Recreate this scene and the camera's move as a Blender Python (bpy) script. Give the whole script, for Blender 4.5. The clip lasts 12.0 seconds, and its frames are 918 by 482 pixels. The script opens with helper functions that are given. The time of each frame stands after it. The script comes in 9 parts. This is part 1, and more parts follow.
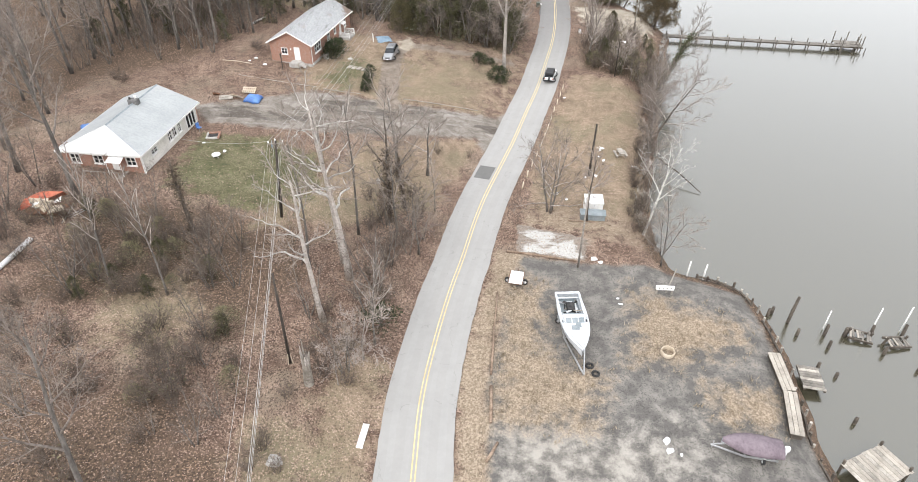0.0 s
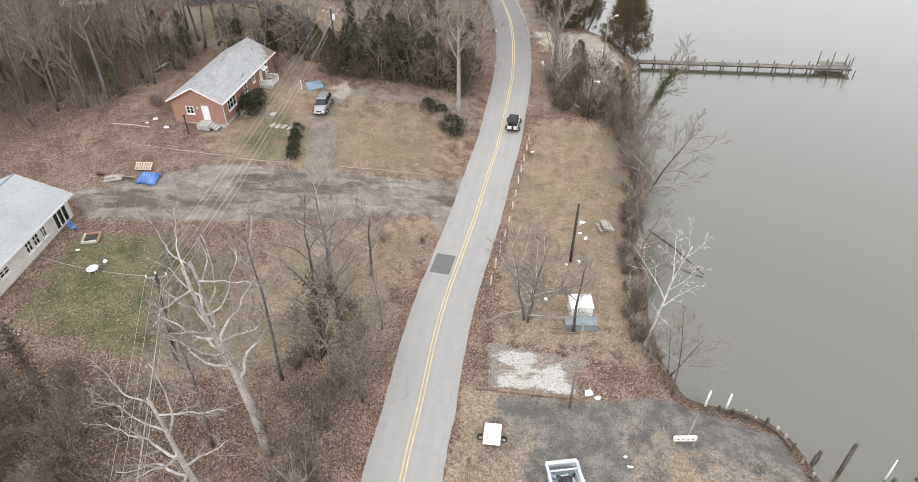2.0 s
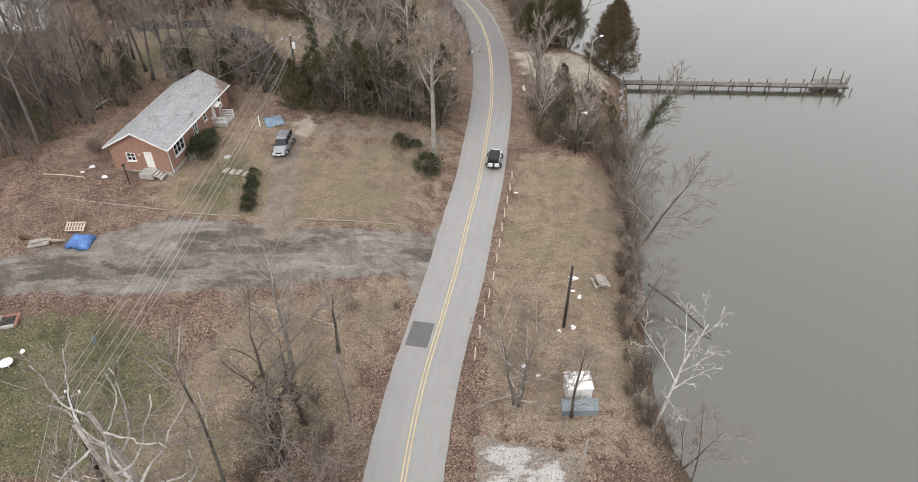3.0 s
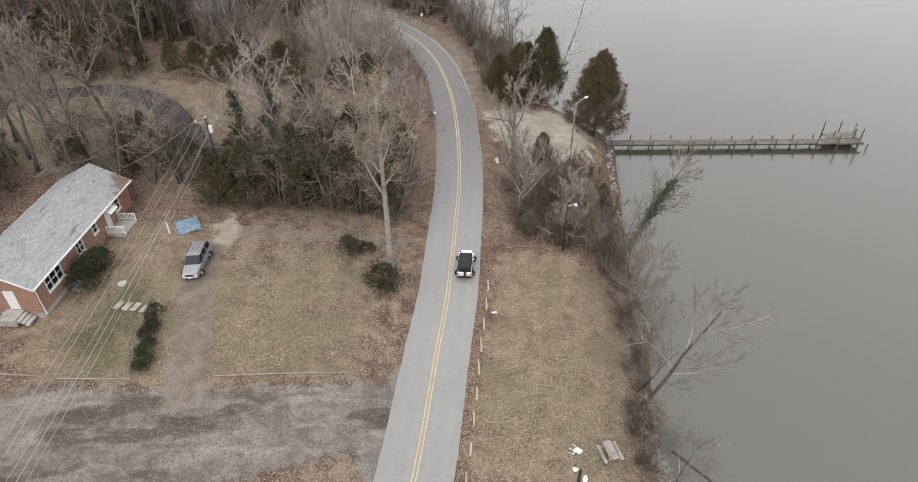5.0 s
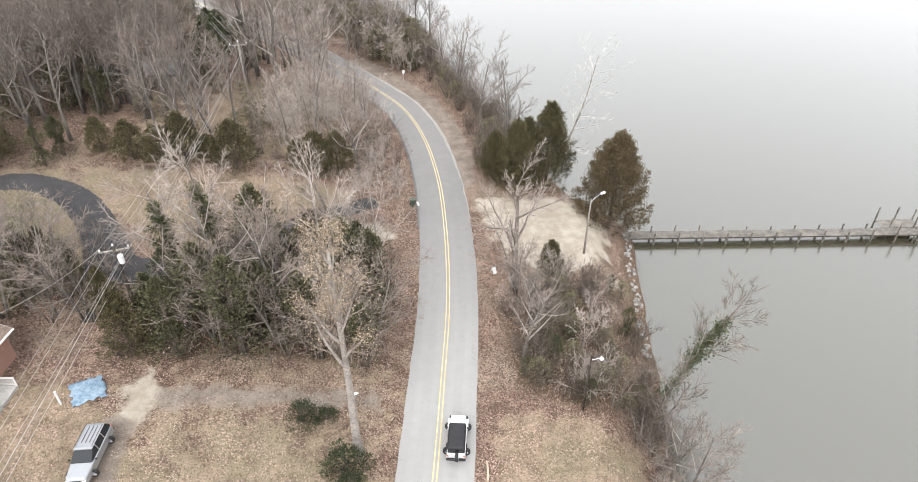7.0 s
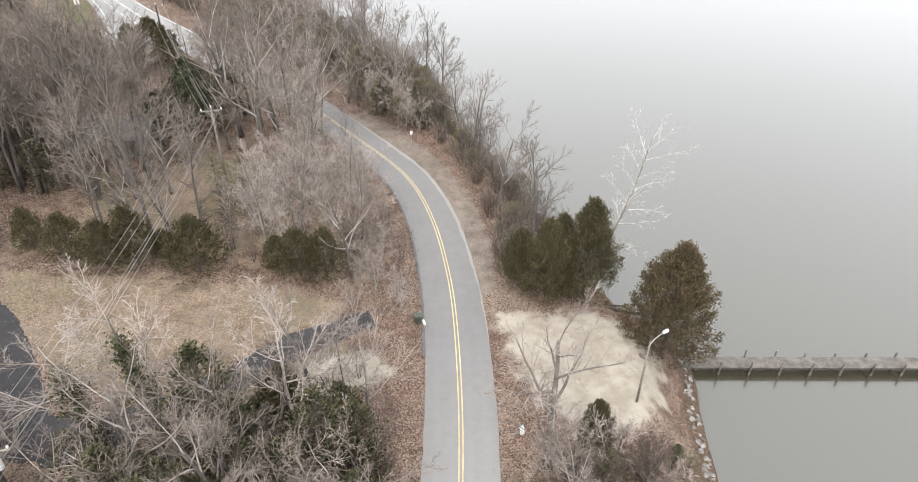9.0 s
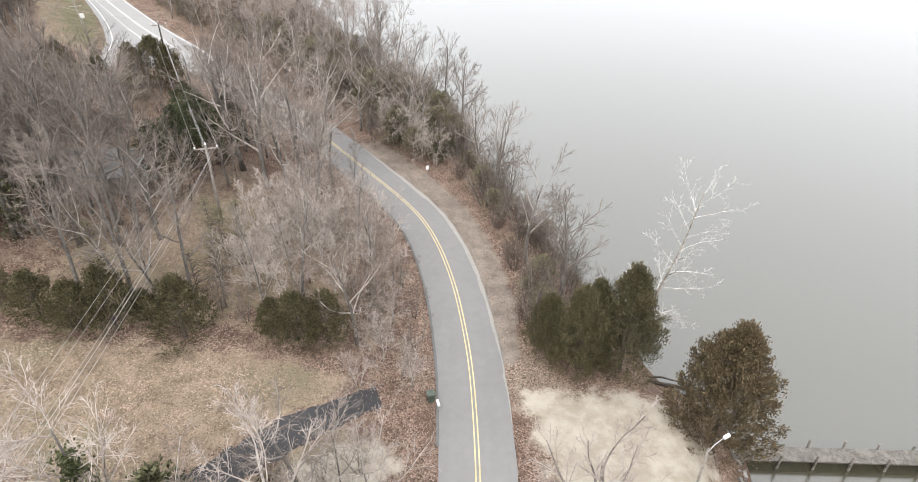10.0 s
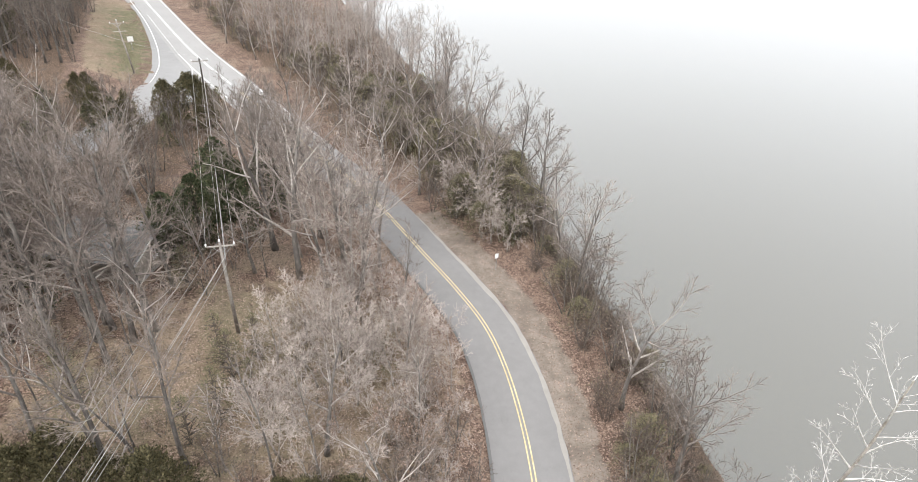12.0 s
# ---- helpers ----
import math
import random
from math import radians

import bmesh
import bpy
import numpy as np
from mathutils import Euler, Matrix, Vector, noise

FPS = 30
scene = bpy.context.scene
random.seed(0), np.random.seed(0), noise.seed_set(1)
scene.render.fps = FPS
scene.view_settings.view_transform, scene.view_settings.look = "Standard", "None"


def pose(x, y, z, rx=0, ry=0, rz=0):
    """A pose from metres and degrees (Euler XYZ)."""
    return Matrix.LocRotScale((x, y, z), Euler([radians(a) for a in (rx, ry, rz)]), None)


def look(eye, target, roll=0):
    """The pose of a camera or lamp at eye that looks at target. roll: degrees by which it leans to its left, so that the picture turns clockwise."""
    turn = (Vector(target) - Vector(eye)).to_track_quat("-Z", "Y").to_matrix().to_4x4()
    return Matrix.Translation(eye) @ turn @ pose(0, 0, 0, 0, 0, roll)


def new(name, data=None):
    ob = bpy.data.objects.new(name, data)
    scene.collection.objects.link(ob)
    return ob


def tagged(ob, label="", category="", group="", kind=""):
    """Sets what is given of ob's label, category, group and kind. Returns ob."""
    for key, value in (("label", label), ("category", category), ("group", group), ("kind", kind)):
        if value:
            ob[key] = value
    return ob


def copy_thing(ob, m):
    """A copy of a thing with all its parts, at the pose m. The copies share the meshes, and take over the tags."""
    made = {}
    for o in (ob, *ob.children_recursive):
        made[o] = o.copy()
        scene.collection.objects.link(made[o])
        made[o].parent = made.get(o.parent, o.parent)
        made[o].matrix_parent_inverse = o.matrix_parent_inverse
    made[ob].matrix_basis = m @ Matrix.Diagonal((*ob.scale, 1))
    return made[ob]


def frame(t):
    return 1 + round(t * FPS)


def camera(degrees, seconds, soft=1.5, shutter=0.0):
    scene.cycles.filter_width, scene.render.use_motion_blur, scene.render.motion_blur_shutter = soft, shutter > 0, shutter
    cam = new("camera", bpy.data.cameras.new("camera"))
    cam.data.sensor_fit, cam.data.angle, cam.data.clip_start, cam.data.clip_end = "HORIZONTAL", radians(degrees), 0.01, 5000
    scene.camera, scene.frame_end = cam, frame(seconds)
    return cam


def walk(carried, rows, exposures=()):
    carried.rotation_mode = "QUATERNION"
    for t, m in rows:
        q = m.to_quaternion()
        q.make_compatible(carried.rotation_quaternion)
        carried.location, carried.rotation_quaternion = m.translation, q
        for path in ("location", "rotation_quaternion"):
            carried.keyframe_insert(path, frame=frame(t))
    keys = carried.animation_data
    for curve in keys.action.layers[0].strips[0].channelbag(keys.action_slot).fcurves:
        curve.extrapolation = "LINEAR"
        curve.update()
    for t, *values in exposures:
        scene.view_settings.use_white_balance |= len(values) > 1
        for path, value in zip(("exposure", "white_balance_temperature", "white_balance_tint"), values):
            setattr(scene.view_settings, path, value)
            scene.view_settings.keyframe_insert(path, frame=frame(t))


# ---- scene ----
cam = camera(71.3, 12.0, soft=0.4)
METRES, EYE, TILT, LEAN, TURN = 122.0, 45.5, -36.8, 0.0, 0.0
ROWS = [
    (0.0, 0.0, 0.0, 0.0, -0.0, -0.0, -0.0),
    (0.5, 0.0009, 0.0344, 0.0254, -0.82, -0.13, 0.66),
    (1.0, 0.0023, 0.0689, 0.0511, -1.76, -0.29, 1.39),
    (1.5, 0.0047, 0.1034, 0.0772, -2.7, -0.48, 2.13),
    (2.0, 0.0079, 0.1384, 0.1026, -3.64, -0.54, 2.87),
    (2.5, 0.0121, 0.1728, 0.1286, -4.57, -0.62, 3.6),
    (3.0, 0.0175, 0.207, 0.1544, -5.43, -0.59, 4.3),
    (5.0, 0.0462, 0.3408, 0.2553, -8.0, 0.01, 6.3),
    (5.5, 0.0542, 0.3738, 0.2799, -8.32, 0.48, 6.51),
    (6.0, 0.0616, 0.4071, 0.3045, -8.59, 0.91, 6.64),
    (6.5, 0.0687, 0.4398, 0.3288, -8.83, 1.32, 6.73),
    (7.0, 0.0759, 0.4726, 0.3535, -9.02, 1.64, 6.74),
    (9.0, 0.0993, 0.6003, 0.4508, -8.36, 2.94, 5.62),
    (9.5, 0.1037, 0.6324, 0.4748, -7.86, 3.24, 5.09),
    (10.0, 0.1072, 0.6647, 0.4979, -7.21, 3.66, 4.44),
    (10.5, 0.1098, 0.6963, 0.5217, -6.39, 3.93, 3.65),
    (11.0, 0.1108, 0.7286, 0.5455, -5.3, 4.22, 2.75),
    (11.5, 0.1111, 0.7607, 0.5701, -3.99, 4.52, 1.78),
    (12.0, 0.109, 0.7938, 0.5946, -2.7, 4.73, 0.61),
]
walk(cam, [(t, pose(0, 0, EYE, TILT, LEAN, TURN) @ pose(METRES * x, METRES * y, METRES * z, 90 + pitch, roll, yaw)) for t, x, y, z, yaw, pitch, roll in ROWS],
     exposures=[(0.0, 1.54, 6500, 10), (0.5, 1.54, 6500, 10), (1.0, 1.51, 6500, 10), (1.5, 1.44, 6500, 10), (2.0, 1.27, 6550, 10), (3.0, 0.96, 6600, 11), (5.0, 0.88, 6600, 11), (5.5, 1.07, 6600, 11), (6.0, 1.28, 6550, 10), (6.5, 1.50, 6500, 10), (7.0, 1.68, 6500, 10), (9.0, 1.56, 6500, 10), (10.5, 1.64, 6500, 10), (12.0, 1.65, 6500, 10)])

# ---- world, sun ----
world = bpy.data.worlds.new("overcast_sky")
scene.world = world
world.use_nodes = True
wn, wl = world.node_tree.nodes, world.node_tree.links
wn.clear()
sky = wn.new("ShaderNodeTexSky")
sky.sky_type = "NISHITA"
sky.sun_disc = False
sky.sun_elevation, sky.sun_rotation = radians(42), radians(200)
sky.air_density, sky.dust_density, sky.ozone_density = 1.0, 4.0, 1.0
hsv = wn.new("ShaderNodeHueSaturation")
hsv.inputs["Saturation"].default_value = 0.38
bgn = wn.new("ShaderNodeBackground")
bgn.inputs["Strength"].default_value = 0.15
wout = wn.new("ShaderNodeOutputWorld")
wl.new(sky.outputs["Color"], hsv.inputs["Color"])
deck = wn.new("ShaderNodeMix")
deck.data_type = "RGBA"
deck.inputs[0].default_value = 0.88
deck.inputs[7].default_value = (4.6, 4.7, 4.85, 1)
wl.new(hsv.outputs["Color"], deck.inputs[6])
# an even cloud deck: brighter overhead than near the horizon
way = wn.new("ShaderNodeTexCoord")
updown = wn.new("ShaderNodeSeparateXYZ")
wl.new(way.outputs["Generated"], updown.inputs["Vector"])
climb = wn.new("ShaderNodeMapRange")
wl.new(updown.outputs["Z"], climb.inputs["Value"])
climb.inputs["To Min"].default_value, climb.inputs["To Max"].default_value = 0.77, 1.11
shade = wn.new("ShaderNodeVectorMath")
shade.operation = "SCALE"
wl.new(deck.outputs[2], shade.inputs[0])
wl.new(climb.outputs["Result"], shade.inputs["Scale"])
wl.new(shade.outputs["Vector"], bgn.inputs["Color"])
wl.new(bgn.outputs["Background"], wout.inputs["Surface"])

sun = new("sun", bpy.data.lights.new("sun", "SUN"))
sun.data.energy, sun.data.angle, sun.data.color = 0.6, radians(30), (1.0, 0.985, 0.97)
sun.matrix_world = look((-20, -50, 60), (0, 0, 0))


# ---- materials ----
def node_mat(name):
    m = bpy.data.materials.new(name)
    m.use_nodes = True
    n, l = m.node_tree.nodes, m.node_tree.links
    return m, n, l, n["Principled BSDF"]


def noise_node(n, l, vec, scale, detail=4.0, rough=0.6):
    t = n.new("ShaderNodeTexNoise")
    t.inputs["Scale"].default_value, t.inputs["Detail"].default_value, t.inputs["Roughness"].default_value = scale, detail, rough
    l.new(vec, t.inputs["Vector"])
    return t.outputs["Fac"]


def mix_col(n, l, fac, a, b, mode="MIX"):
    t = n.new("ShaderNodeMix")
    t.data_type, t.blend_type = "RGBA", mode
    for sock, v in ((t.inputs[0], fac), (t.inputs[6], a), (t.inputs[7], b)):
        if isinstance(v, (int, float)):
            sock.default_value = v
        elif isinstance(v, tuple):
            sock.default_value = (*v[:3], 1)
        else:
            l.new(v, sock)
    return t.outputs[2]


def ramp01(n, l, val, lo, hi):
    t = n.new("ShaderNodeMapRange")
    t.interpolation_type = "SMOOTHSTEP"
    l.new(val, t.inputs["Value"])
    t.inputs["From Min"].default_value, t.inputs["From Max"].default_value = lo, hi
    return t.outputs["Result"]


def calc(n, l, op, a, b):
    t = n.new("ShaderNodeMath")
    t.operation = op
    for sock, v in ((t.inputs[0], a), (t.inputs[1], b)):
        if isinstance(v, (int, float)):
            sock.default_value = v
        else:
            l.new(v, sock)
    return t.outputs[0]


def add_bump(n, l, bsdf, height, strength, dist):
    b = n.new("ShaderNodeBump")
    b.inputs["Strength"].default_value, b.inputs["Distance"].default_value = strength, dist
    l.new(height, b.inputs["Height"])
    l.new(b.outputs["Normal"], bsdf.inputs["Normal"])


def mat(name, c1, c2, rough=0.8, metal=0.0, big=0.6, fine=9.0, bump=0.3, dist=0.02, vary=0.0, stretch=(1, 1, 1), spec=0.4):
    """Two colours mixed at two scales, with relief; vary: a share of random brightness by object."""
    m, n, l, b = node_mat(name)
    tc = n.new("ShaderNodeTexCoord")
    mp = n.new("ShaderNodeMapping")
    mp.inputs["Scale"].default_value = stretch
    l.new(tc.outputs["Object"], mp.inputs["Vector"])
    v = mp.outputs["Vector"]
    f1, f2 = noise_node(n, l, v, big), noise_node(n, l, v, fine)
    f = calc(n, l, "ADD", calc(n, l, "MULTIPLY", f1, 0.55), calc(n, l, "MULTIPLY", f2, 0.45))
    col = mix_col(n, l, ramp01(n, l, f, 0.36, 0.64), c1, c2)
    if vary:
        oi = n.new("ShaderNodeObjectInfo")
        k = n.new("ShaderNodeMapRange")
        l.new(oi.outputs["Random"], k.inputs["Value"])
        k.inputs["To Min"].default_value, k.inputs["To Max"].default_value = 1 - vary, 1 + vary
        hs = n.new("ShaderNodeHueSaturation")
        l.new(k.outputs["Result"], hs.inputs["Value"])
        l.new(col, hs.inputs["Color"])
        col = hs.outputs["Color"]
    l.new(col, b.inputs["Base Color"])
    b.inputs["Roughness"].default_value, b.inputs["Metallic"].default_value = rough, metal
    b.inputs["Specular IOR Level"].default_value = spec
    if bump:
        add_bump(n, l, b, f2, bump, dist)
    return m


def leaf_mat(name, c1, c2, rough=0.7, vary=0.15):
    """Foliage, each leaf or tuft with its own tint."""
    m, n, l, b = node_mat(name)
    g = n.new("ShaderNodeNewGeometry")
    tc = n.new("ShaderNodeTexCoord")
    f = noise_node(n, l, tc.outputs["Object"], 0.7)
    k = calc(n, l, "ADD", calc(n, l, "MULTIPLY", g.outputs["Random Per Island"], 0.6), calc(n, l, "MULTIPLY", f, 0.4))
    col = mix_col(n, l, ramp01(n, l, k, 0.15, 0.85), c1, c2)
    oi = n.new("ShaderNodeObjectInfo")
    mr = n.new("ShaderNodeMapRange")
    l.new(oi.outputs["Random"], mr.inputs["Value"])
    mr.inputs["To Min"].default_value, mr.inputs["To Max"].default_value = 1 - vary, 1 + vary
    hs = n.new("ShaderNodeHueSaturation")
    l.new(mr.outputs["Result"], hs.inputs["Value"])
    l.new(col, hs.inputs["Color"])
    l.new(hs.outputs["Color"], b.inputs["Base Color"])
    b.inputs["Roughness"].default_value = rough
    b.inputs["Specular IOR Level"].default_value = 0.2
    return m


BARK = mat("grey_bark", (0.085, 0.075, 0.068), (0.22, 0.20, 0.18), 0.9, big=0.8, fine=6, bump=0.6, dist=0.03, vary=0.25, stretch=(1, 1, 0.3))
LIMB = mat("pale_limb_bark", (0.21, 0.186, 0.166), (0.46, 0.415, 0.378), 0.9, big=0.6, fine=5, bump=0.4, vary=0.2)
TWIG = mat("twig_bark", (0.128, 0.104, 0.089), (0.300, 0.252, 0.218), 0.9, big=0.3, fine=2, bump=0, vary=0.25)
DARKBARK = mat("dark_bark", (0.05, 0.042, 0.035), (0.14, 0.115, 0.095), 0.95, big=0.8, fine=6, bump=0.6, dist=0.03, vary=0.2)
WHITEBARK = mat("sycamore_bark", (0.36, 0.34, 0.315), (0.66, 0.64, 0.61), 0.8, big=0.5, fine=4, bump=0.3)
SYCBASE = mat("sycamore_base_bark", (0.14, 0.12, 0.10), (0.34, 0.31, 0.27), 0.9, big=0.8, fine=6, bump=0.5, dist=0.03)
BRUSH = mat("brush_stems", (0.066, 0.051, 0.041), (0.195, 0.155, 0.127), 0.95, big=0.3, fine=2, bump=0, vary=0.3)
CEDAR = leaf_mat("cedar_foliage", (0.034, 0.032, 0.016), (0.156, 0.134, 0.071), 0.8)
BRONZE = leaf_mat("bronzed_cedar_foliage", (0.048, 0.037, 0.020), (0.195, 0.146, 0.084), 0.8)
HOLLY = leaf_mat("evergreen_foliage", (0.030, 0.033, 0.016), (0.150, 0.142, 0.080), 0.65)
PINE = leaf_mat("pine_needles", (0.034, 0.044, 0.022), (0.115, 0.125, 0.066), 0.75)
EVERGREEN = leaf_mat("dark_bush_leaves", (0.014, 0.020, 0.009), (0.066, 0.076, 0.036), 0.55)
IVY = leaf_mat("ivy_leaves", (0.028, 0.036, 0.014), (0.092, 0.100, 0.045), 0.6)
DEADLEAF = leaf_mat("dry_leaves", (0.115, 0.078, 0.058), (0.42, 0.312, 0.248), 0.85)
PALELEAF = leaf_mat("beech_leaves", (0.28, 0.20, 0.13), (0.50, 0.41, 0.30), 0.85)
SHRUB = leaf_mat("greenbrier", (0.10, 0.090, 0.052), (0.25, 0.222, 0.14), 0.8)
TUFT = leaf_mat("dead_grass", (0.20, 0.16, 0.11), (0.39, 0.325, 0.245), 0.9)

MIDLIMB = mat("grey_brown_limb_bark", (0.130, 0.108, 0.094), (0.300, 0.258, 0.228), 0.9, big=0.6, fine=5, bump=0.3, vary=0.2)
PALELIMB = mat("lichen_pale_limb_bark", (0.24, 0.222, 0.20), (0.56, 0.535, 0.505), 0.9, big=0.7, fine=5, bump=0.4, vary=0.1)
PALETWIG = mat("pale_twig_bark", (0.26, 0.218, 0.192), (0.52, 0.452, 0.405), 0.9, big=0.3, fine=2, bump=0, vary=0.2)
VINEGREEN = leaf_mat("olive_vines", (0.095, 0.088, 0.048), (0.24, 0.215, 0.135), 0.85)
VINE = leaf_mat("dry_vines", (0.07, 0.055, 0.042), (0.20, 0.155, 0.115), 0.9)

PIERW = mat("damp_grey_planks", (0.095, 0.085, 0.074), (0.23, 0.21, 0.185), 0.85, big=1.2, fine=9, bump=0.3, vary=0.18)
CONC = mat("concrete", (0.30, 0.285, 0.265), (0.50, 0.485, 0.455), 0.9, big=0.5, fine=5, bump=0.3)
WOODG = mat("weathered_grey_wood", (0.20, 0.18, 0.155), (0.42, 0.385, 0.34), 0.85, big=1.2, fine=9, bump=0.3, vary=0.18, stretch=(1, 1, 1))
WOODD = mat("dark_wet_wood", (0.045, 0.036, 0.03), (0.12, 0.10, 0.08), 0.8, big=1.2, fine=9, bump=0.4)
LOGW = mat("fallen_log_wood", (0.13, 0.085, 0.06), (0.32, 0.24, 0.18), 0.9, big=1.2, fine=9, bump=0.5)
BOARDW = mat("worn_tan_boards", (0.25, 0.222, 0.19), (0.39, 0.352, 0.305), 0.85, big=0.9, fine=8, bump=0.25, vary=0.12)
PLYW = mat("tan_plywood", (0.42, 0.34, 0.25), (0.60, 0.52, 0.42), 0.8, big=0.8, fine=9, bump=0.15)
POLEW = mat("creosote_pole", (0.025, 0.021, 0.018), (0.075, 0.062, 0.052), 0.85, big=1.0, fine=8, bump=0.4)
POLEG = mat("grey_pole", (0.17, 0.15, 0.13), (0.32, 0.29, 0.26), 0.85, big=1.0, fine=8, bump=0.4)
WHITEP = mat("white_paint", (0.68, 0.67, 0.65), (0.84, 0.83, 0.81), 0.55, big=0.7, fine=6, bump=0.08)
WHITEV = mat("white_gelcoat", (0.43, 0.45, 0.48), (0.62, 0.635, 0.66), 0.35, big=0.6, fine=5, bump=0.04)
STEEL = mat("galvanised_steel", (0.40, 0.40, 0.41), (0.58, 0.58, 0.58), 0.45, 0.8, big=1.5, fine=12, bump=0.1)
RUST = mat("rusty_steel", (0.09, 0.05, 0.035), (0.24, 0.13, 0.08), 0.85, 0.3, big=1.5, fine=12, bump=0.3)
RUBBER = mat("black_rubber", (0.016, 0.016, 0.017), (0.04, 0.039, 0.038), 0.85, big=2, fine=12, bump=0.3)
BLACKP = mat("black_vinyl", (0.010, 0.010, 0.012), (0.022, 0.021, 0.022), 0.5, big=2, fine=12, bump=0.1)
BLUET = mat("blue_tarp", (0.05, 0.12, 0.34), (0.13, 0.26, 0.55), 0.5, big=0.9, fine=5, bump=0.6, dist=0.05)
FADEDT = mat("faded_blue_tarp", (0.12, 0.19, 0.26), (0.27, 0.35, 0.42), 0.6, big=1.2, fine=5, bump=0.6, dist=0.05)
MAUVET = mat("mauve_boat_cover", (0.13, 0.10, 0.118), (0.205, 0.165, 0.185), 0.75, big=0.9, fine=6, bump=0.3, dist=0.03)
ORANGE = mat("orange_red_cover", (0.40, 0.09, 0.05), (0.55, 0.17, 0.10), 0.6, big=1, fine=6, bump=0.3)
GREENP = mat("dark_green_plastic", (0.05, 0.065, 0.05), (0.11, 0.125, 0.10), 0.5, big=1, fine=6, bump=0.1)
GREYM = mat("grey_painted_metal", (0.17, 0.20, 0.215), (0.27, 0.30, 0.315), 0.45, 0.2, big=1, fine=6, bump=0.1)
DARKBLOCK = mat("sooty_chimney_block", (0.09, 0.088, 0.085), (0.19, 0.185, 0.18), 0.9, big=1.0, fine=8, bump=0.3)
DARKM = mat("dark_engine_metal", (0.02, 0.02, 0.021), (0.075, 0.072, 0.07), 0.6, 0.4, big=2, fine=10, bump=0.3)
STONE = mat("rip_rap_stone", (0.13, 0.122, 0.113), (0.36, 0.342, 0.32), 0.9, big=1.5, fine=9, bump=0.6, vary=0.25)
WIRE = mat("aluminium_wire", (0.36, 0.35, 0.335), (0.54, 0.53, 0.51), 0.5, 0.3, big=1, fine=5, bump=0)
DARKWIRE = mat("dark_cable", (0.10, 0.10, 0.10), (0.22, 0.21, 0.20), 0.6, big=1, fine=5, bump=0)
YELLOW = mat("yellow_road_paint", (0.48, 0.375, 0.195), (0.62, 0.505, 0.30), 0.8, big=1.2, fine=9, bump=0.1)
WHITEL = mat("white_road_paint", (0.52, 0.51, 0.50), (0.74, 0.73, 0.72), 0.8, big=1.2, fine=9, bump=0.1)
PORCEL = mat("white_plastic", (0.70, 0.70, 0.70), (0.85, 0.85, 0.85), 0.4, big=2, fine=9, bump=0.03)


def glass_mat():
    m, n, l, b = node_mat("dark_window_glass")
    b.inputs["Base Color"].default_value = (0.018, 0.021, 0.024, 1)
    b.inputs["Roughness"].default_value = 0.06
    tc = n.new("ShaderNodeTexCoord")
    add_bump(n, l, b, noise_node(n, l, tc.outputs["Object"], 2.0), 0.05, 0.01)
    return m


GLASS = glass_mat()


def paint_mat(name, c, metal=0.0):
    m, n, l, b = node_mat(name)
    tc = n.new("ShaderNodeTexCoord")
    f = noise_node(n, l, tc.outputs["Object"], 1.4)
    l.new(mix_col(n, l, f, tuple(v * 0.86 for v in c), tuple(min(1, v * 1.08) for v in c)), b.inputs["Base Color"])
    b.inputs["Roughness"].default_value, b.inputs["Metallic"].default_value = 0.28, metal
    b.inputs["Coat Weight"].default_value = 0.5
    return m


CARWHITE = paint_mat("white_car_paint", (0.78, 0.78, 0.78))
CARSILVER = paint_mat("silver_car_paint", (0.36, 0.37, 0.385), 0.6)


def brick_mat():
    m, n, l, b = node_mat("red_brick")
    tc = n.new("ShaderNodeTexCoord")
    sep = n.new("ShaderNodeSeparateXYZ")
    l.new(tc.outputs["Object"], sep.inputs["Vector"])
    comb = n.new("ShaderNodeCombineXYZ")
    l.new(calc(n, l, "ADD", sep.outputs["X"], sep.outputs["Y"]), comb.inputs["X"])
    l.new(sep.outputs["Z"], comb.inputs["Y"])
    br = n.new("ShaderNodeTexBrick")
    l.new(comb.outputs["Vector"], br.inputs["Vector"])
    br.inputs["Scale"].default_value = 1.0
    br.inputs["Brick Width"].default_value, br.inputs["Row Height"].default_value = 0.22, 0.075
    br.inputs["Mortar Size"].default_value = 0.008
    br.inputs["Color1"].default_value = (0.27, 0.112, 0.070, 1)
    br.inputs["Color2"].default_value = (0.38, 0.165, 0.105, 1)
    br.inputs["Mortar"].default_value = (0.42, 0.37, 0.32, 1)
    f = noise_node(n, l, tc.outputs["Object"], 0.8)
    l.new(mix_col(n, l, calc(n, l, "MULTIPLY", f, 0.5), br.outputs["Color"], (0.23, 0.15, 0.12)), b.inputs["Base Color"])
    b.inputs["Roughness"].default_value = 0.9
    add_bump(n, l, b, br.outputs["Fac"], -0.4, 0.01)
    return m


BRICK = brick_mat()


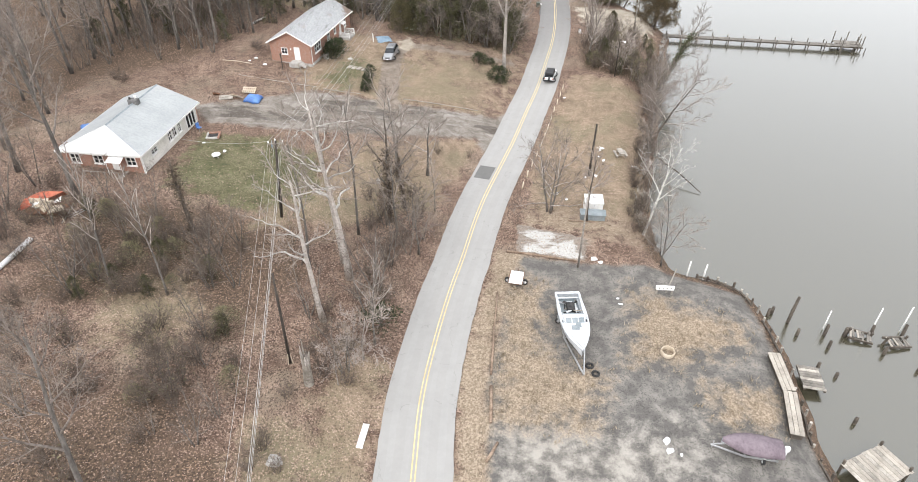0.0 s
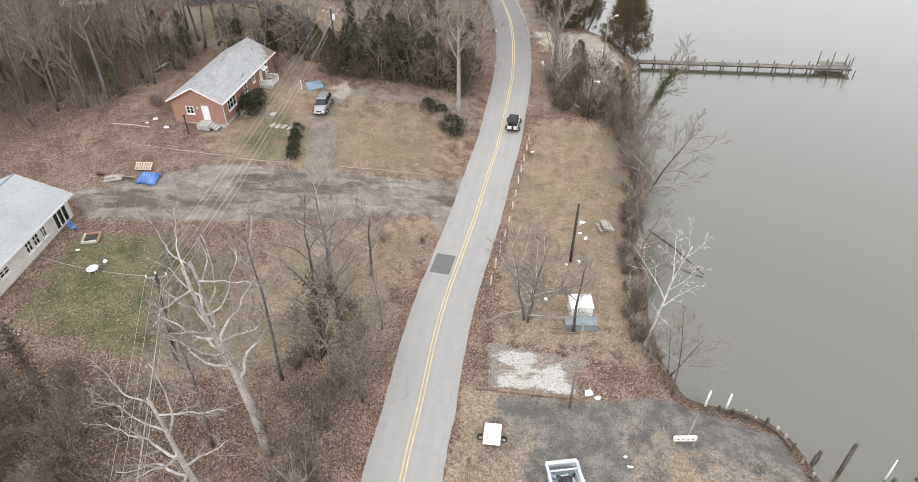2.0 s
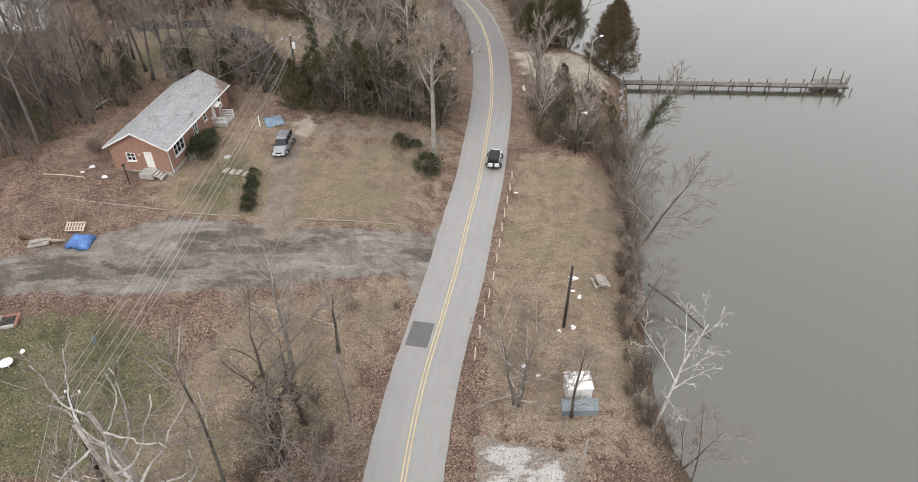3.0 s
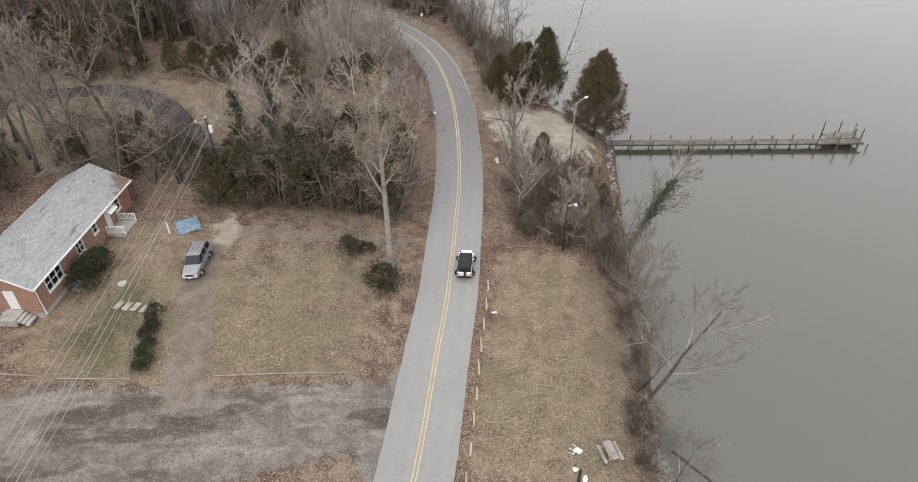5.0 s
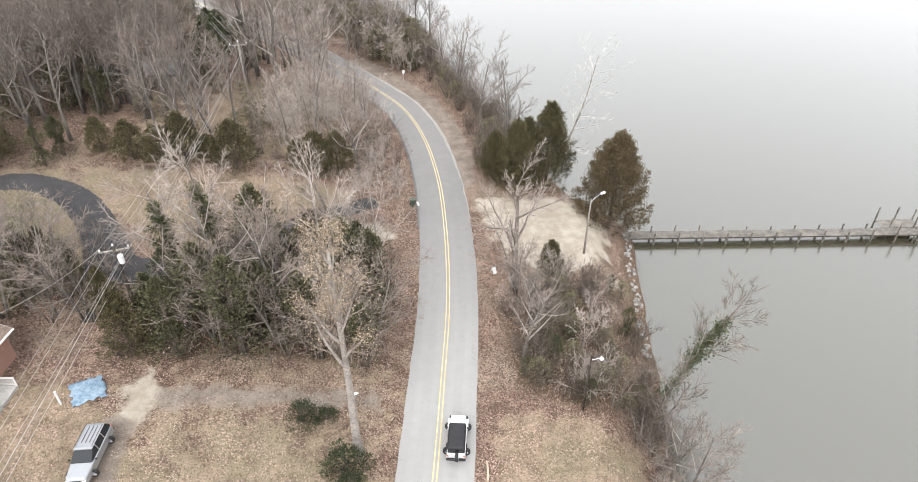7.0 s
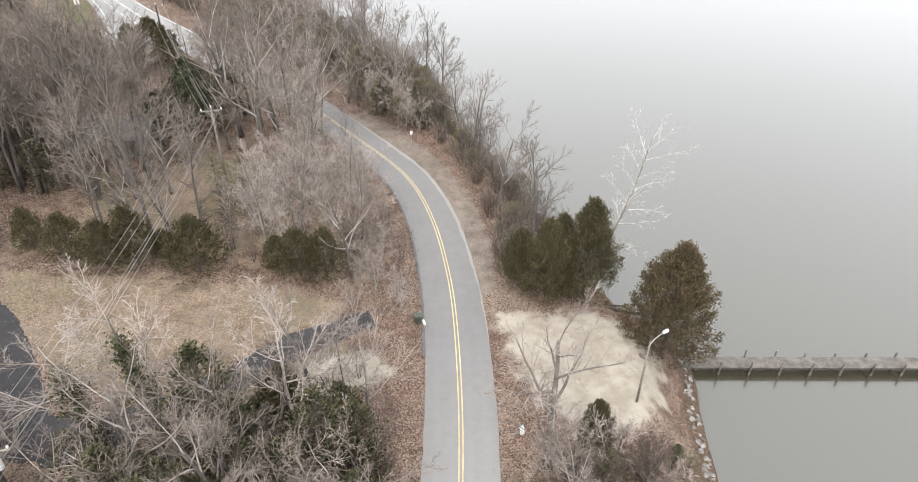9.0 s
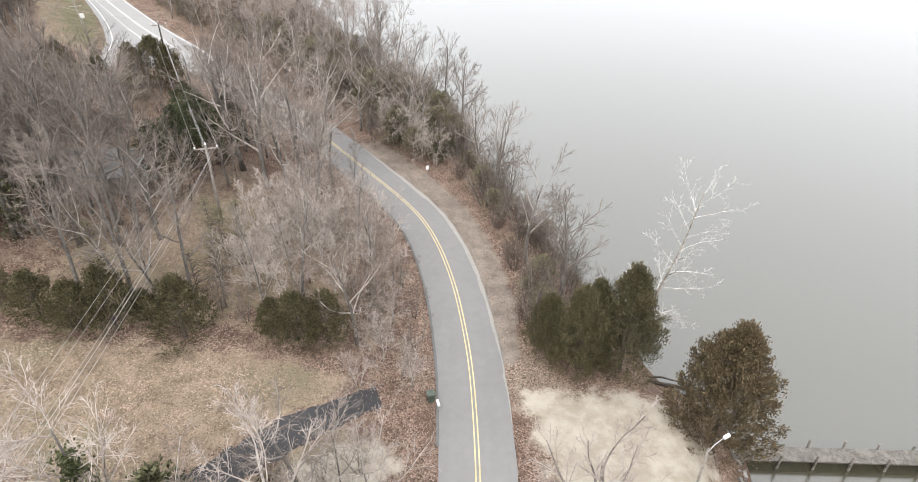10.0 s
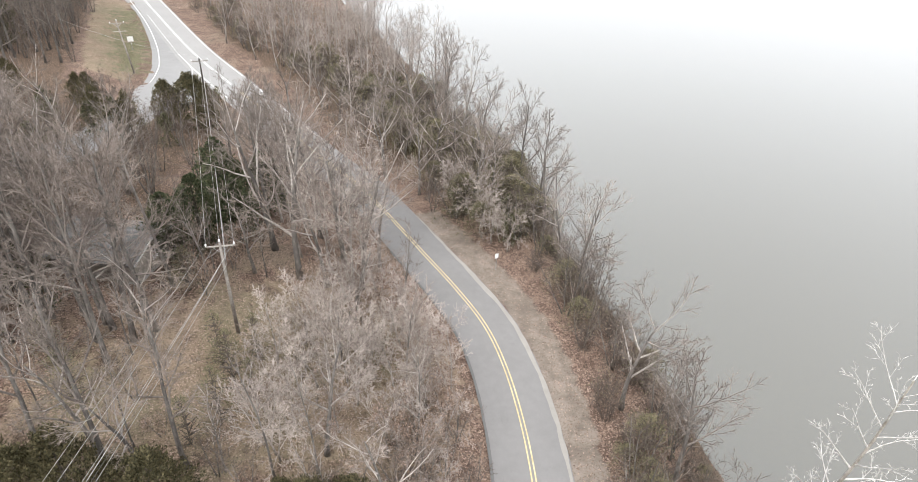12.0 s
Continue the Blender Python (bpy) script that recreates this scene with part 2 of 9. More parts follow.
def shingle_mat():
    m, n, l, b = node_mat("grey_asphalt_shingles")
    tc = n.new("ShaderNodeTexCoord")
    sep = n.new("ShaderNodeSeparateXYZ")
    l.new(tc.outputs["Object"], sep.inputs["Vector"])
    comb = n.new("ShaderNodeCombineXYZ")
    l.new(sep.outputs["Y"], comb.inputs["X"])
    l.new(sep.outputs["X"], comb.inputs["Y"])
    br = n.new("ShaderNodeTexBrick")
    l.new(comb.outputs["Vector"], br.inputs["Vector"])
    br.inputs["Scale"].default_value = 1.0
    br.inputs["Brick Width"].default_value, br.inputs["Row Height"].default_value, br.inputs["Mortar Size"].default_value = 0.32, 0.14, 0.008
    br.inputs["Color1"].default_value = (0.30, 0.305, 0.31, 1)
    br.inputs["Color2"].default_value = (0.40, 0.407, 0.412, 1)
    br.inputs["Mortar"].default_value = (0.16, 0.16, 0.165, 1)
    mp = n.new("ShaderNodeMapping")
    mp.inputs["Scale"].default_value = (1.1, 0.22, 1)
    l.new(tc.outputs["Object"], mp.inputs["Vector"])
    st = ramp01(n, l, noise_node(n, l, mp.outputs["Vector"], 1.6, 6, 0.7), 0.52, 0.68)
    lf = ramp01(n, l, noise_node(n, l, tc.outputs["Object"], 0.35, 5, 0.65), 0.60, 0.68)
    c = mix_col(n, l, calc(n, l, "MULTIPLY", st, 0.75), br.outputs["Color"], (0.135, 0.133, 0.13))
    c = mix_col(n, l, calc(n, l, "MULTIPLY", lf, 0.5), c, (0.22, 0.16, 0.125))
    # fallen leaves gathered on the north-east corner
    heap = calc(n, l, "ADD", calc(n, l, "ADD", sep.outputs["X"], calc(n, l, "MULTIPLY", sep.outputs["Y"], 0.6)), calc(n, l, "MULTIPLY", noise_node(n, l, tc.outputs["Object"], 1.1, 6, 0.75), 3.4))
    c = mix_col(n, l, calc(n, l, "MULTIPLY", ramp01(n, l, heap, 8.9, 9.7), 0.9), c, mix_col(n, l, ramp01(n, l, noise_node(n, l, tc.outputs["Object"], 7.0, 4, 0.7), 0.38, 0.62), (0.075, 0.05, 0.038), (0.26, 0.18, 0.135)))
    l.new(c, b.inputs["Base Color"])
    b.inputs["Roughness"].default_value = 0.92
    add_bump(n, l, b, br.outputs["Fac"], -0.5, 0.015)
    return m


SHINGLE = shingle_mat()
TINROOF = mat("pale_metal_roofing", (0.315, 0.33, 0.335), (0.385, 0.398, 0.40), 0.6, 0.1, big=0.3, fine=3.5, bump=0.05)
WHITEROOF = mat("white_painted_roofing", (0.55, 0.555, 0.55), (0.70, 0.70, 0.69), 0.6, 0.05, big=0.5, fine=5, bump=0.05)
SIDING = mat("cream_siding", (0.52, 0.50, 0.46), (0.70, 0.68, 0.63), 0.75, big=0.5, fine=6, bump=0.15)


def asphalt_mat(name, c1, c2, crack=True, dark_stretch=False):
    m, n, l, b = node_mat(name)
    tc = n.new("ShaderNodeTexCoord")
    v = tc.outputs["Object"]
    f1, f2, f3 = noise_node(n, l, v, 0.12, 5, 0.65), noise_node(n, l, v, 1.3, 5, 0.65), noise_node(n, l, v, 22.0, 3, 0.7)
    k = calc(n, l, "ADD", calc(n, l, "MULTIPLY", f1, 0.5), calc(n, l, "ADD", calc(n, l, "MULTIPLY", f2, 0.3), calc(n, l, "MULTIPLY", f3, 0.2)))
    col = mix_col(n, l, ramp01(n, l, k, 0.26, 0.74), c1, c2)
    if crack:
        vo = n.new("ShaderNodeTexVoronoi")
        vo.feature = "DISTANCE_TO_EDGE"
        vo.inputs["Scale"].default_value = 0.16
        wob = n.new("ShaderNodeVectorMath")
        wob.operation = "ADD"
        nz = n.new("ShaderNodeTexNoise")
        nz.inputs["Scale"].default_value = 0.6
        nz.inputs["Detail"].default_value = 5
        l.new(v, nz.inputs["Vector"])
        sc = n.new("ShaderNodeVectorMath")
        sc.operation = "SCALE"
        sc.inputs["Scale"].default_value = 3.0
        l.new(nz.outputs["Color"], sc.inputs[0])
        l.new(v, wob.inputs[0])
        l.new(sc.outputs["Vector"], wob.inputs[1])
        l.new(wob.outputs["Vector"], vo.inputs["Vector"])
        ck = calc(n, l, "MULTIPLY", calc(n, l, "SUBTRACT", 1.0, ramp01(n, l, vo.outputs["Distance"], 0.0, 0.008)), 0.22)
        col = mix_col(n, l, ck, col, (0.07, 0.068, 0.065))
    # darker colour over a middle stretch along y
    if dark_stretch:
        sp = n.new("ShaderNodeSeparateXYZ")
        l.new(v, sp.inputs["Vector"])
        wy = calc(n, l, "ADD", sp.outputs["Y"], calc(n, l, "MULTIPLY", f1, 14.0))
        run_mask = calc(n, l, "MULTIPLY", ramp01(n, l, wy, 120, 146), calc(n, l, "SUBTRACT", 1.0, ramp01(n, l, wy, 205, 232)))
        col = mix_col(n, l, calc(n, l, "MULTIPLY", run_mask, 0.8), col, mix_col(n, l, ramp01(n, l, k, 0.26, 0.74), (0.155, 0.148, 0.144), (0.205, 0.197, 0.192)))
    l.new(col, b.inputs["Base Color"])
    b.inputs["Roughness"].default_value = 0.9
    b.inputs["Specular IOR Level"].default_value = 0.3
    add_bump(n, l, b, f3, 0.25, 0.01)
    return m


ROADM = asphalt_mat("weathered_asphalt", (0.275, 0.268, 0.258), (0.33, 0.322, 0.31), True, True)
TRACKM = asphalt_mat("polished_wheel_track_asphalt", (0.278, 0.272, 0.263), (0.342, 0.334, 0.324), False, True)
DUSTM = asphalt_mat("dusty_asphalt", (0.24, 0.225, 0.205), (0.34, 0.32, 0.29), False)
FANM = asphalt_mat("pale_junction_asphalt", (0.235, 0.23, 0.224), (0.295, 0.289, 0.282))
PATCHM = asphalt_mat("dark_asphalt_patch", (0.11, 0.108, 0.105), (0.165, 0.16, 0.155), False)
DRIVEM = asphalt_mat("black_driveway_asphalt", (0.030, 0.029, 0.030), (0.066, 0.063, 0.064), False)


def ground_mat():
    m, n, l, b = node_mat("winter_ground")
    tc = n.new("ShaderNodeTexCoord")
    v = tc.outputs["Object"]
    nb, nm, nf = noise_node(n, l, v, 0.10, 5, 0.6), noise_node(n, l, v, 0.55, 6, 0.68), noise_node(n, l, v, 4.5, 5, 0.7)
    vo = n.new("ShaderNodeTexVoronoi")
    vo.inputs["Scale"].default_value = 6.0
    l.new(v, vo.inputs["Vector"])
    sp = n.new("ShaderNodeSeparateColor")
    l.new(vo.outputs["Color"], sp.inputs["Color"])
    fleck = sp.outputs["Red"]

    def layer(name, soft=0.5, grain=0.0, edge=0.12):
        a = n.new("ShaderNodeAttribute")
        a.attribute_name = name
        k = calc(n, l, "ADD", a.outputs["Fac"], calc(n, l, "MULTIPLY", calc(n, l, "SUBTRACT", nm, 0.5), soft))
        if grain:
            k = calc(n, l, "ADD", k, calc(n, l, "MULTIPLY", calc(n, l, "SUBTRACT", nf, 0.5), grain))
        return ramp01(n, l, k, 0.5 - edge, 0.5 + edge)

    vs = n.new("ShaderNodeTexVoronoi")
    vs.inputs["Scale"].default_value = 10.5
    l.new(v, vs.inputs["Vector"])
    sp2 = n.new("ShaderNodeSeparateColor")
    l.new(vs.outputs["Color"], sp2.inputs["Color"])
    small, dim = sp2.outputs["Red"], sp2.outputs["Green"]
    drift = ramp01(n, l, noise_node(n, l, v, 0.28, 5, 0.7), 0.36, 0.64)

    def flecks(base, src, lo, hi, share, tint, gather=True):
        k = calc(n, l, "MULTIPLY", ramp01(n, l, src, lo, hi), share)
        if gather:
            k = calc(n, l, "MULTIPLY", k, calc(n, l, "ADD", calc(n, l, "MULTIPLY", drift, 0.75), 0.25))
        return mix_col(n, l, k, base, tint)

    # leaf litter
    lit = mix_col(n, l, ramp01(n, l, nm, 0.35, 0.68), (0.110, 0.072, 0.055), (0.220, 0.152, 0.116))
    lit = mix_col(n, l, calc(n, l, "MULTIPLY", ramp01(n, l, nb, 0.50, 0.66), 0.6), lit, (0.25, 0.208, 0.158))
    lit = flecks(lit, fleck, 0.60, 0.9, 0.5, (0.36, 0.252, 0.196))
    lit = flecks(lit, small, 0.74, 0.82, 0.85, (0.42, 0.312, 0.25))
    lit = flecks(lit, dim, 0.70, 0.80, 0.8, (0.050, 0.035, 0.027), False)
    # dry lawn with fallen leaves
    law = mix_col(n, l, ramp01(n, l, nm, 0.34, 0.66), (0.168, 0.128, 0.088), (0.285, 0.222, 0.160))
    law = mix_col(n, l, calc(n, l, "MULTIPLY", ramp01(n, l, nb, 0.45, 0.62), 0.6), law, (0.170, 0.155, 0.098))
    law = flecks(law, fleck, 0.70, 0.9, 0.5, (0.33, 0.232, 0.178))
    law = flecks(law, small, 0.80, 0.87, 0.8, (0.46, 0.342, 0.275))
    law = flecks(law, dim, 0.72, 0.84, 0.55, (0.080, 0.058, 0.040), False)
    grn = mix_col(n, l, ramp01(n, l, nm, 0.36, 0.64), (0.062, 0.070, 0.032), (0.145, 0.138, 0.078))
    grn = mix_col(n, l, calc(n, l, "MULTIPLY", drift, 0.4), grn, (0.190, 0.165, 0.105))
    grn = flecks(grn, small, 0.84, 0.92, 0.5, (0.33, 0.255, 0.19))
    grn = flecks(grn, dim, 0.70, 0.80, 0.75, (0.040, 0.042, 0.022), False)
    san = mix_col(n, l, ramp01(n, l, nm, 0.34, 0.66), (0.31, 0.268, 0.214), (0.42, 0.375, 0.312))
    san = mix_col(n, l, calc(n, l, "MULTIPLY", ramp01(n, l, nf, 0.55, 0.75), 0.4), san, (0.27, 0.22, 0.165))
    mpm = n.new("ShaderNodeMapping")
    mpm.inputs["Scale"].default_value = (0.32, 1, 1)
    mpm.inputs["Rotation"].default_value = (0, 0, radians(4))
    l.new(v, mpm.inputs["Vector"])
    rut, pool = noise_node(n, l, mpm.outputs["Vector"], 0.55, 8, 0.72), noise_node(n, l, mpm.outputs["Vector"], 0.21, 6, 0.6)
    mud = mix_col(n, l, ramp01(n, l, nm, 0.34, 0.66), (0.150, 0.130, 0.112), (0.255, 0.228, 0.202))
    mud = mix_col(n, l, calc(n, l, "MULTIPLY", ramp01(n, l, rut, 0.50, 0.66), 0.7), mud, (0.35, 0.325, 0.298))
    mud = mix_col(n, l, calc(n, l, "MULTIPLY", ramp01(n, l, pool, 0.55, 0.62), 0.75), mud, (0.068, 0.058, 0.050))
    mud = flecks(mud, dim, 0.66, 0.86, 0.5, (0.085, 0.070, 0.058), False)
    mud = flecks(mud, small, 0.84, 0.92, 0.3, (0.38, 0.345, 0.31), False)
    drv = mix_col(n, l, ramp01(n, l, nm, 0.36, 0.64), (0.172, 0.142, 0.117), (0.262, 0.220, 0.184))
    drv = flecks(drv, dim, 0.70, 0.88, 0.5, (0.12, 0.095, 0.075), False)
    lot = mix_col(n, l, ramp01(n, l, nm, 0.36, 0.66), (0.112, 0.105, 0.098), (0.215, 0.20, 0.183))
    lot = mix_col(n, l, calc(n, l, "MULTIPLY", ramp01(n, l, nf, 0.58, 0.78), 0.5), lot, (0.38, 0.35, 0.31))
    lot = flecks(lot, dim, 0.70, 0.88, 0.5, (0.055, 0.052, 0.049), False)
    pal = mix_col(n, l, ramp01(n, l, nm, 0.36, 0.64), (0.235, 0.215, 0.19), (0.36, 0.335, 0.30))
    tuf = mix_col(n, l, ramp01(n, l, nf, 0.36, 0.66), (0.205, 0.160, 0.116), (0.38, 0.306, 0.232))
    tuf = flecks(tuf, dim, 0.70, 0.88, 0.6, (0.115, 0.088, 0.064), False)
    # dark leaf duff; the shade under trees and brush is put into its colour
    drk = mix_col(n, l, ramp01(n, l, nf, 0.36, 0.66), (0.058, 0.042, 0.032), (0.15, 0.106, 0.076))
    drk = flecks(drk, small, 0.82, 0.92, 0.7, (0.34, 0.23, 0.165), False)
    col = mix_col(n, l, layer("shaded_duff", 1.1, 0.3), lit, drk)
    for name, c, soft, grain in (("lawn", law, 1.0, 0.35), ("green", grn, 1.3, 0.35), ("sand", san, 0.9, 0.3), ("mud", mud, 0.7, 0.25),
                                 ("drive", drv, 1.1, 0.3), ("lot", lot, 0.8, 0.2), ("pale", pal, 1.3, 0.4), ("tufts", tuf, 1.6, 0.25)):
        col = mix_col(n, l, layer(name, soft, grain, 0.26 if name in ("tufts", "pale", "lot") else 0.14), col, c)
    l.new(col, b.inputs["Base Color"])
    b.inputs["Roughness"].default_value = 0.95
    b.inputs["Specular IOR Level"].default_value = 0.15
    add_bump(n, l, b, calc(n, l, "ADD", nf, calc(n, l, "MULTIPLY", fleck, 0.4)), 0.7, 0.08)
    return m


def water_mat():
    m, n, l, b = node_mat("still_water")
    tc = n.new("ShaderNodeTexCoord")
    f = noise_node(n, l, tc.outputs["Object"], 0.02, 4)
    l.new(mix_col(n, l, f, (0.050, 0.045, 0.028), (0.060, 0.055, 0.036)), b.inputs["Base Color"])
    b.inputs["Roughness"].default_value = 0.18
    b.inputs["IOR"].default_value = 1.33
    b.inputs["Coat Weight"].default_value, b.inputs["Coat IOR"].default_value, b.inputs["Coat Roughness"].default_value = 1.0, 2.05, 0.2
    add_bump(n, l, b, noise_node(n, l, tc.outputs["Object"], 1.2, 4), 0.10, 0.03)
    return m


GROUND, WATER = ground_mat(), water_mat()


# ---- mesh helpers ----
class MB:
    """Gathers vertices and faces of one mesh."""

    def __init__(self):
        self.v, self.f = [], []

    def add(self, verts, faces):
        o = len(self.v)
        self.v.extend(tuple(p) for p in verts)
        self.f.extend(tuple(i + o for i in q) for q in faces)
        return self

    def hull(self, pts):
        """The convex hull of some points."""
        bm = bmesh.new()
        for p in pts:
            bm.verts.new(p)
        r = bmesh.ops.convex_hull(bm, input=bm.verts[:])
        bmesh.ops.delete(bm, geom=list({g for g in r["geom_interior"] + r["geom_unused"] if isinstance(g, bmesh.types.BMVert)}), context="VERTS")
        bmesh.ops.dissolve_limit(bm, angle_limit=0.01, verts=bm.verts[:], edges=bm.edges[:])
        bm.verts.index_update()
        self.add([p.co.copy() for p in bm.verts], [[q.index for q in fc.verts] for fc in bm.faces])
        bm.free()
        return self

    def box(self, c, s, m=None, bev=0.0):
        """A box with centre c and size s, chamfered by bev, turned by the matrix m."""
        hx, hy, hz = (max(a / 2, 0.001) for a in s)
        pts = []
        if bev:
            bv = min(bev, hx * 0.9, hy * 0.9, hz * 0.9)
            for sx in (-1, 1):
                for sy in (-1, 1):
                    for sz in (-1, 1):
                        pts += [(sx * (hx - bv), sy * (hy - bv), sz * hz), (sx * (hx - bv), sy * hy, sz * (hz - bv)), (sx * hx, sy * (hy - bv), sz * (hz - bv))]
            pts = [Vector(p) + Vector(c) for p in pts]
            if m is not None:
                pts = [m @ p for p in pts]
            return self.hull(pts)
        pts = [Vector((x * hx, y * hy, zz * hz)) + Vector(c) for x, y, zz in ((-1, -1, -1), (1, -1, -1), (1, 1, -1), (-1, 1, -1), (-1, -1, 1), (1, -1, 1), (1, 1, 1), (-1, 1, 1))]
        if m is not None:
            pts = [m @ p for p in pts]
        return self.add(pts, [(0, 3, 2, 1), (4, 5, 6, 7), (0, 1, 5, 4), (1, 2, 6, 5), (2, 3, 7, 6), (3, 0, 4, 7)])

    def tube(self, pts, radii, n=6, caps=True):
        """A tube through points with a radius at each."""
        pts = [Vector(p) for p in pts]
        k = len(pts)
        if not hasattr(radii, "__len__"):
            radii = [radii] * k
        o = len(self.v)
        ref = None
        for i in range(k):
            d = (pts[min(i + 1, k - 1)] - pts[max(i - 1, 0)])
            d = d.normalized() if d.length > 1e-9 else Vector((0, 0, 1))
            if ref is None:
                ref = Vector((1, 0, 0)) if abs(d.x) < 0.8 else Vector((0, 1, 0))
            a = (ref - d * ref.dot(d))
            a = a.normalized() if a.length > 1e-6 else d.orthogonal().normalized()
            ref = a
            b = d.cross(a)
            for j in range(n):
                t = 2 * math.pi * j / n
                p = pts[i] + (a * math.cos(t) + b * math.sin(t)) * radii[i]
                self.v.append((p.x, p.y, p.z))
        for i in range(k - 1):
            for j in range(n):
                j2 = (j + 1) % n
                self.f.append((o + i * n + j, o + i * n + j2, o + (i + 1) * n + j2, o + (i + 1) * n + j))
        if caps:
            self.f.append(tuple(o + j for j in reversed(range(n))))
            self.f.append(tuple(o + (k - 1) * n + j for j in range(n)))
        return self

    def loft(self, rings, caps=True, closed=True):
        """Faces between rings of equal count."""
        n = len(rings[0])
        o = len(self.v)
        for r in rings:
            self.v.extend(tuple(p) for p in r)
        for i in range(len(rings) - 1):
            for j in range(n if closed else n - 1):
                j2 = (j + 1) % n
                self.f.append((o + i * n + j, o + i * n + j2, o + (i + 1) * n + j2, o + (i + 1) * n + j))
        if caps and closed:
            self.f.append(tuple(o + j for j in reversed(range(n))))
            self.f.append(tuple(o + (len(rings) - 1) * n + j for j in range(n)))
        return self

    def mesh(self, name, material, smooth=False):
        me = bpy.data.meshes.new(name)
        me.from_pydata(self.v, [], self.f)
        me.materials.append(material)
        if smooth:
            me.polygons.foreach_set("use_smooth", [True] * len(me.polygons))
        me.update()
        return me


def part(name, mb, material, parent, label="", smooth=False, m=None):
    """One mesh object under a thing or a part."""
    ob = new(name, mb.mesh(name, material, smooth))
    ob.parent = parent
    if m is not None:
        ob.matrix_basis = m
    return tagged(ob, label)


def thing(name, label, category, m=None, group="", kind=""):
    """An empty at a thing's base, that parents its parts."""
    ob = new(name)
    ob.empty_display_size = 0.3
    if m is not None:
        ob.matrix_basis = m
    return tagged(ob, label, category, group, kind)


def solid(name, mb, material, label, category, m=None, group="", kind="", smooth=False):
    """A thing that is one mesh."""
    ob = new(name, mb.mesh(name, material, smooth))
    if m is not None:
        ob.matrix_basis = m
    return tagged(ob, label, category, group, kind)


# ---- the lie of the land ----
CENTRE = [(-2, -80), (-3.5, 0), (-3.8, 20), (-3.6, 30), (-3.3, 37), (-2.4, 43.5), (-1, 51), (0.4, 57), (2.0, 64.5), (3.7, 71), (6.5, 79.7), (8.2, 85), (10.8, 94),
          (13.2, 102), (15.9, 113), (18, 122), (19.7, 132), (21, 143), (21.35, 151), (21.2, 158), (20.4, 165), (18.9, 171), (16.2, 177), (13, 183), (9, 190.5),
          (3.5, 200), (-4, 210), (-20.3, 234.2), (-33, 253.2), (-43, 269.9), (-52.4, 286.4), (-61.9, 303), (-83, 340), (-140, 440)]
FAN = [(-37.4, 226), (-38.0, 239.2), (-40.9, 249.3), (-45.4, 261), (-56, 283.7), (-67, 302.8), (-62, 303), (-43, 269.9), (-33, 253.2), (-20.3, 234.2), (-14, 225), (-27, 222)]
SHORE = [(60, -900), (33, -80), (31.5, 0), (30.6, 25), (29.9, 33), (30.5, 36), (31.1, 40.7), (31.5, 45.2), (31.3, 49.5), (30.6, 52.6), (28.6, 54.4), (25.3, 55.6),
         (23.4, 58), (23.0, 65), (24.1, 71), (26.4, 79), (28.6, 86.5), (31, 94), (33, 103), (34.2, 108), (36.3, 112.5), (38.3, 119), (40, 124), (41.6, 129.5),
         (43.4, 134.5), (43, 140), (40, 144.5), (38.6, 150), (37.6, 159), (36.2, 168), (34.3, 178), (31.2, 190), (27, 212), (20, 236), (10, 268), (-1, 300),
         (-20, 350), (-60, 450), (-400, 1300)]
RISE_Y = [-80, 75, 90, 105, 120, 135, 150, 165, 190, 215, 300, 450]
RISE_Z = [0.4, 0.4, 0.9, 1.5, 2.2, 2.9, 3.5, 4.0, 5.0, 6.2, 8.0, 8.5]
WATER_Z = -1.8


def smooth_line(pts, per=6):
    """A Catmull-Rom curve through points."""
    p = [Vector((*q, 0)) for q in pts]
    p = [p[0] * 2 - p[1]] + p + [p[-1] * 2 - p[-2]]
    out = []
    for i in range(1, len(p) - 2):
        for k in range(per):
            t = k / per
            a, b, c, d = p[i - 1:i + 3]
            q = 0.5 * ((2 * b) + (c - a) * t + (2 * a - 5 * b + 4 * c - d) * t * t + (3 * b - a - 3 * c + d) * t ** 3)
            out.append((q.x, q.y))
    out.append((p[-2].x, p[-2].y))
    return np.array(out)


ROAD_LINE = smooth_line(CENTRE, 6)
SHORE_LINE = smooth_line(SHORE, 3)


def line_dist(x, y, line):
    """Signed distance (to the line's left: plus) and the nearest point's y."""
    best = np.full(x.shape, 1e9)
    sign, near = np.ones(x.shape), np.zeros(x.shape)
    for (ax, ay), (bx, by) in zip(line[:-1], line[1:]):
        dx, dy = bx - ax, by - ay
        u = np.clip(((x - ax) * dx + (y - ay) * dy) / (dx * dx + dy * dy), 0, 1)
        qx, qy = ax + u * dx, ay + u * dy
        d = np.hypot(x - qx, y - qy)
        k = d < best - 1e-9
        best = np.where(k, d, best)
        sign = np.where(k, np.where(dx * (y - ay) - dy * (x - ax) > 0, 1.0, -1.0), sign)
        near = np.where(k, qy, near)
    return best * sign, near


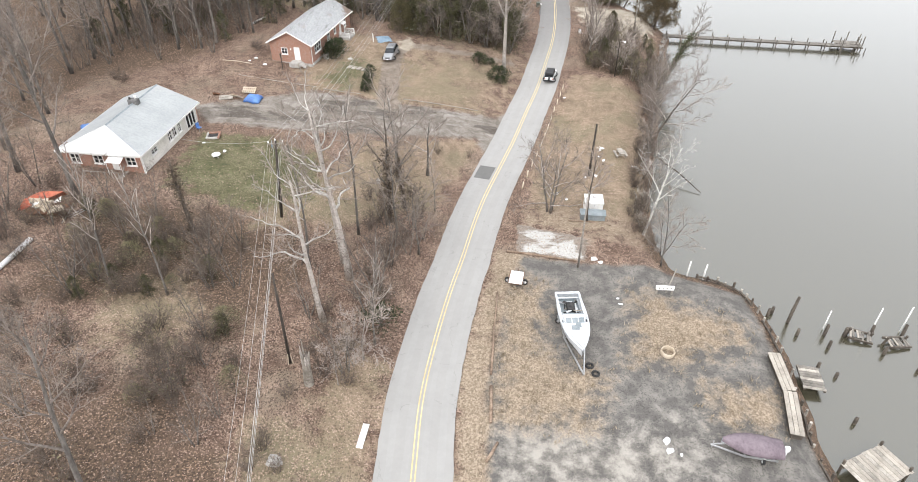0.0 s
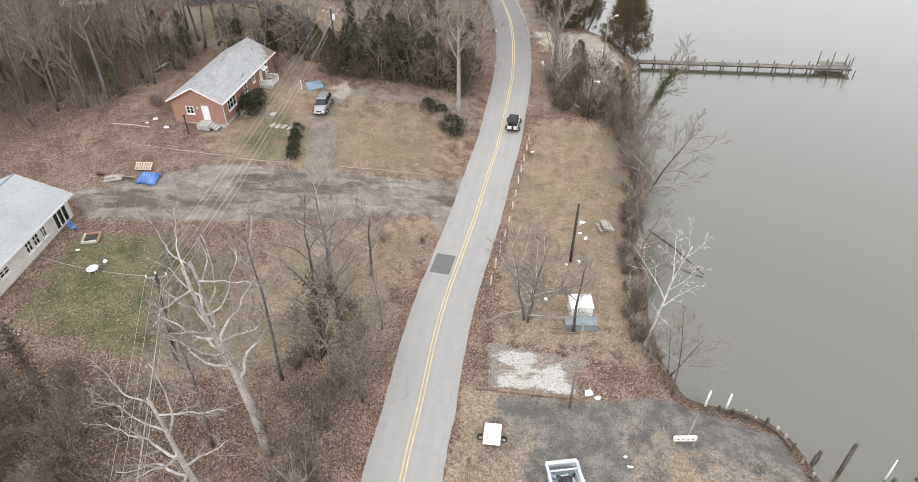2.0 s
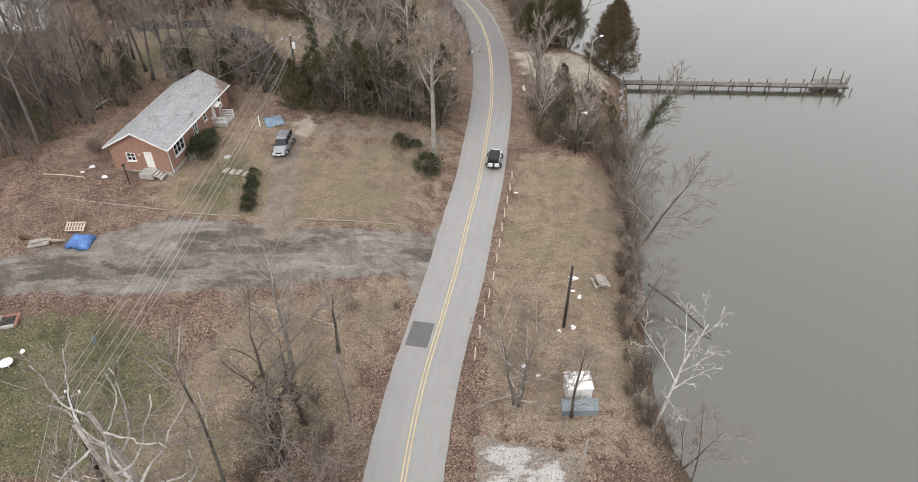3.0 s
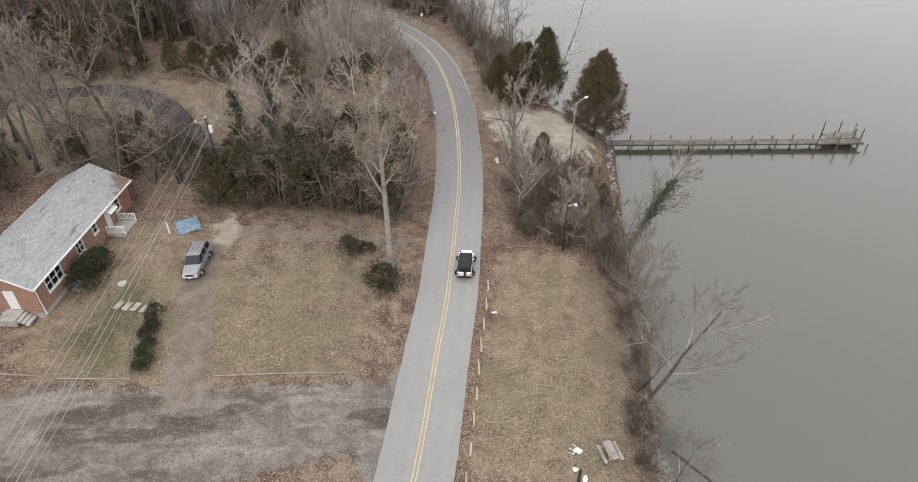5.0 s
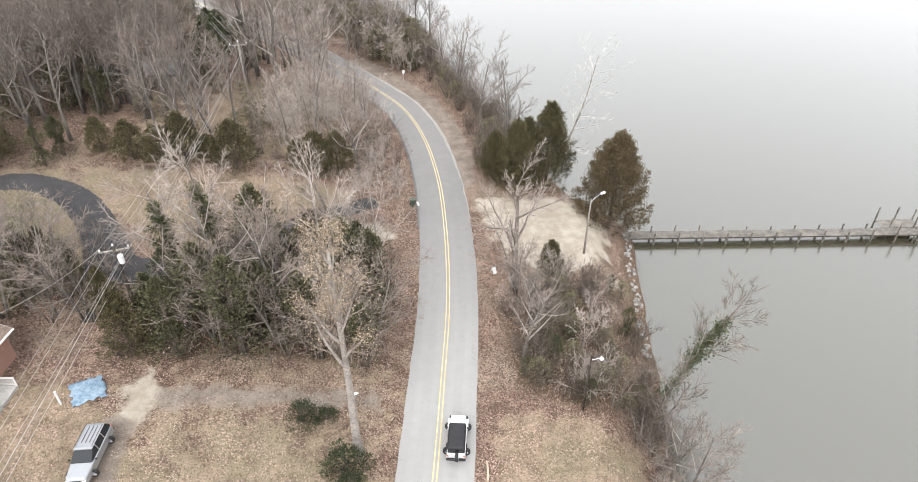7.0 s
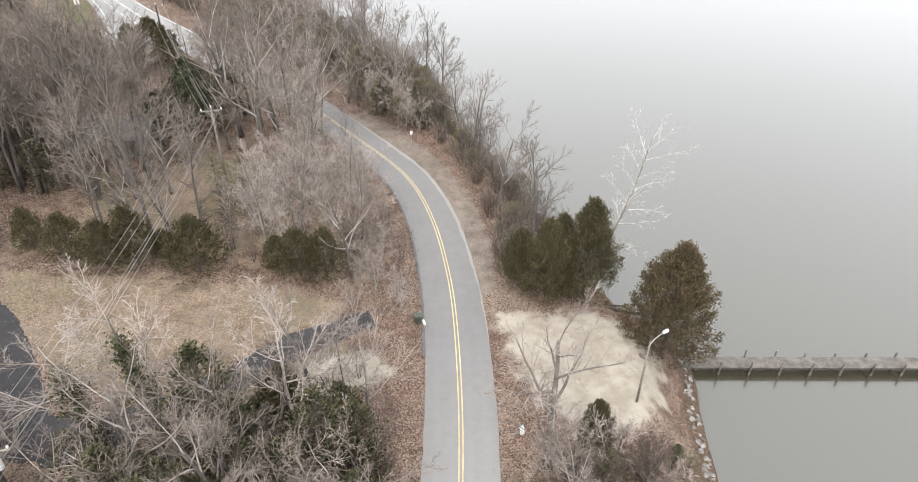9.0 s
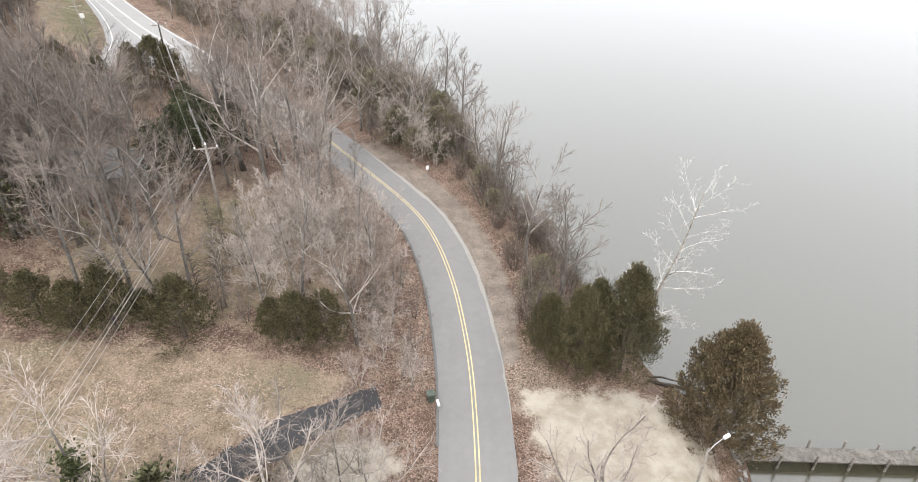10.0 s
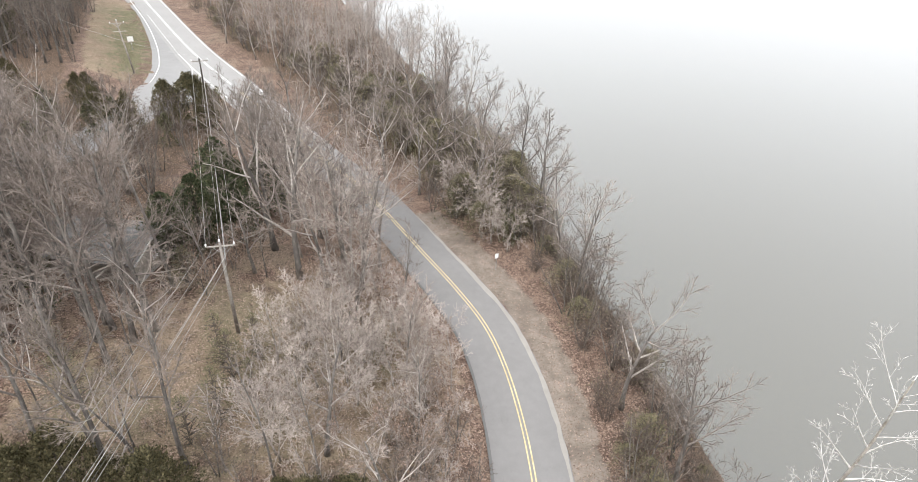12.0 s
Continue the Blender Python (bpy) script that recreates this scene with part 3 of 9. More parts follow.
def land(x, y):
    """Height of the ground, its distance to the road and to the shore."""
    x, y = np.atleast_1d(np.asarray(x, float)), np.atleast_1d(np.asarray(y, float))
    d, ny = line_dist(x, y, ROAD_LINE)
    s, _ = line_dist(x, y, SHORE_LINE)
    z0 = np.interp(ny, RISE_Y, RISE_Z)
    west = z0 + 7.5 * (1 - np.exp(-np.maximum(0, d - 3.6) / 30))
    a = np.maximum(-d - 3.6, 0)
    sp = np.maximum(s, 0)
    bank = np.clip(0.45 * (a + sp), 2.2, 6) * np.where(y > 60, 1.0, 0.6)
    flat = z0 - 0.25 * a / (a + sp + 1e-6)
    u = np.clip(1 - sp / bank, 0, 1)
    u = u * u * (3 - 2 * u)
    east = np.where(s > 0, flat + (-0.9 - flat) * u, np.maximum(-4, -0.9 + s * 0.7))
    flat_j = poly_mask(x, y, FAN, 9.0) * (d > 0)
    west = west * (1 - flat_j) + (z0 - 0.02) * flat_j
    z = np.where(d >= 0, west, np.where(a > 0, east, z0))
    lump = 0.10 * np.sin(x * 0.9 + 1.3 * np.sin(y * 0.37)) * np.sin(y * 0.8 + 1.1 * np.sin(x * 0.41)) + 0.05 * np.sin(x * 2.3 + y * 1.7) * np.sin(y * 2.1 - x * 0.6)
    z = z + lump * np.clip((np.abs(d) - 4.5) / 6, 0, 1) * np.clip((np.hypot(x + 42, y - 75) - 9) / 3, 0, 1)
    return z - 0.05, d, s


def gz(x, y):
    return float(land(x, y)[0][0])


def poly_mask(x, y, pts, w):
    """0 to 1 from outside a polygon to its inside, over a rim w wide."""
    pts = np.array(pts, float)
    d = np.full(x.shape, 1e9)
    inside = np.zeros(x.shape, bool)
    for (ax, ay), (bx, by) in zip(pts, np.roll(pts, -1, 0)):
        dx, dy = bx - ax, by - ay
        u = np.clip(((x - ax) * dx + (y - ay) * dy) / (dx * dx + dy * dy), 0, 1)
        d = np.minimum(d, np.hypot(x - ax - u * dx, y - ay - u * dy))
        cross = ((ay > y) != (by > y)) & (x < (bx - ax) * (y - ay) / (by - ay + 1e-12) + ax)
        inside ^= cross
    return np.clip(0.5 + np.where(inside, d, -d) / (2 * w), 0, 1)


def axis(lo, hi, step, far, grow=1.25):
    core = list(np.arange(lo, hi + step, step))
    a, b, s = lo, hi + step, step
    left, right = [], []
    while a > -far:
        s *= grow
        a -= s
        left.append(a)
    s = step
    while b < far:
        s *= grow
        b += s
        right.append(b)
    return np.array(left[::-1] + core + right)


AREAS = {
    # leaf floor under woods and brush, darkened for the shade there
    "shaded_duff": [([(-60, 18), (-16, 18), (-16, 30), (-38, 37), (-60, 38)], 10), ([(-42, 45), (-21, 43), (-15.5, 51), (-18, 59), (-29, 61.5), (-42, 60)], 3), ([(-32, 28), (-22, 27), (-20, 34), (-28, 37)], 6), ([(-60, 20), (-44, 22), (-42, 44), (-60, 48)], 8), ([(-12, 117), (10, 114.5), (11.5, 131), (2, 131), (-8, 127)], 2),
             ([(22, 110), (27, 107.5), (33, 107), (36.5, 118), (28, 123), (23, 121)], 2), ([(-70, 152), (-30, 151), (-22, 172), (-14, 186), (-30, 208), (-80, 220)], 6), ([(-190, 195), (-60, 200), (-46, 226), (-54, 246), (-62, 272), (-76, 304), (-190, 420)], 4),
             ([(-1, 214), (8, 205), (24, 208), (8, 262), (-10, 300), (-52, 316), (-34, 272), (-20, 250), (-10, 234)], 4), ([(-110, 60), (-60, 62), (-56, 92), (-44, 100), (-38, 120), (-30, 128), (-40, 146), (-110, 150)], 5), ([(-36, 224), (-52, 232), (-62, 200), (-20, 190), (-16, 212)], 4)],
    "lawn": [([(-22, 148.4), (-9, 147), (1.5, 145.2), (10, 143.2), (10, 141.8), (4.5, 138.6), (-0.5, 134.8), (-5, 131.5), (-12, 133.5), (-16, 138), (-20, 143)], 1.6), ([(-24, 58), (-12, 80), (2.5, 84), (0, 76), (-4, 66), (-14, 60)], 3), ([(-26, 100), (-19, 116), (-13, 113), (4, 93), (-8, 91), (-24, 93)], 3),
             ([(-9, 111), (9, 111), (10, 108), (4, 94), (-8, 93)], 22), ([(9, 67), (17, 65.5), (23.5, 66), (26.5, 80), (30, 95), (31.5, 103), (26, 106.5), (20, 107.5), (14.5, 92), (11, 80)], 2.5),
             ([(-40, 150), (-24, 148), (-17, 140), (-15, 132), (-26, 122), (-42, 132)], 3), ([(-39, 234), (-47, 236), (-52, 246), (-59, 264), (-66, 284), (-76, 304), (-70, 308), (-58, 285), (-46, 260)], 2),
             ([(-8, 132), (5, 136), (10, 137), (10, 133), (0, 127)], 4), ([(-14, 22), (-8, 22), (-7, 40), (-11, 44)], 5), ([(-33, 47), (-27.5, 49.5), (-24, 44), (-26, 40.5), (-32, 40)], 7), ([(-17, 24), (-12, 24), (-12, 33), (-17, 33)], 4), ([(-20, 152), (12, 149), (14, 165), (4, 176), (-12, 170)], 15)],
    "green": [([(-35, 66), (-34.6, 77), (-26, 78), (-18, 74), (-17, 66), (-23, 61.5), (-30, 62.5)], 4), ([(-38, 130), (-24, 129), (-23, 138), (-30, 143)], 14), ([(-40, 238), (-44, 241), (-53, 262), (-64, 292), (-58, 288), (-44, 258)], 12), ([(-22, 97), (-17, 106), (-15, 100), (-18, 94)], 5)],
    "sand": [([(25.0, 141), (33, 140), (38, 138), (40.4, 134), (38.4, 128.5), (34, 125.5), (29, 124.6), (25.6, 131.8)], 3.0),
                          ([(-10.2, 109.5), (-8.8, 109.5), (-7.6, 112.8), (-9, 115), (-11, 112.8)], 1.6), ([(5, 134), (12, 136.8), (14, 134), (8, 131)], 2)],
    "mud": [([(8.2, 94), (5.9, 91.4), (-9.4, 91), (-22, 92.4), (-34.7, 87.2), (-38, 85), (-35.3, 81), (-25, 80.3), (-8.8, 82), (2.5, 84.6), (4.2, 80.5), (8, 86)], 2.0),
            ],
    "drive": [([(-12.4, 89), (-9.2, 89), (-9.8, 104), (-9.2, 110), (-11.4, 110.5), (-13.0, 104)], 0.9), ([(-8, 111.2), (10, 110), (10, 111.6), (-8, 113.2)], 1.8), ([(24.2, 144), (24.4, 152), (24.2, 158), (23.3, 166), (21.7, 172.5), (18.8, 178.6), (15.6, 184.6), (11.4, 192), (14.4, 193.5), (18.8, 186.4), (22, 180.2), (24.8, 173.8), (26.6, 166.4), (27.3, 158), (27.2, 152), (26, 145)], 1.0)],
    "lot": [([(6.3, 57.6), (13.5, 56.2), (22.6, 56), (30.8, 52), (31, 45), (29.8, 33), (30.5, 10), (1.5, 10), (2.2, 38), (4, 46)], 0.8)],
    "pale": [([(1, 37), (8, 36), (17, 35), (22, 36), (20, 28), (10, 26), (1, 27)], 4), ([(6.4, 57.8), (7.4, 64.2), (15.6, 61.3), (14.6, 56.8)], 1.2)],
    "tufts": [([(4.8, 55), (9.4, 53), (8.6, 43), (13.6, 40), (12, 33.5), (2, 33.8), (2.6, 44)], 3), ([(18.4, 52.4), (28.8, 46.8), (28, 43.4), (20.6, 40.4), (15.6, 41)], 3), ([(21.5, 39), (29.4, 38.8), (28.8, 34), (22.4, 33.4)], 3),
              ([(-0.6, 25), (2.6, 25), (3.0, 40), (4.8, 48), (7.6, 58.5), (4.4, 58.5), (1.6, 48), (-0.4, 40)], 1.2), ([(7, 64), (16, 61), (22.5, 61), (22.5, 66), (9, 67)], 3)],
}


def build_ground():
    xs, ys = axis(-78, 50, 0.75, 2600), axis(8, 262, 0.75, 2600)
    X, Y = np.meshgrid(xs, ys)
    z, d, s = land(X.ravel(), Y.ravel())
    nx, ny = len(xs), len(ys)
    x, y = X.ravel(), Y.ravel()
    wide = np.interp(y, [205, 240, 400], [3.25, 4.0, 4.0])
    z = np.where(np.abs(d) < wide + 0.3, z - 0.06, z)
    me = bpy.data.meshes.new("ground")
    i = np.arange((nx - 1) * (ny - 1))
    a = (i // (nx - 1)) * nx + i % (nx - 1)
    me.from_pydata(np.column_stack([x, y, z]).tolist(), [], np.column_stack([a, a + 1, a + nx + 1, a + nx]).tolist())
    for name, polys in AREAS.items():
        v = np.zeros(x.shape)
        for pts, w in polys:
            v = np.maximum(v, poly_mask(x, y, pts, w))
        # the same dark tone also runs in a band along the shoreline
        if name == "shaded_duff":
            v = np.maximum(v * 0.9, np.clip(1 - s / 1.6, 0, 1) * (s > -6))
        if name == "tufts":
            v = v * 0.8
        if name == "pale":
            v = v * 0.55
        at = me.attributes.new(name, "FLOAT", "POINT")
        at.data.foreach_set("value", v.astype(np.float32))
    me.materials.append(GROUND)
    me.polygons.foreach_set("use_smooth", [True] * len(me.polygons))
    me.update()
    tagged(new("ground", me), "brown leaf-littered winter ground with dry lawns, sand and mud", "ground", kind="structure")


build_ground()
solid("water", MB().add([(20, -2600, WATER_Z), (2600, -2600, WATER_Z), (2600, 2600, WATER_Z), (-800, 2600, WATER_Z), (-300, 600, WATER_Z), (-60, 380, WATER_Z), (5, 200, WATER_Z), (20, 60, WATER_Z)],
                       [(0, 1, 2, 3, 4, 5, 6, 7)]), WATER, "still grey-green tidal water reflecting a white sky", "water", kind="structure")


# ---- roads ----
def road_frames(lo, hi):
    out = []
    for i in range(len(ROAD_LINE)):
        x, y = ROAD_LINE[i]
        if lo <= y <= hi:
            a, b = ROAD_LINE[max(i - 1, 0)], ROAD_LINE[min(i + 1, len(ROAD_LINE) - 1)]
            t = np.array(b) - np.array(a)
            t /= np.hypot(*t)
            out.append((x, y, float(np.interp(y, RISE_Y, RISE_Z)), t[0], t[1]))
    return out


def strip(frames, left, right, dz, cols=2, wob=0.0, seed=0):
    """A strip beside the centre line, from its left offset to its right one."""
    r = random.Random(seed)
    mb = MB()
    rings = []
    for x, y, z0, tx, ty in frames:
        l0 = left(y) if callable(left) else left
        r0 = right(y) if callable(right) else right
        l0, r0 = l0 + r.uniform(-wob, wob), r0 + r.uniform(-wob, wob)
        ring = []
        for k in range(cols):
            o = l0 + (r0 - l0) * k / (cols - 1)
            ring.append((x + ty * o, y - tx * o, z0 + dz - 0.012 * abs(o)))
        rings.append(ring)
    mb.loft(rings, caps=False, closed=False)
    mb.f = [tuple(reversed(q)) for q in mb.f]
    return mb


def half(y):
    return float(np.interp(y, [205, 240, 400], [3.15, 3.95, 3.95]))


FR = road_frames(-70, 440)
road = solid("road", strip(FR, lambda y: -half(y), half, 0.04, 9, 0.05, 3), ROADM, "grey weathered two-lane asphalt road with patches", "road", kind="structure")
tracks = [("wheel_track", -2.35, -1.75), ("wheel_track", -0.95, -0.45), ("wheel_track", 0.55, 1.05), ("wheel_track", 1.85, 2.45)]
for nm, a, b in tracks:
    part(nm, strip(road_frames(0, 205), a, b, 0.044, 2, 0.06, int(a * 10)), TRACKM, road)

for o in (-0.22, 0.10):
    part("lane_line", strip(road_frames(236, 330), o, o + 0.12, 0.055, 2), WHITEL, road, "faded white lane line")
    part("centre_line", strip(road_frames(-70, 237), o, o + 0.12, 0.055, 2), YELLOW, road, "faded double yellow centre line")
part("edge_line", strip(road_frames(212, 330), lambda y: half(y) - 0.50, lambda y: half(y) - 0.33, 0.055, 2), WHITEL, road, "white edge line")
part("dusty_edge", strip(road_frames(136, 192), lambda y: float(np.interp(y, [137, 152, 176, 190], [3.10, 2.78, 2.62, 3.06])), 3.12, 0.046, 2, 0.08, 5), DUSTM, road, "dusty pale road edge")
part("patch", strip(road_frames(73.2, 77.0), -2.75, -0.55, 0.048, 3), PATCHM, road, "dark square asphalt repair patch")
part("edge_kerb", strip(road_frames(134, 186), -3.34, -3.10, 0.10, 2, 0.03, 8), PATCHM, road, "dark strip along the road's left edge")


# ---- houses ----
def wall_panel(mb, length, height, thick, openings):
    """A wall along x from 0, with its foot at z 0 and openings (x0, x1, z0, z1) through it."""
    xs = sorted({0.0, length, *[o[0] for o in openings], *[o[1] for o in openings]})
    zs = sorted({0.0, height, *[o[2] for o in openings], *[o[3] for o in openings]})
    nx, nz, base, h = len(xs), len(zs), len(mb.v), thick / 2
    for y in (-h, h):
        mb.v.extend((x, y, z) for z in zs for x in xs)

    def full(i, j):
        if not (0 <= i < nx - 1 and 0 <= j < nz - 1):
            return False
        cx, cz = (xs[i] + xs[i + 1]) / 2, (zs[j] + zs[j + 1]) / 2
        return not any(o[0] < cx < o[1] and o[2] < cz < o[3] for o in openings)

    def at(i, j, k):
        return base + k * nx * nz + j * nx + i

    for i in range(nx - 1):
        for j in range(nz - 1):
            if not full(i, j):
                continue
            a, b, c, d = (i, j), (i + 1, j), (i + 1, j + 1), (i, j + 1)
            mb.f.append(tuple(at(*q, 0) for q in (a, b, c, d)))
            mb.f.append(tuple(at(*q, 1) for q in (d, c, b, a)))
            for p, q, ni, nj in ((a, b, i, j - 1), (b, c, i + 1, j), (c, d, i, j + 1), (d, a, i - 1, j)):
                if not full(ni, nj):
                    mb.f.append((at(*q, 0), at(*p, 0), at(*p, 1), at(*q, 1)))
    return mb


def window(parent, m, w, h, bars=1, rails=1, shutter=False):
    """A white sash window set into an opening; m: the middle of its sill, x along the wall, -y outward."""
    f = 0.09
    ob = part("window", MB().box((0, 0.03, h / 2), (w - 2 * f, 0.02, h - 2 * f)), GLASS, parent, "white-framed sash window", m=m)
    for sx in (-1, 1):
        part("frame_side", MB().box((sx * (w / 2 - f / 2), -0.03, h / 2), (f, 0.16, h)), WHITEP, ob)
    for z in (f / 2, h - f / 2):
        part("frame_rail", MB().box((0, -0.03, z), (w - 2 * f, 0.16, f)), WHITEP, ob)
    for k in range(1, bars + 1):
        part("glazing_bar", MB().box((-w / 2 + w * k / (bars + 1), -0.02, h / 2), (0.07, 0.10, h - 2 * f)), WHITEP, ob)
    for k in range(1, rails + 1):
        part("meeting_rail", MB().box((0, -0.015, h * k / (rails + 1)), (w - 2 * f, 0.07, 0.05)), WHITEP, ob)
    part("sill", MB().box((0, -0.12, -0.03), (w + 0.16, 0.16, 0.06), bev=0.01), WHITEP, ob)
    return ob


def door_leaf(parent, m, w, h, material, label):
    ob = part("door", MB().box((0, 0, h / 2), (w, 0.07, h), bev=0.015), material, parent, label, m=m)
    part("door_panel", MB().box((0, -0.045, h * 0.72), (w * 0.62, 0.03, h * 0.34), bev=0.01), material, ob)
    part("door_panel", MB().box((0, -0.045, h * 0.28), (w * 0.62, 0.03, h * 0.30), bev=0.01), material, ob)
    part("door_handle", MB().tube([(w * 0.4, -0.04, h * 0.48), (w * 0.4, -0.11, h * 0.48)], 0.03, 8), STEEL, ob, "metal door knob")
    return ob


def gable_house(name, label, m, wid, lng, wall_h, ridge_h, roofmat, over=0.45, south=(), east=(), wallmat=None, eastmat=None, gablemat=None, trim=None, hip=0.0):
    """A long house: x across, y along; openings as (from, to, sill, head) in each wall's own run."""
    t = thing(name, label, "house", m)
    hw, hl = wid / 2, lng / 2
    th = 0.25
    part("wall", wall_panel(MB(), wid, wall_h, th, south), wallmat, t, m=pose(-hw, -hl + th / 2, 0))
    part("wall", wall_panel(MB(), wid, wall_h, th, ()), wallmat, t, m=pose(-hw, hl - th / 2, 0))
    part("wall", wall_panel(MB(), lng - 2 * th, wall_h, th, east), eastmat or wallmat, t, m=pose(hw - th / 2, -hl + th, 0, 0, 0, 90))
    part("wall", wall_panel(MB(), lng - 2 * th, wall_h, th, ()), wallmat, t, m=pose(-hw + th / 2, -hl + th, 0, 0, 0, 90))
    part("floor_slab", MB().box((0, 0, -0.5), (wid + 0.06, lng + 0.06, 1.2)), CONC, t, "grey concrete foundation")
    slope = (ridge_h - wall_h) / hw
    for s in (1,) if hip else (-1, 1):
        y = s * (hl - th / 2)
        part("gable", MB().hull([(-hw, y - th / 2, wall_h), (hw, y - th / 2, wall_h), (0, y - th / 2, ridge_h - 0.03), (-hw, y + th / 2, wall_h), (hw, y + th / 2, wall_h), (0, y + th / 2, ridge_h - 0.03)]), gablemat or wallmat, t)
    for s in (-1, 1):
        e = hw + over
        ze = ridge_h - slope * e
        pts = []
        for y in (-hl - over, hl + over):
            yr = y + hip if y < 0 else y
            pts += [(0, yr, ridge_h + 0.02), (s * e, y, ze + 0.02), (0, yr, ridge_h + 0.16), (s * e, y, ze + 0.14)]
        roof = part("roof_slope", MB().hull(pts), roofmat, t)
        if roofmat is TINROOF:
            seam = MB()
            for k in range(int(lng + 2 * over - hip)):
                y = -hl - over + 0.5 + hip + k
                seam.tube([(s * 0.1, y, ridge_h + 0.155 - slope * 0.1), (s * (e - 0.05), y, ze + 0.15)], 0.018, 4)
            part("roof_seam", seam, TINROOF, roof)
        part("fascia", MB().box((s * (e + 0.015), 0, ze + 0.03), (0.04, lng + 2 * over, 0.22)), trim or WHITEP, t, "weathered fascia board" if trim else "white painted fascia board")
        for yy in ((hl + over + 0.015,) if hip else (-hl - over - 0.015, hl + over + 0.015)):
            q = [(0, yy - 0.02, ridge_h - 0.06), (0, yy - 0.02, ridge_h + 0.15), (s * e, yy - 0.02, ze - 0.06), (s * e, yy - 0.02, ze + 0.13)]
            part("rake_board", MB().hull(q + [(a, b + 0.04, c) for a, b, c in q]), WHITEP, t)
    if hip:
        e, y, ze = hw + over, -hl - over, ridge_h - slope * (hw + over)
        part("hip_slope", MB().hull([(0, y + hip, ridge_h + 0.02), (0, y + hip, ridge_h + 0.165), (-e, y, ze + 0.02), (-e, y, ze + 0.15), (e, y, ze + 0.02), (e, y, ze + 0.15)]), WHITEROOF, t, "white-painted hipped end of the roof")
        part("fascia", MB().box((0, y - 0.015, ze + 0.03), (2 * e + 0.06, 0.04, 0.24)), WHITEP, t, "white painted fascia board")
        for s in (-1, 1):
            part("hip_cap", MB().tube([(0, y + hip, ridge_h + 0.17), (s * e, y, ze + 0.16)], 0.05, 5), WHITEROOF, t)
    part("ridge_cap", MB().hull([(x, y, z) for y in (-hl - over + hip, hl + over) for x, z in ((-0.17, ridge_h + 0.11), (0.17, ridge_h + 0.11), (0, ridge_h + 0.21))]), trim or (GREYM if roofmat is TINROOF else SHINGLE), t, "dark ridge cap")
    return t


def downpipe(t, x, y, h):
    part("downpipe", MB().tube([(x, y, h), (x, y - 0.05, h - 0.3), (x, y, h - 0.5), (x, y, 0.3), (x + 0.2, y - 0.2, 0.1)], 0.05, 6), WHITEP, t)


# the brick ranch house on the rise
M2 = pose(-25.3, 109.9, 6.15, 0, 0, -12.7)
h2 = gable_house("brick_house", "long red-brick ranch house with a grey streaked shingle roof", M2, 7.0, 17.7, 3.3, 5.1, SHINGLE, 0.42,
                 south=[(1.9, 3.0, 1.35, 2.45), (4.1, 5.1, 0.55, 2.65)],
                 east=[(1.3, 3.9, 1.2, 2.75), (6.6, 7.8, 1.35, 2.75), (9.7, 10.6, 1.6, 2.75), (12.2, 13.1, 0.5, 2.6), (14.3, 15.3, 1.35, 2.75)], wallmat=BRICK)
hx, hy = 3.5, 8.85
window(h2, pose(-hx + 2.45, -hy + 0.06, 1.35), 1.1, 1.1)
door_leaf(h2, pose(-hx + 4.6, -hy + 0.04, 0.55), 1.0, 2.1, WHITEP, "white panelled side door")
for a, b, lo, hi, bars in ((1.3, 3.9, 1.2, 2.75, 2), (6.6, 7.8, 1.35, 2.75, 1), (9.7, 10.6, 1.6, 2.75, 0), (14.3, 15.3, 1.35, 2.75, 0)):
    window(h2, pose(hx - 0.06, -hy + 0.25 + (a + b) / 2, lo, 0, 0, 90), b - a, hi - lo, bars, 1)
door_leaf(h2, pose(hx - 0.04, -hy + 0.25 + 12.65, 0.5, 0, 0, 90), 0.9, 2.1, WHITEP, "white front door standing ajar")
part("door_canopy", MB().hull([(hx, 3.5, 2.75), (hx, 5.0, 2.75), (hx + 0.9, 3.5, 2.55), (hx + 0.9, 5.0, 2.55), (hx, 3.5, 2.95), (hx, 5.0, 2.95)]), WHITEP, h2)
stoop = part("porch", MB().box((hx + 1.0, 4.3, 0.2), (2.0, 2.6, 0.5), bev=0.03), CONC, h2, "concrete front porch with white wooden railings")
for yy in (3.05, 5.55):
    part("top_rail", MB().box((hx + 1.0, yy, 1.30), (1.9, 0.09, 0.08)), WHITEP, stoop, "white wooden porch rail")
    part("bottom_rail", MB().box((hx + 1.0, yy, 0.60), (1.9, 0.06, 0.06)), WHITEP, stoop)
    for k in range(13):
        part("baluster", MB().box((hx + 0.15 + k * 0.145, yy, 0.93), (0.045, 0.045, 0.7)), WHITEP, stoop)
    for xx in (hx + 0.1, hx + 1.95):
        part("rail_post", MB().box((xx, yy, 0.85), (0.11, 0.11, 1.0), bev=0.01), WHITEP, stoop)
side = part("side_stoop", MB().box((-hx + 4.5, -hy - 0.75, 0.15), (1.7, 1.5, 0.75), bev=0.04), CONC, h2, "pale concrete stoop with steps")
for k in range(3):
    part("step", MB().box((-hx + 5.55 + 0.32 * k, -hy - 0.8, 0.30 - 0.19 * k), (0.34, 1.2, 0.20), bev=0.02), CONC, side)
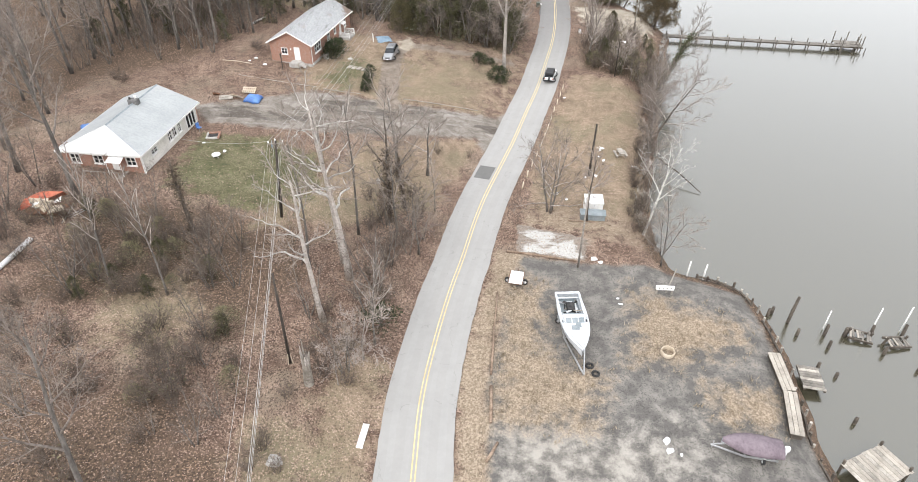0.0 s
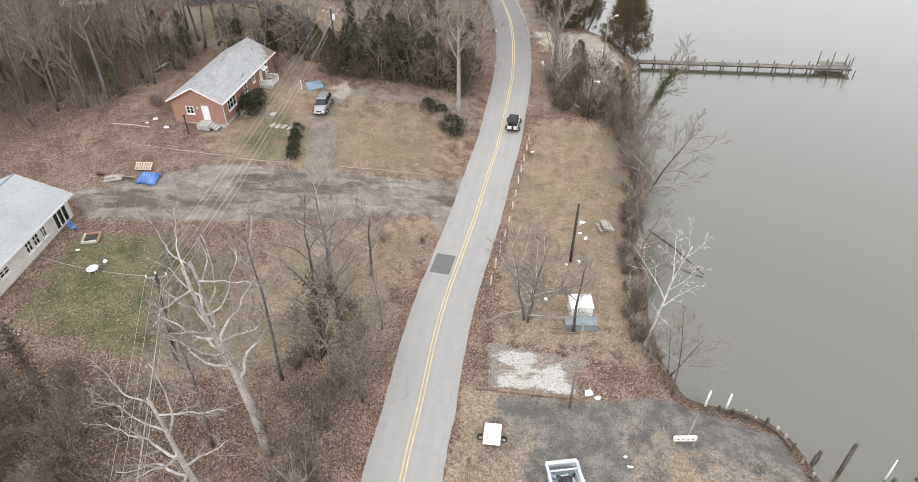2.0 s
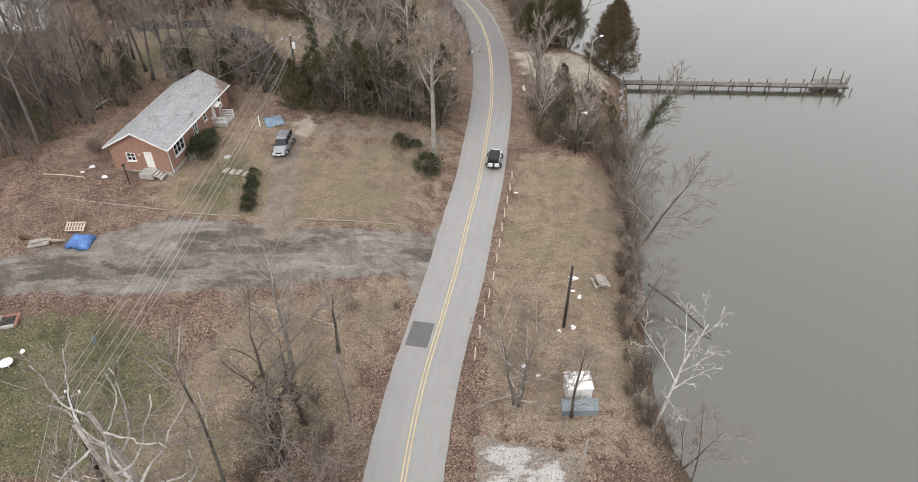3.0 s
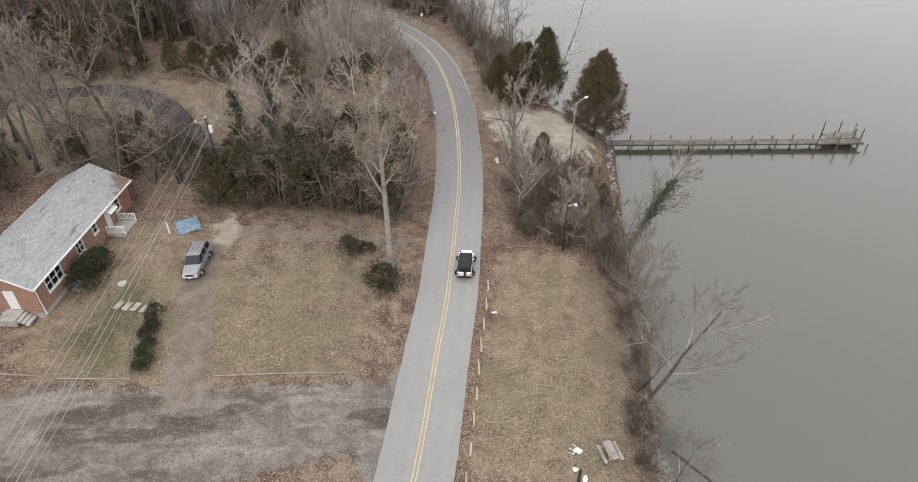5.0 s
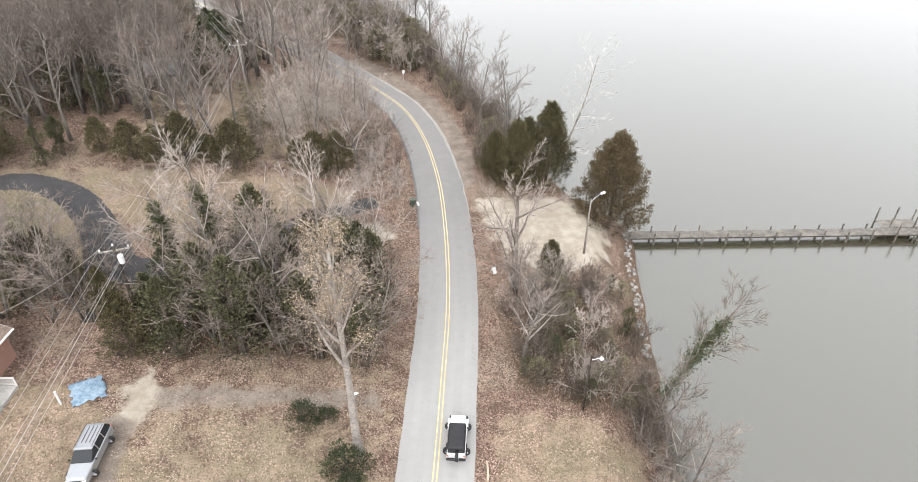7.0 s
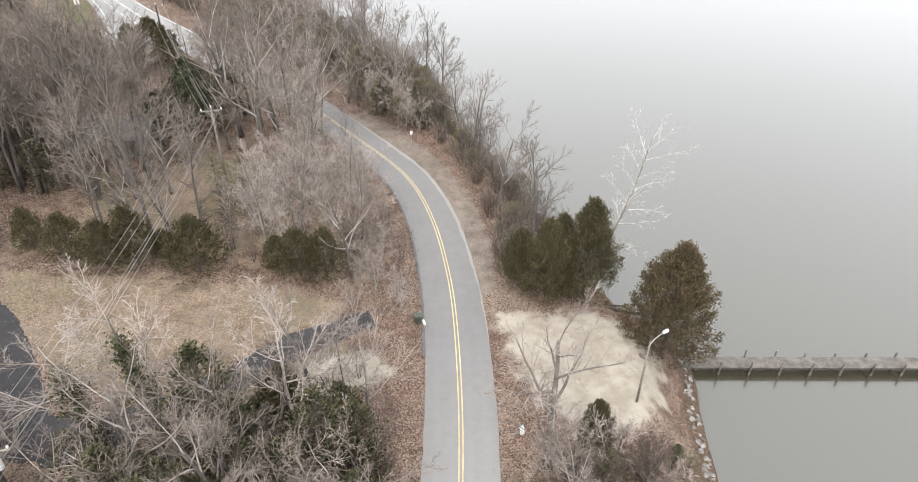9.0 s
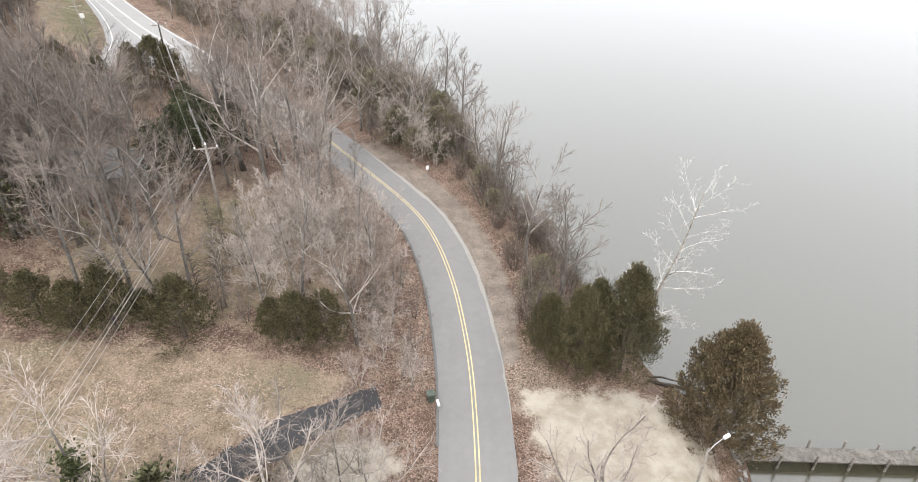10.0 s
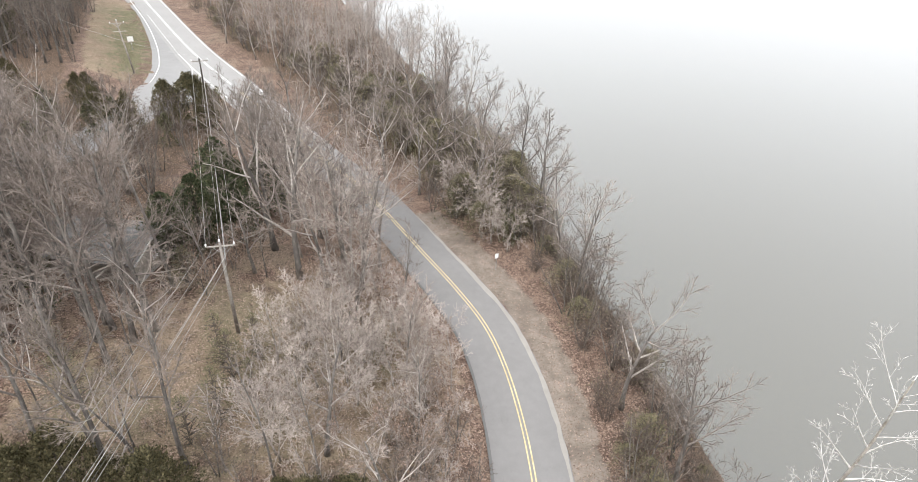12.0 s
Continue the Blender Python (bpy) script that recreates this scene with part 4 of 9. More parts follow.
downpipe(h2, hx + 0.1, -hy + 0.1, 3.2)
part("gutter", MB().tube([(hx + 0.52, -hy - 0.4, 3.18), (hx + 0.52, hy + 0.4, 3.16)], 0.07, 6), WHITEP, h2)
part("roof_vent", MB().tube([(1.6, 6.6, 4.2), (1.6, 6.6, 4.75)], 0.08, 8), STEEL, h2)
part("wall_lamp", MB().box((-hx + 3.6, -hy - 0.08, 2.3), (0.14, 0.16, 0.2), bev=0.02), WHITEP, h2)

# the low house with the metal roof
M1 = pose(-42.1, 74.8, 5.55, 0, 0, -7.5)
h1 = gable_house("metal_roofed_house", "low brick and cream house with a pale metal roof", M1, 10.2, 14.4, 2.7, 4.75, TINROOF, 0.42,
                 south=[(1.0, 2.3, 0.9, 2.2), (4.0, 5.3, 1.0, 2.2), (6.2, 7.1, 0.2, 2.2), (8.2, 9.5, 1.0, 2.2)],
                 east=[(2.0, 3.4, 1.2, 2.0), (6.1, 7.1, 0.9, 2.3), (7.3, 8.3, 0.9, 2.3), (8.7, 9.5, 0.9, 2.3), (10.9, 13.3, 0.3, 2.4)],
                 wallmat=BRICK, eastmat=SIDING, gablemat=WHITEP, hip=2.9)
hx, hy = 5.1, 7.2
for a, b, lo, hi in ((1.0, 2.3, 0.9, 2.2), (4.0, 5.3, 1.0, 2.2), (8.2, 9.5, 1.0, 2.2)):
    window(h1, pose(-hx + (a + b) / 2, -hy + 0.06, lo), b - a, hi - lo)
door_leaf(h1, pose(-hx + 6.65, -hy + 0.04, 0.2), 0.9, 2.0, WHITEP, "white back door")
for a, b, lo, hi in ((2.0, 3.4, 1.2, 2.0), (6.1, 7.1, 0.9, 2.3), (7.3, 8.3, 0.9, 2.3), (8.7, 9.5, 0.9, 2.3)):
    window(h1, pose(hx - 0.06, -hy + 0.25 + (a + b) / 2, lo, 0, 0, 90), b - a, hi - lo)
porch = part("screen_porch", MB().box((hx - 0.15, -hy + 0.25 + 12.1, 1.35), (0.05, 2.4, 2.1)), GLASS, h1, "dark screened porch opening")
for k in range(4):
    part("porch_post", MB().box((hx + 0.03, -hy + 0.25 + 10.95 + 0.78 * k, 1.35), (0.10, 0.12, 2.2)), WHITEP, porch)
awn = part("awning", MB().hull([(1.3, -hy, 2.35), (3.1, -hy, 2.35), (1.2, -hy - 1.3, 1.95), (3.2, -hy - 1.3, 1.95), (1.3, -hy, 2.42), (3.1, -hy, 2.42), (1.2, -hy - 1.3, 2.02), (3.2, -hy - 1.3, 2.02)]), WHITEP, h1, "white sheet awning over the back step")
for xx in (1.3, 3.1):
    part("awning_post", MB().tube([(xx, -hy - 1.2, 0), (xx, -hy - 1.2, 1.98)], 0.04, 6), WHITEP, awn)
deck = part("deck", MB().box((0.8, -hy - 1.0, 0.15), (4.6, 1.9, 0.14)), WOODG, h1, "weathered wooden back deck with a railing")
for k in range(6):
    part("deck_post", MB().box((-1.4 + 0.88 * k, -hy - 1.9, 0.45), (0.09, 0.09, 1.2)), WOODG, deck)
part("deck_rail", MB().box((0.8, -hy - 1.9, 1.05), (4.6, 0.10, 0.07)), WOODG, deck)
ch = part("chimney", MB().box((0.0, 1.9, 4.95), (1.25, 0.8, 0.8), bev=0.03), DARKBLOCK, h1, "squat dark block chimney")
part("flue", MB().tube([(0.2, 2.1, 5.4), (0.2, 2.1, 5.75)], 0.16, 8), WHITEP, ch)
part("flue", MB().tube([(-0.3, 1.7, 5.4), (-0.3, 1.7, 5.65)], 0.14, 8), DARKM, ch)
downpipe(h1, hx + 0.12, -hy - 0.05, 2.6)
part("corner_board", MB().box((hx + 0.01, -hy + 0.10, 1.3), (0.12, 0.26, 2.6)), WHITEP, h1)

DARKSH = mat("dark_weathered_roof", (0.10, 0.098, 0.095), (0.19, 0.185, 0.18), 0.95, big=0.5, fine=6, bump=0.3)
# a half-hidden house in the north wood
M3 = pose(-19.0, 176.0, gz(-19, 176) - 0.3, 0, 0, 80)
h3 = gable_house("woodland_house", "grey-roofed house half hidden among bare trees", M3, 7, 11, 2.3, 3.3, DARKSH, 0.4, south=[(3, 4.2, 0.9, 2.1)], east=[(3, 4.2, 0.9, 2.1), (7, 8.2, 0.9, 2.1)], wallmat=WOODG, trim=DARKSH)
window(h3, pose(-3.5 + 3.6, -5.5 + 0.06, 0.9), 1.2, 1.2)
for a in (3.6, 7.6):
    window(h3, pose(3.5 - 0.06, -5.5 + 0.25 + a, 0.9, 0, 0, 90), 1.2, 1.2)


# a white house at the wood's edge beyond the loop drive
M4 = pose(-58.2, 149.0, gz(-56, 147) - 0.1, 0, 0, 8)
h4 = gable_house("white_house", "white-painted house with a dark roof beyond the loop drive", M4, 9, 12, 3.4, 5.6, DARKSH, 0.4, south=[(1.6, 2.8, 1.0, 2.3), (5.6, 6.8, 1.0, 2.3)], east=[(2.5, 3.7, 1.0, 2.3), (7.5, 8.7, 1.0, 2.3)], wallmat=WHITEP, trim=DARKSH)
for a in (2.2, 6.2):
    window(h4, pose(-4.5 + a, -6 + 0.06, 1.0), 1.2, 1.3)
for a in (3.1, 8.1):
    window(h4, pose(4.5 - 0.06, -6 + 0.25 + a, 1.0, 0, 0, 90), 1.2, 1.3)


# ---- lanes laid over the ground ----
def drape(name, left, right, material, label, category, dz=0.05, cols=7, per=6, kind="structure"):
    """A sheet between two curves, lying on the ground."""
    a, b = smooth_line(left, per), smooth_line(right, per)
    mb = MB()
    rings = []
    for (x0, y0), (x1, y1) in zip(a, b):
        xs, ys = np.linspace(x0, x1, cols), np.linspace(y0, y1, cols)
        zs = land(xs, ys)[0]
        rings.append([(x, y, z + dz - (0.09 if k in (0, cols - 1) else 0)) for k, (x, y, z) in enumerate(zip(xs, ys, zs))])
    mb.loft(rings, caps=False, closed=False)
    return solid(name, mb, material, label, category, kind=kind, smooth=True)


drape("driveway_1", [(12.2, 142.4), (10.5, 141.5), (5, 138.9), (0.2, 135.2), (-4.1, 132.3), (-9.0, 130.4), (-13, 130.8)],
      [(12.8, 139.9), (11.2, 139.0), (6.2, 135.7), (1.6, 132.2), (-3.5, 128.7), (-9.8, 125.4), (-17.2, 127.5)], DRIVEM, "black asphalt driveway curving off the road", "driveway", 0.07)
drape("driveway_2", [(-13, 130.8), (-15.1, 135.5), (-19.5, 142.6), (-24.9, 146.7), (-30.6, 147.6), (-40, 146)],
      [(-17.2, 127.5), (-18.6, 133), (-21.7, 139.2), (-25.7, 143.1), (-29.8, 144.1), (-38, 142.5)], DRIVEM, "black asphalt loop drive round a lawn", "driveway", 0.09)
drape("side_road", [(-67, 302.8), (-56, 283.7), (-45.4, 261), (-40.9, 249.3), (-38.0, 239.2), (-37.3, 231), (-36.0, 222), (-34.5, 212), (-37, 200), (-46, 190)],
      [(-65.2, 302.2), (-54, 283), (-43, 264), (-36.4, 252), (-29.0, 240.6), (-24.6, 234.2), (-28.5, 221), (-28.0, 210), (-31, 197), (-42, 186)], FANM, "grey asphalt side road fanning out to meet the main road", "road", 0.10)


def ground_stripe(name, pts, w, material, label, dz):
    mb = MB()
    l = smooth_line(pts, 6)
    rings = []
    for i, (x, y) in enumerate(l):
        t = l[min(i + 1, len(l) - 1)] - l[max(i - 1, 0)]
        t /= np.hypot(*t)
        rings.append([(x - t[1] * w / 2, y + t[0] * w / 2, gz(x, y) + dz), (x + t[1] * w / 2, y - t[0] * w / 2, gz(x, y) + dz)])
    mb.loft(rings, caps=False, closed=False)
    return solid(name, mb, material, label, "road marking", kind="structure")


ground_stripe("stop_line", [(-32.6, 225.2), (-31.9, 227.6), (-31.0, 230.6)], 0.45, WHITEL, "white stop line across the side road", 0.19)
ground_stripe("bar_line", [(-31.6, 224.9), (-30.8, 225.2), (-29.8, 225.6)], 0.4, WHITEL, "short white bar line at the junction", 0.19)
ground_stripe("edge_curve", [(-36.3, 235.5), (-37.5, 242.4), (-39.5, 249.3), (-44.1, 261.0), (-52.9, 279.5), (-64.9, 301.4)], 0.18, WHITEL, "white curved edge line at the junction", 0.19)
ground_stripe("gore_line", [(-38.3, 256.2), (-30.1, 243.2), (-21.4, 230.4)], 0.18, WHITEL, "white turning-lane line", 0.19)
ground_stripe("hook_line", [(-33.7, 248.7), (-31.8, 244.9), (-30.7, 238.6)], 0.18, WHITEL, "white hooked junction line", 0.19)
for k in range(13):
    u, w = k / 13, (k + 0.5) / 13
    px, py, qx, qy = -55.1, 286.5, -38.6, 256.8
    ground_stripe("dash_line", [(px + (qx - px) * s, py + (qy - py) * s) for s in (u, (u + w) / 2, w)], 0.18, WHITEL, "short white lane dash", 0.19)

# worn pale concrete apron: one broken-edged slab, half covered with dirt
def apron_mat():
    m, n, l, b = node_mat("worn_apron_concrete")
    tc = n.new("ShaderNodeTexCoord")
    mp = n.new("ShaderNodeMapping")
    mp.inputs["Rotation"].default_value = (0, 0, radians(24))
    mp.inputs["Scale"].default_value = (0.45, 1, 1)
    l.new(tc.outputs["Object"], mp.inputs["Vector"])
    f, g, h = noise_node(n, l, mp.outputs["Vector"], 0.8, 8, 0.72), noise_node(n, l, tc.outputs["Object"], 6.0, 5, 0.7), noise_node(n, l, mp.outputs["Vector"], 0.3, 4, 0.6)
    col = mix_col(n, l, ramp01(n, l, g, 0.34, 0.66), (0.33, 0.318, 0.298), (0.51, 0.50, 0.478))
    dirt = mix_col(n, l, ramp01(n, l, g, 0.34, 0.66), (0.13, 0.108, 0.09), (0.29, 0.245, 0.205))
    k = calc(n, l, "ADD", calc(n, l, "MULTIPLY", f, 0.7), calc(n, l, "MULTIPLY", h, 0.3))
    rim = n.new("ShaderNodeAttribute")
    rim.attribute_name = "rim"
    k = calc(n, l, "ADD", k, calc(n, l, "MULTIPLY", rim.outputs["Fac"], 0.13))
    l.new(mix_col(n, l, ramp01(n, l, k, 0.50, 0.58), col, dirt), b.inputs["Base Color"])
    b.inputs["Roughness"].default_value = 0.93
    add_bump(n, l, b, g, 0.5, 0.03)
    return m


arng = random.Random(9)
A0, A1, A2, A3 = Vector((6.6, 58.4, 0)), Vector((7.0, 64.0, 0)), Vector((15.3, 61.0, 0)), Vector((14.4, 56.7, 0))
am = MB()
NU, NV = 34, 22
for j in range(NV + 1):
    for i in range(NU + 1):
        u, v = i / NU, j / NV
        p = A0.lerp(A3, u).lerp(A1.lerp(A2, u), v)
        rim = min(u, 1 - u, v, 1 - v)
        p += Vector((arng.uniform(-.12, .12), arng.uniform(-.12, .12), 0)) * (1 if rim > 0 else 2.5)
        am.v.append((p.x, p.y, gz(p.x, p.y) + (0.035 + arng.uniform(-.008, .008) if rim > 0 else -0.04)))
for j in range(NV):
    for i in range(NU):
        o = j * (NU + 1) + i
        am.f.append((o, o + 1, o + NU + 2, o + NU + 1))
apron = solid("concrete_apron", am, apron_mat(), "broken pale concrete apron, half covered with dirt", "pavement", kind="structure")
worn = apron.data.attributes.new("rim", "FLOAT", "POINT")
worn.data.foreach_set("value", [max(0.0, 1 - min(i / NU, 1 - i / NU, 1.6 * j / NV, 1.6 - 1.6 * j / NV) / 0.22) for j in range(NV + 1) for i in range(NU + 1)])


# ---- vehicles ----
def wheel(parent, m, r=0.38, w=0.25, rimmat=None):
    tyre = MB()
    prof = [(r * 0.62, -w / 2), (r * 0.93, -w / 2), (r, -w * 0.32), (r, w * 0.32), (r * 0.93, w / 2), (r * 0.62, w / 2)]
    n = 20
    rings = [[(rr * math.cos(2 * math.pi * k / n), y, rr * math.sin(2 * math.pi * k / n)) for rr, y in prof] for k in range(n + 1)]
    tyre.loft(rings, caps=False, closed=True)
    wh = part("wheel", tyre, RUBBER, parent, "black rubber tyre", m=m)
    rim = MB().tube([(0, -w * 0.40, 0), (0, w * 0.40, 0)], r * 0.63, 16)
    for k in range(5):
        a = 2 * math.pi * k / 5
        rim.tube([(0, -w * 0.44, 0), (r * 0.55 * math.cos(a), -w * 0.44, r * 0.55 * math.sin(a))], 0.04, 4)
        rim.tube([(0, w * 0.44, 0), (r * 0.55 * math.cos(a), w * 0.44, r * 0.55 * math.sin(a))], 0.04, 4)
    part("rim", rim, rimmat or STEEL, wh, "silver spoked rim")
    return wh


def slab_ring(y, hw0, z0, hw1, z1, cut=0.06):
    """A cross-section ring of a car body at y: narrower at its top."""
    return [(-hw0 + cut, y, z0), (hw0 - cut, y, z0), (hw0, y, z0 + cut), (hw1, y, z1 - cut), (hw1 - cut, y, z1), (-hw1 + cut, y, z1), (-hw1, y, z1 - cut), (-hw0, y, z0 + cut)]


def off_roader(m):
    t = thing("off_road_car", "white boxy off-road car with black soft top, on the road", "car", m)
    body = MB().loft([slab_ring(y, a, zb, b, zt) for y, a, zb, b, zt in ((-1.95, 0.72, 0.55, 0.70, 1.02), (-1.85, 0.76, 0.48, 0.74, 1.12), (0.55, 0.78, 0.46, 0.76, 1.14), (0.75, 0.74, 0.50, 0.72, 1.10), (1.85, 0.66, 0.55, 0.64, 1.04), (1.95, 0.62, 0.58, 0.60, 0.98))])
    part("body", body, CARWHITE, t, smooth=False)
    part("soft_top", MB().loft([slab_ring(y, a, 1.58, b, zt, 0.05) for y, a, b, zt in ((-1.88, 0.70, 0.64, 1.76), (-1.7, 0.72, 0.67, 1.82), (0.35, 0.72, 0.67, 1.84), (0.55, 0.70, 0.64, 1.78))]), BLACKP, t, "black vinyl soft top")
    part("cabin_glass", MB().loft([slab_ring(y, a, 1.12, b, 1.60, 0.03) for y, a, b in ((-1.84, 0.70, 0.64), (0.40, 0.72, 0.66), (0.62, 0.68, 0.62))]), GLASS, t, "dark tinted side glass")
    part("windscreen", MB().hull([(x, y, z) for x in (-0.64, 0.64) for y, z in ((0.66, 1.12), (0.70, 1.12), (0.56, 1.74), (0.60, 1.74))]), GLASS, t)
    for sx in (-1, 1):
        part("door_line", MB().box((sx * 0.775, -0.1, 0.9), (0.02, 0.03, 0.42)), DARKM, t)
        part("roof_rail", MB().tube([(sx * 0.60, -1.7, 1.85), (sx * 0.60, 0.35, 1.87)], 0.02, 5), BLACKP, t)
        part("mirror", MB().box((sx * 0.86, 0.5, 1.22), (0.16, 0.1, 0.16), bev=0.02), BLACKP, t)
        part("head_lamp", MB().tube([(sx * 0.45, 1.94, 0.84), (sx * 0.45, 1.99, 0.84)], 0.09, 12), PORCEL, t, "round head lamp")
        part("tail_lamp", MB().box((sx * 0.66, -1.97, 0.92), (0.14, 0.05, 0.2), bev=0.01), ORANGE, t, "red tail lamp")
        for y in (-1.15, 1.25):
            part("fender_flare", MB().hull([(sx * a, y + b, c) for a in (0.66, 0.86) for b, c in ((-0.52, 0.62), (-0.36, 0.95), (0.36, 0.95), (0.52, 0.62))]), CARWHITE if y > 0 else BLACKP, t, "flared wheel arch")
            wheel(t, pose(sx * 0.72, y, 0.40), 0.40, 0.26)
    part("rear_bumper", MB().box((0, -2.05, 0.58), (1.55, 0.18, 0.18), bev=0.03), BLACKP, t)
    part("front_bumper", MB().box((0, 2.08, 0.58), (1.55, 0.2, 0.18), bev=0.03), BLACKP, t)
    part("grille", MB().box((0, 1.965, 0.82), (0.6, 0.03, 0.3), bev=0.01), DARKM, t)
    wheel(t, pose(0.08, -2.12, 1.02, 0, 0, 90), 0.39, 0.24)
    part("bonnet", MB().hull([(x * a, y, z) for x in (-1, 1) for a, y, z in ((0.60, 0.70, 1.12), (0.60, 0.70, 1.16), (0.54, 1.86, 1.05), (0.54, 1.86, 1.09))]), CARWHITE, t)
    return t


def estate_car(m):
    t = thing("parked_suv", "silver four-door estate car parked on the drive", "car", m)
    body = MB().loft([slab_ring(y, a, zb, b, zt, 0.08) for y, a, zb, b, zt in ((-2.35, 0.78, 0.50, 0.74, 0.98), (-2.25, 0.88, 0.36, 0.84, 1.06), (0.9, 0.90, 0.34, 0.86, 1.06), (1.1, 0.90, 0.34, 0.84, 1.03), (2.1, 0.84, 0.38, 0.76, 0.92), (2.3, 0.74, 0.45, 0.68, 0.80))])
    part("body", body, CARSILVER, t)
    part("cabin_glass", MB().loft([slab_ring(y, a, 1.05, b, z, 0.04) for y, a, b, z in ((-2.22, 0.80, 0.74, 1.30), (-1.98, 0.83, 0.67, 1.62), (0.25, 0.83, 0.67, 1.62), (1.0, 0.80, 0.76, 1.12))]), GLASS, t, "dark side windows")
    part("roof_panel", MB().loft([slab_ring(y, a, z - 0.06, a - 0.05, z, 0.025) for y, a, z in ((-2.0, 0.66, 1.66), (-1.8, 0.70, 1.70), (0.15, 0.70, 1.70), (0.30, 0.66, 1.66))]), CARSILVER, t)
    for k in range(3):
        part("roof_rib", MB().box((-0.3 + 0.3 * k, -1.0, 1.712), (0.035, 1.5, 0.03)), DARKM, t)
    for sx in (-1, 1):
        part("roof_rail", MB().tube([(sx * 0.62, -1.8, 1.72), (sx * 0.62, -1.7, 1.78), (sx * 0.62, 0.0, 1.78), (sx * 0.62, 0.1, 1.72)], 0.022, 5), DARKM, t)
        for yy in (-1.1, -0.1):
            part("door_pillar", MB().hull([(sx * 0.84, yy - 0.05, 1.06), (sx * 0.84, yy + 0.05, 1.06), (sx * 0.69, yy - 0.05, 1.62), (sx * 0.69, yy + 0.05, 1.62), (sx * 0.82, yy, 1.06), (sx * 0.66, yy, 1.62)]), CARSILVER, t)
        part("mirror", MB().box((sx * 0.97, 0.75, 1.12), (0.18, 0.1, 0.14), bev=0.02), DARKM, t)
        part("head_lamp", MB().box((sx * 0.58, 2.26, 0.70), (0.3, 0.1, 0.14), bev=0.02), PORCEL, t)
        part("tail_lamp", MB().box((sx * 0.74, -2.33, 0.88), (0.14, 0.06, 0.3), bev=0.01), ORANGE, t)
        for y in (-1.45, 1.4):
            wheel(t, pose(sx * 0.82, y, 0.36), 0.36, 0.23)
    part("grille", MB().box((0, 2.31, 0.68), (0.7, 0.05, 0.16), bev=0.01), DARKM, t)
    part("front_bumper", MB().box((0, 2.33, 0.48), (1.6, 0.16, 0.2), bev=0.05), CARSILVER, t)
    part("rear_bumper", MB().box((0, -2.38, 0.48), (1.6, 0.16, 0.2), bev=0.05), DARKM, t)
    part("number_plate", MB().box((0, 2.42, 0.48), (0.3, 0.02, 0.15)), PORCEL, t)
    return t


JY = 106.0
JX = float(np.interp(JY, ROAD_LINE[:, 1], ROAD_LINE[:, 0]))
off_roader(pose(JX + 1.55, JY - 0.4, float(np.interp(JY, RISE_Y, RISE_Z)) + 0.03, 2.3, 0, -14.5))
estate_car(pose(-11.6, 106.6, gz(-11.6, 106.6) + 0.02, -1.5, 3, 171))


# ---- boats and trailers ----
def hull_rings(length, beam, depth, n=14, flare=0.85, stern=0.86):
    """Sections of a boat from stern (y 0) to bow."""
    rings = []
    for i in range(n):
        u = i / (n - 1)
        b = beam / 2 * (stern + (1 - stern) * min(1, u * 3)) * (1 - max(0, (u - 0.45) / 0.55) ** 2.2)
        b = max(b, 0.03)
        top = depth * (1 + 0.28 * u * u)
        k = depth * 0.55 * max(0, (u - 0.6) / 0.4) ** 2
        rings.append([(-b, u * length, top), (-b * flare, u * length, top * 0.45 + k * 0.5), (-b * 0.45, u * length, depth * 0.1 + k), (0, u * length, k), (b * 0.45, u * length, depth * 0.1 + k), (b * flare, u * length, top * 0.45 + k * 0.5), (b, u * length, top)])
    return rings


def boat_trailer(t, length, beam, z):
    for sx in (-1, 1):
        part("trailer_rail", MB().tube([(sx * beam * 0.36, 0.3, z - 0.12), (sx * beam * 0.36, length * 0.62, z - 0.12), (0, length + (1.4 if length > 6 else 0.7), z - 0.15)], 0.09, 5), STEEL, t)
        wheel(t, pose(sx * (beam * 0.42), length * 0.30, 0.32), 0.32, 0.2)
        part("mudguard", MB().box((sx * beam * 0.42, length * 0.30, 0.70), (0.26, 0.8, 0.05), bev=0.02), STEEL, t)
    for y in (0.6, length * 0.3, length * 0.6):
        part("cross_beam", MB().box((0, y, z - 0.14), (beam * 0.8, 0.1, 0.1)), STEEL, t)
    part("tongue_jack", MB().tube([(0, length + (1.2 if length > 6 else 0.55), 0.05), (0, length + (1.2 if length > 6 else 0.55), z + 0.35)], 0.04, 6), STEEL, t)


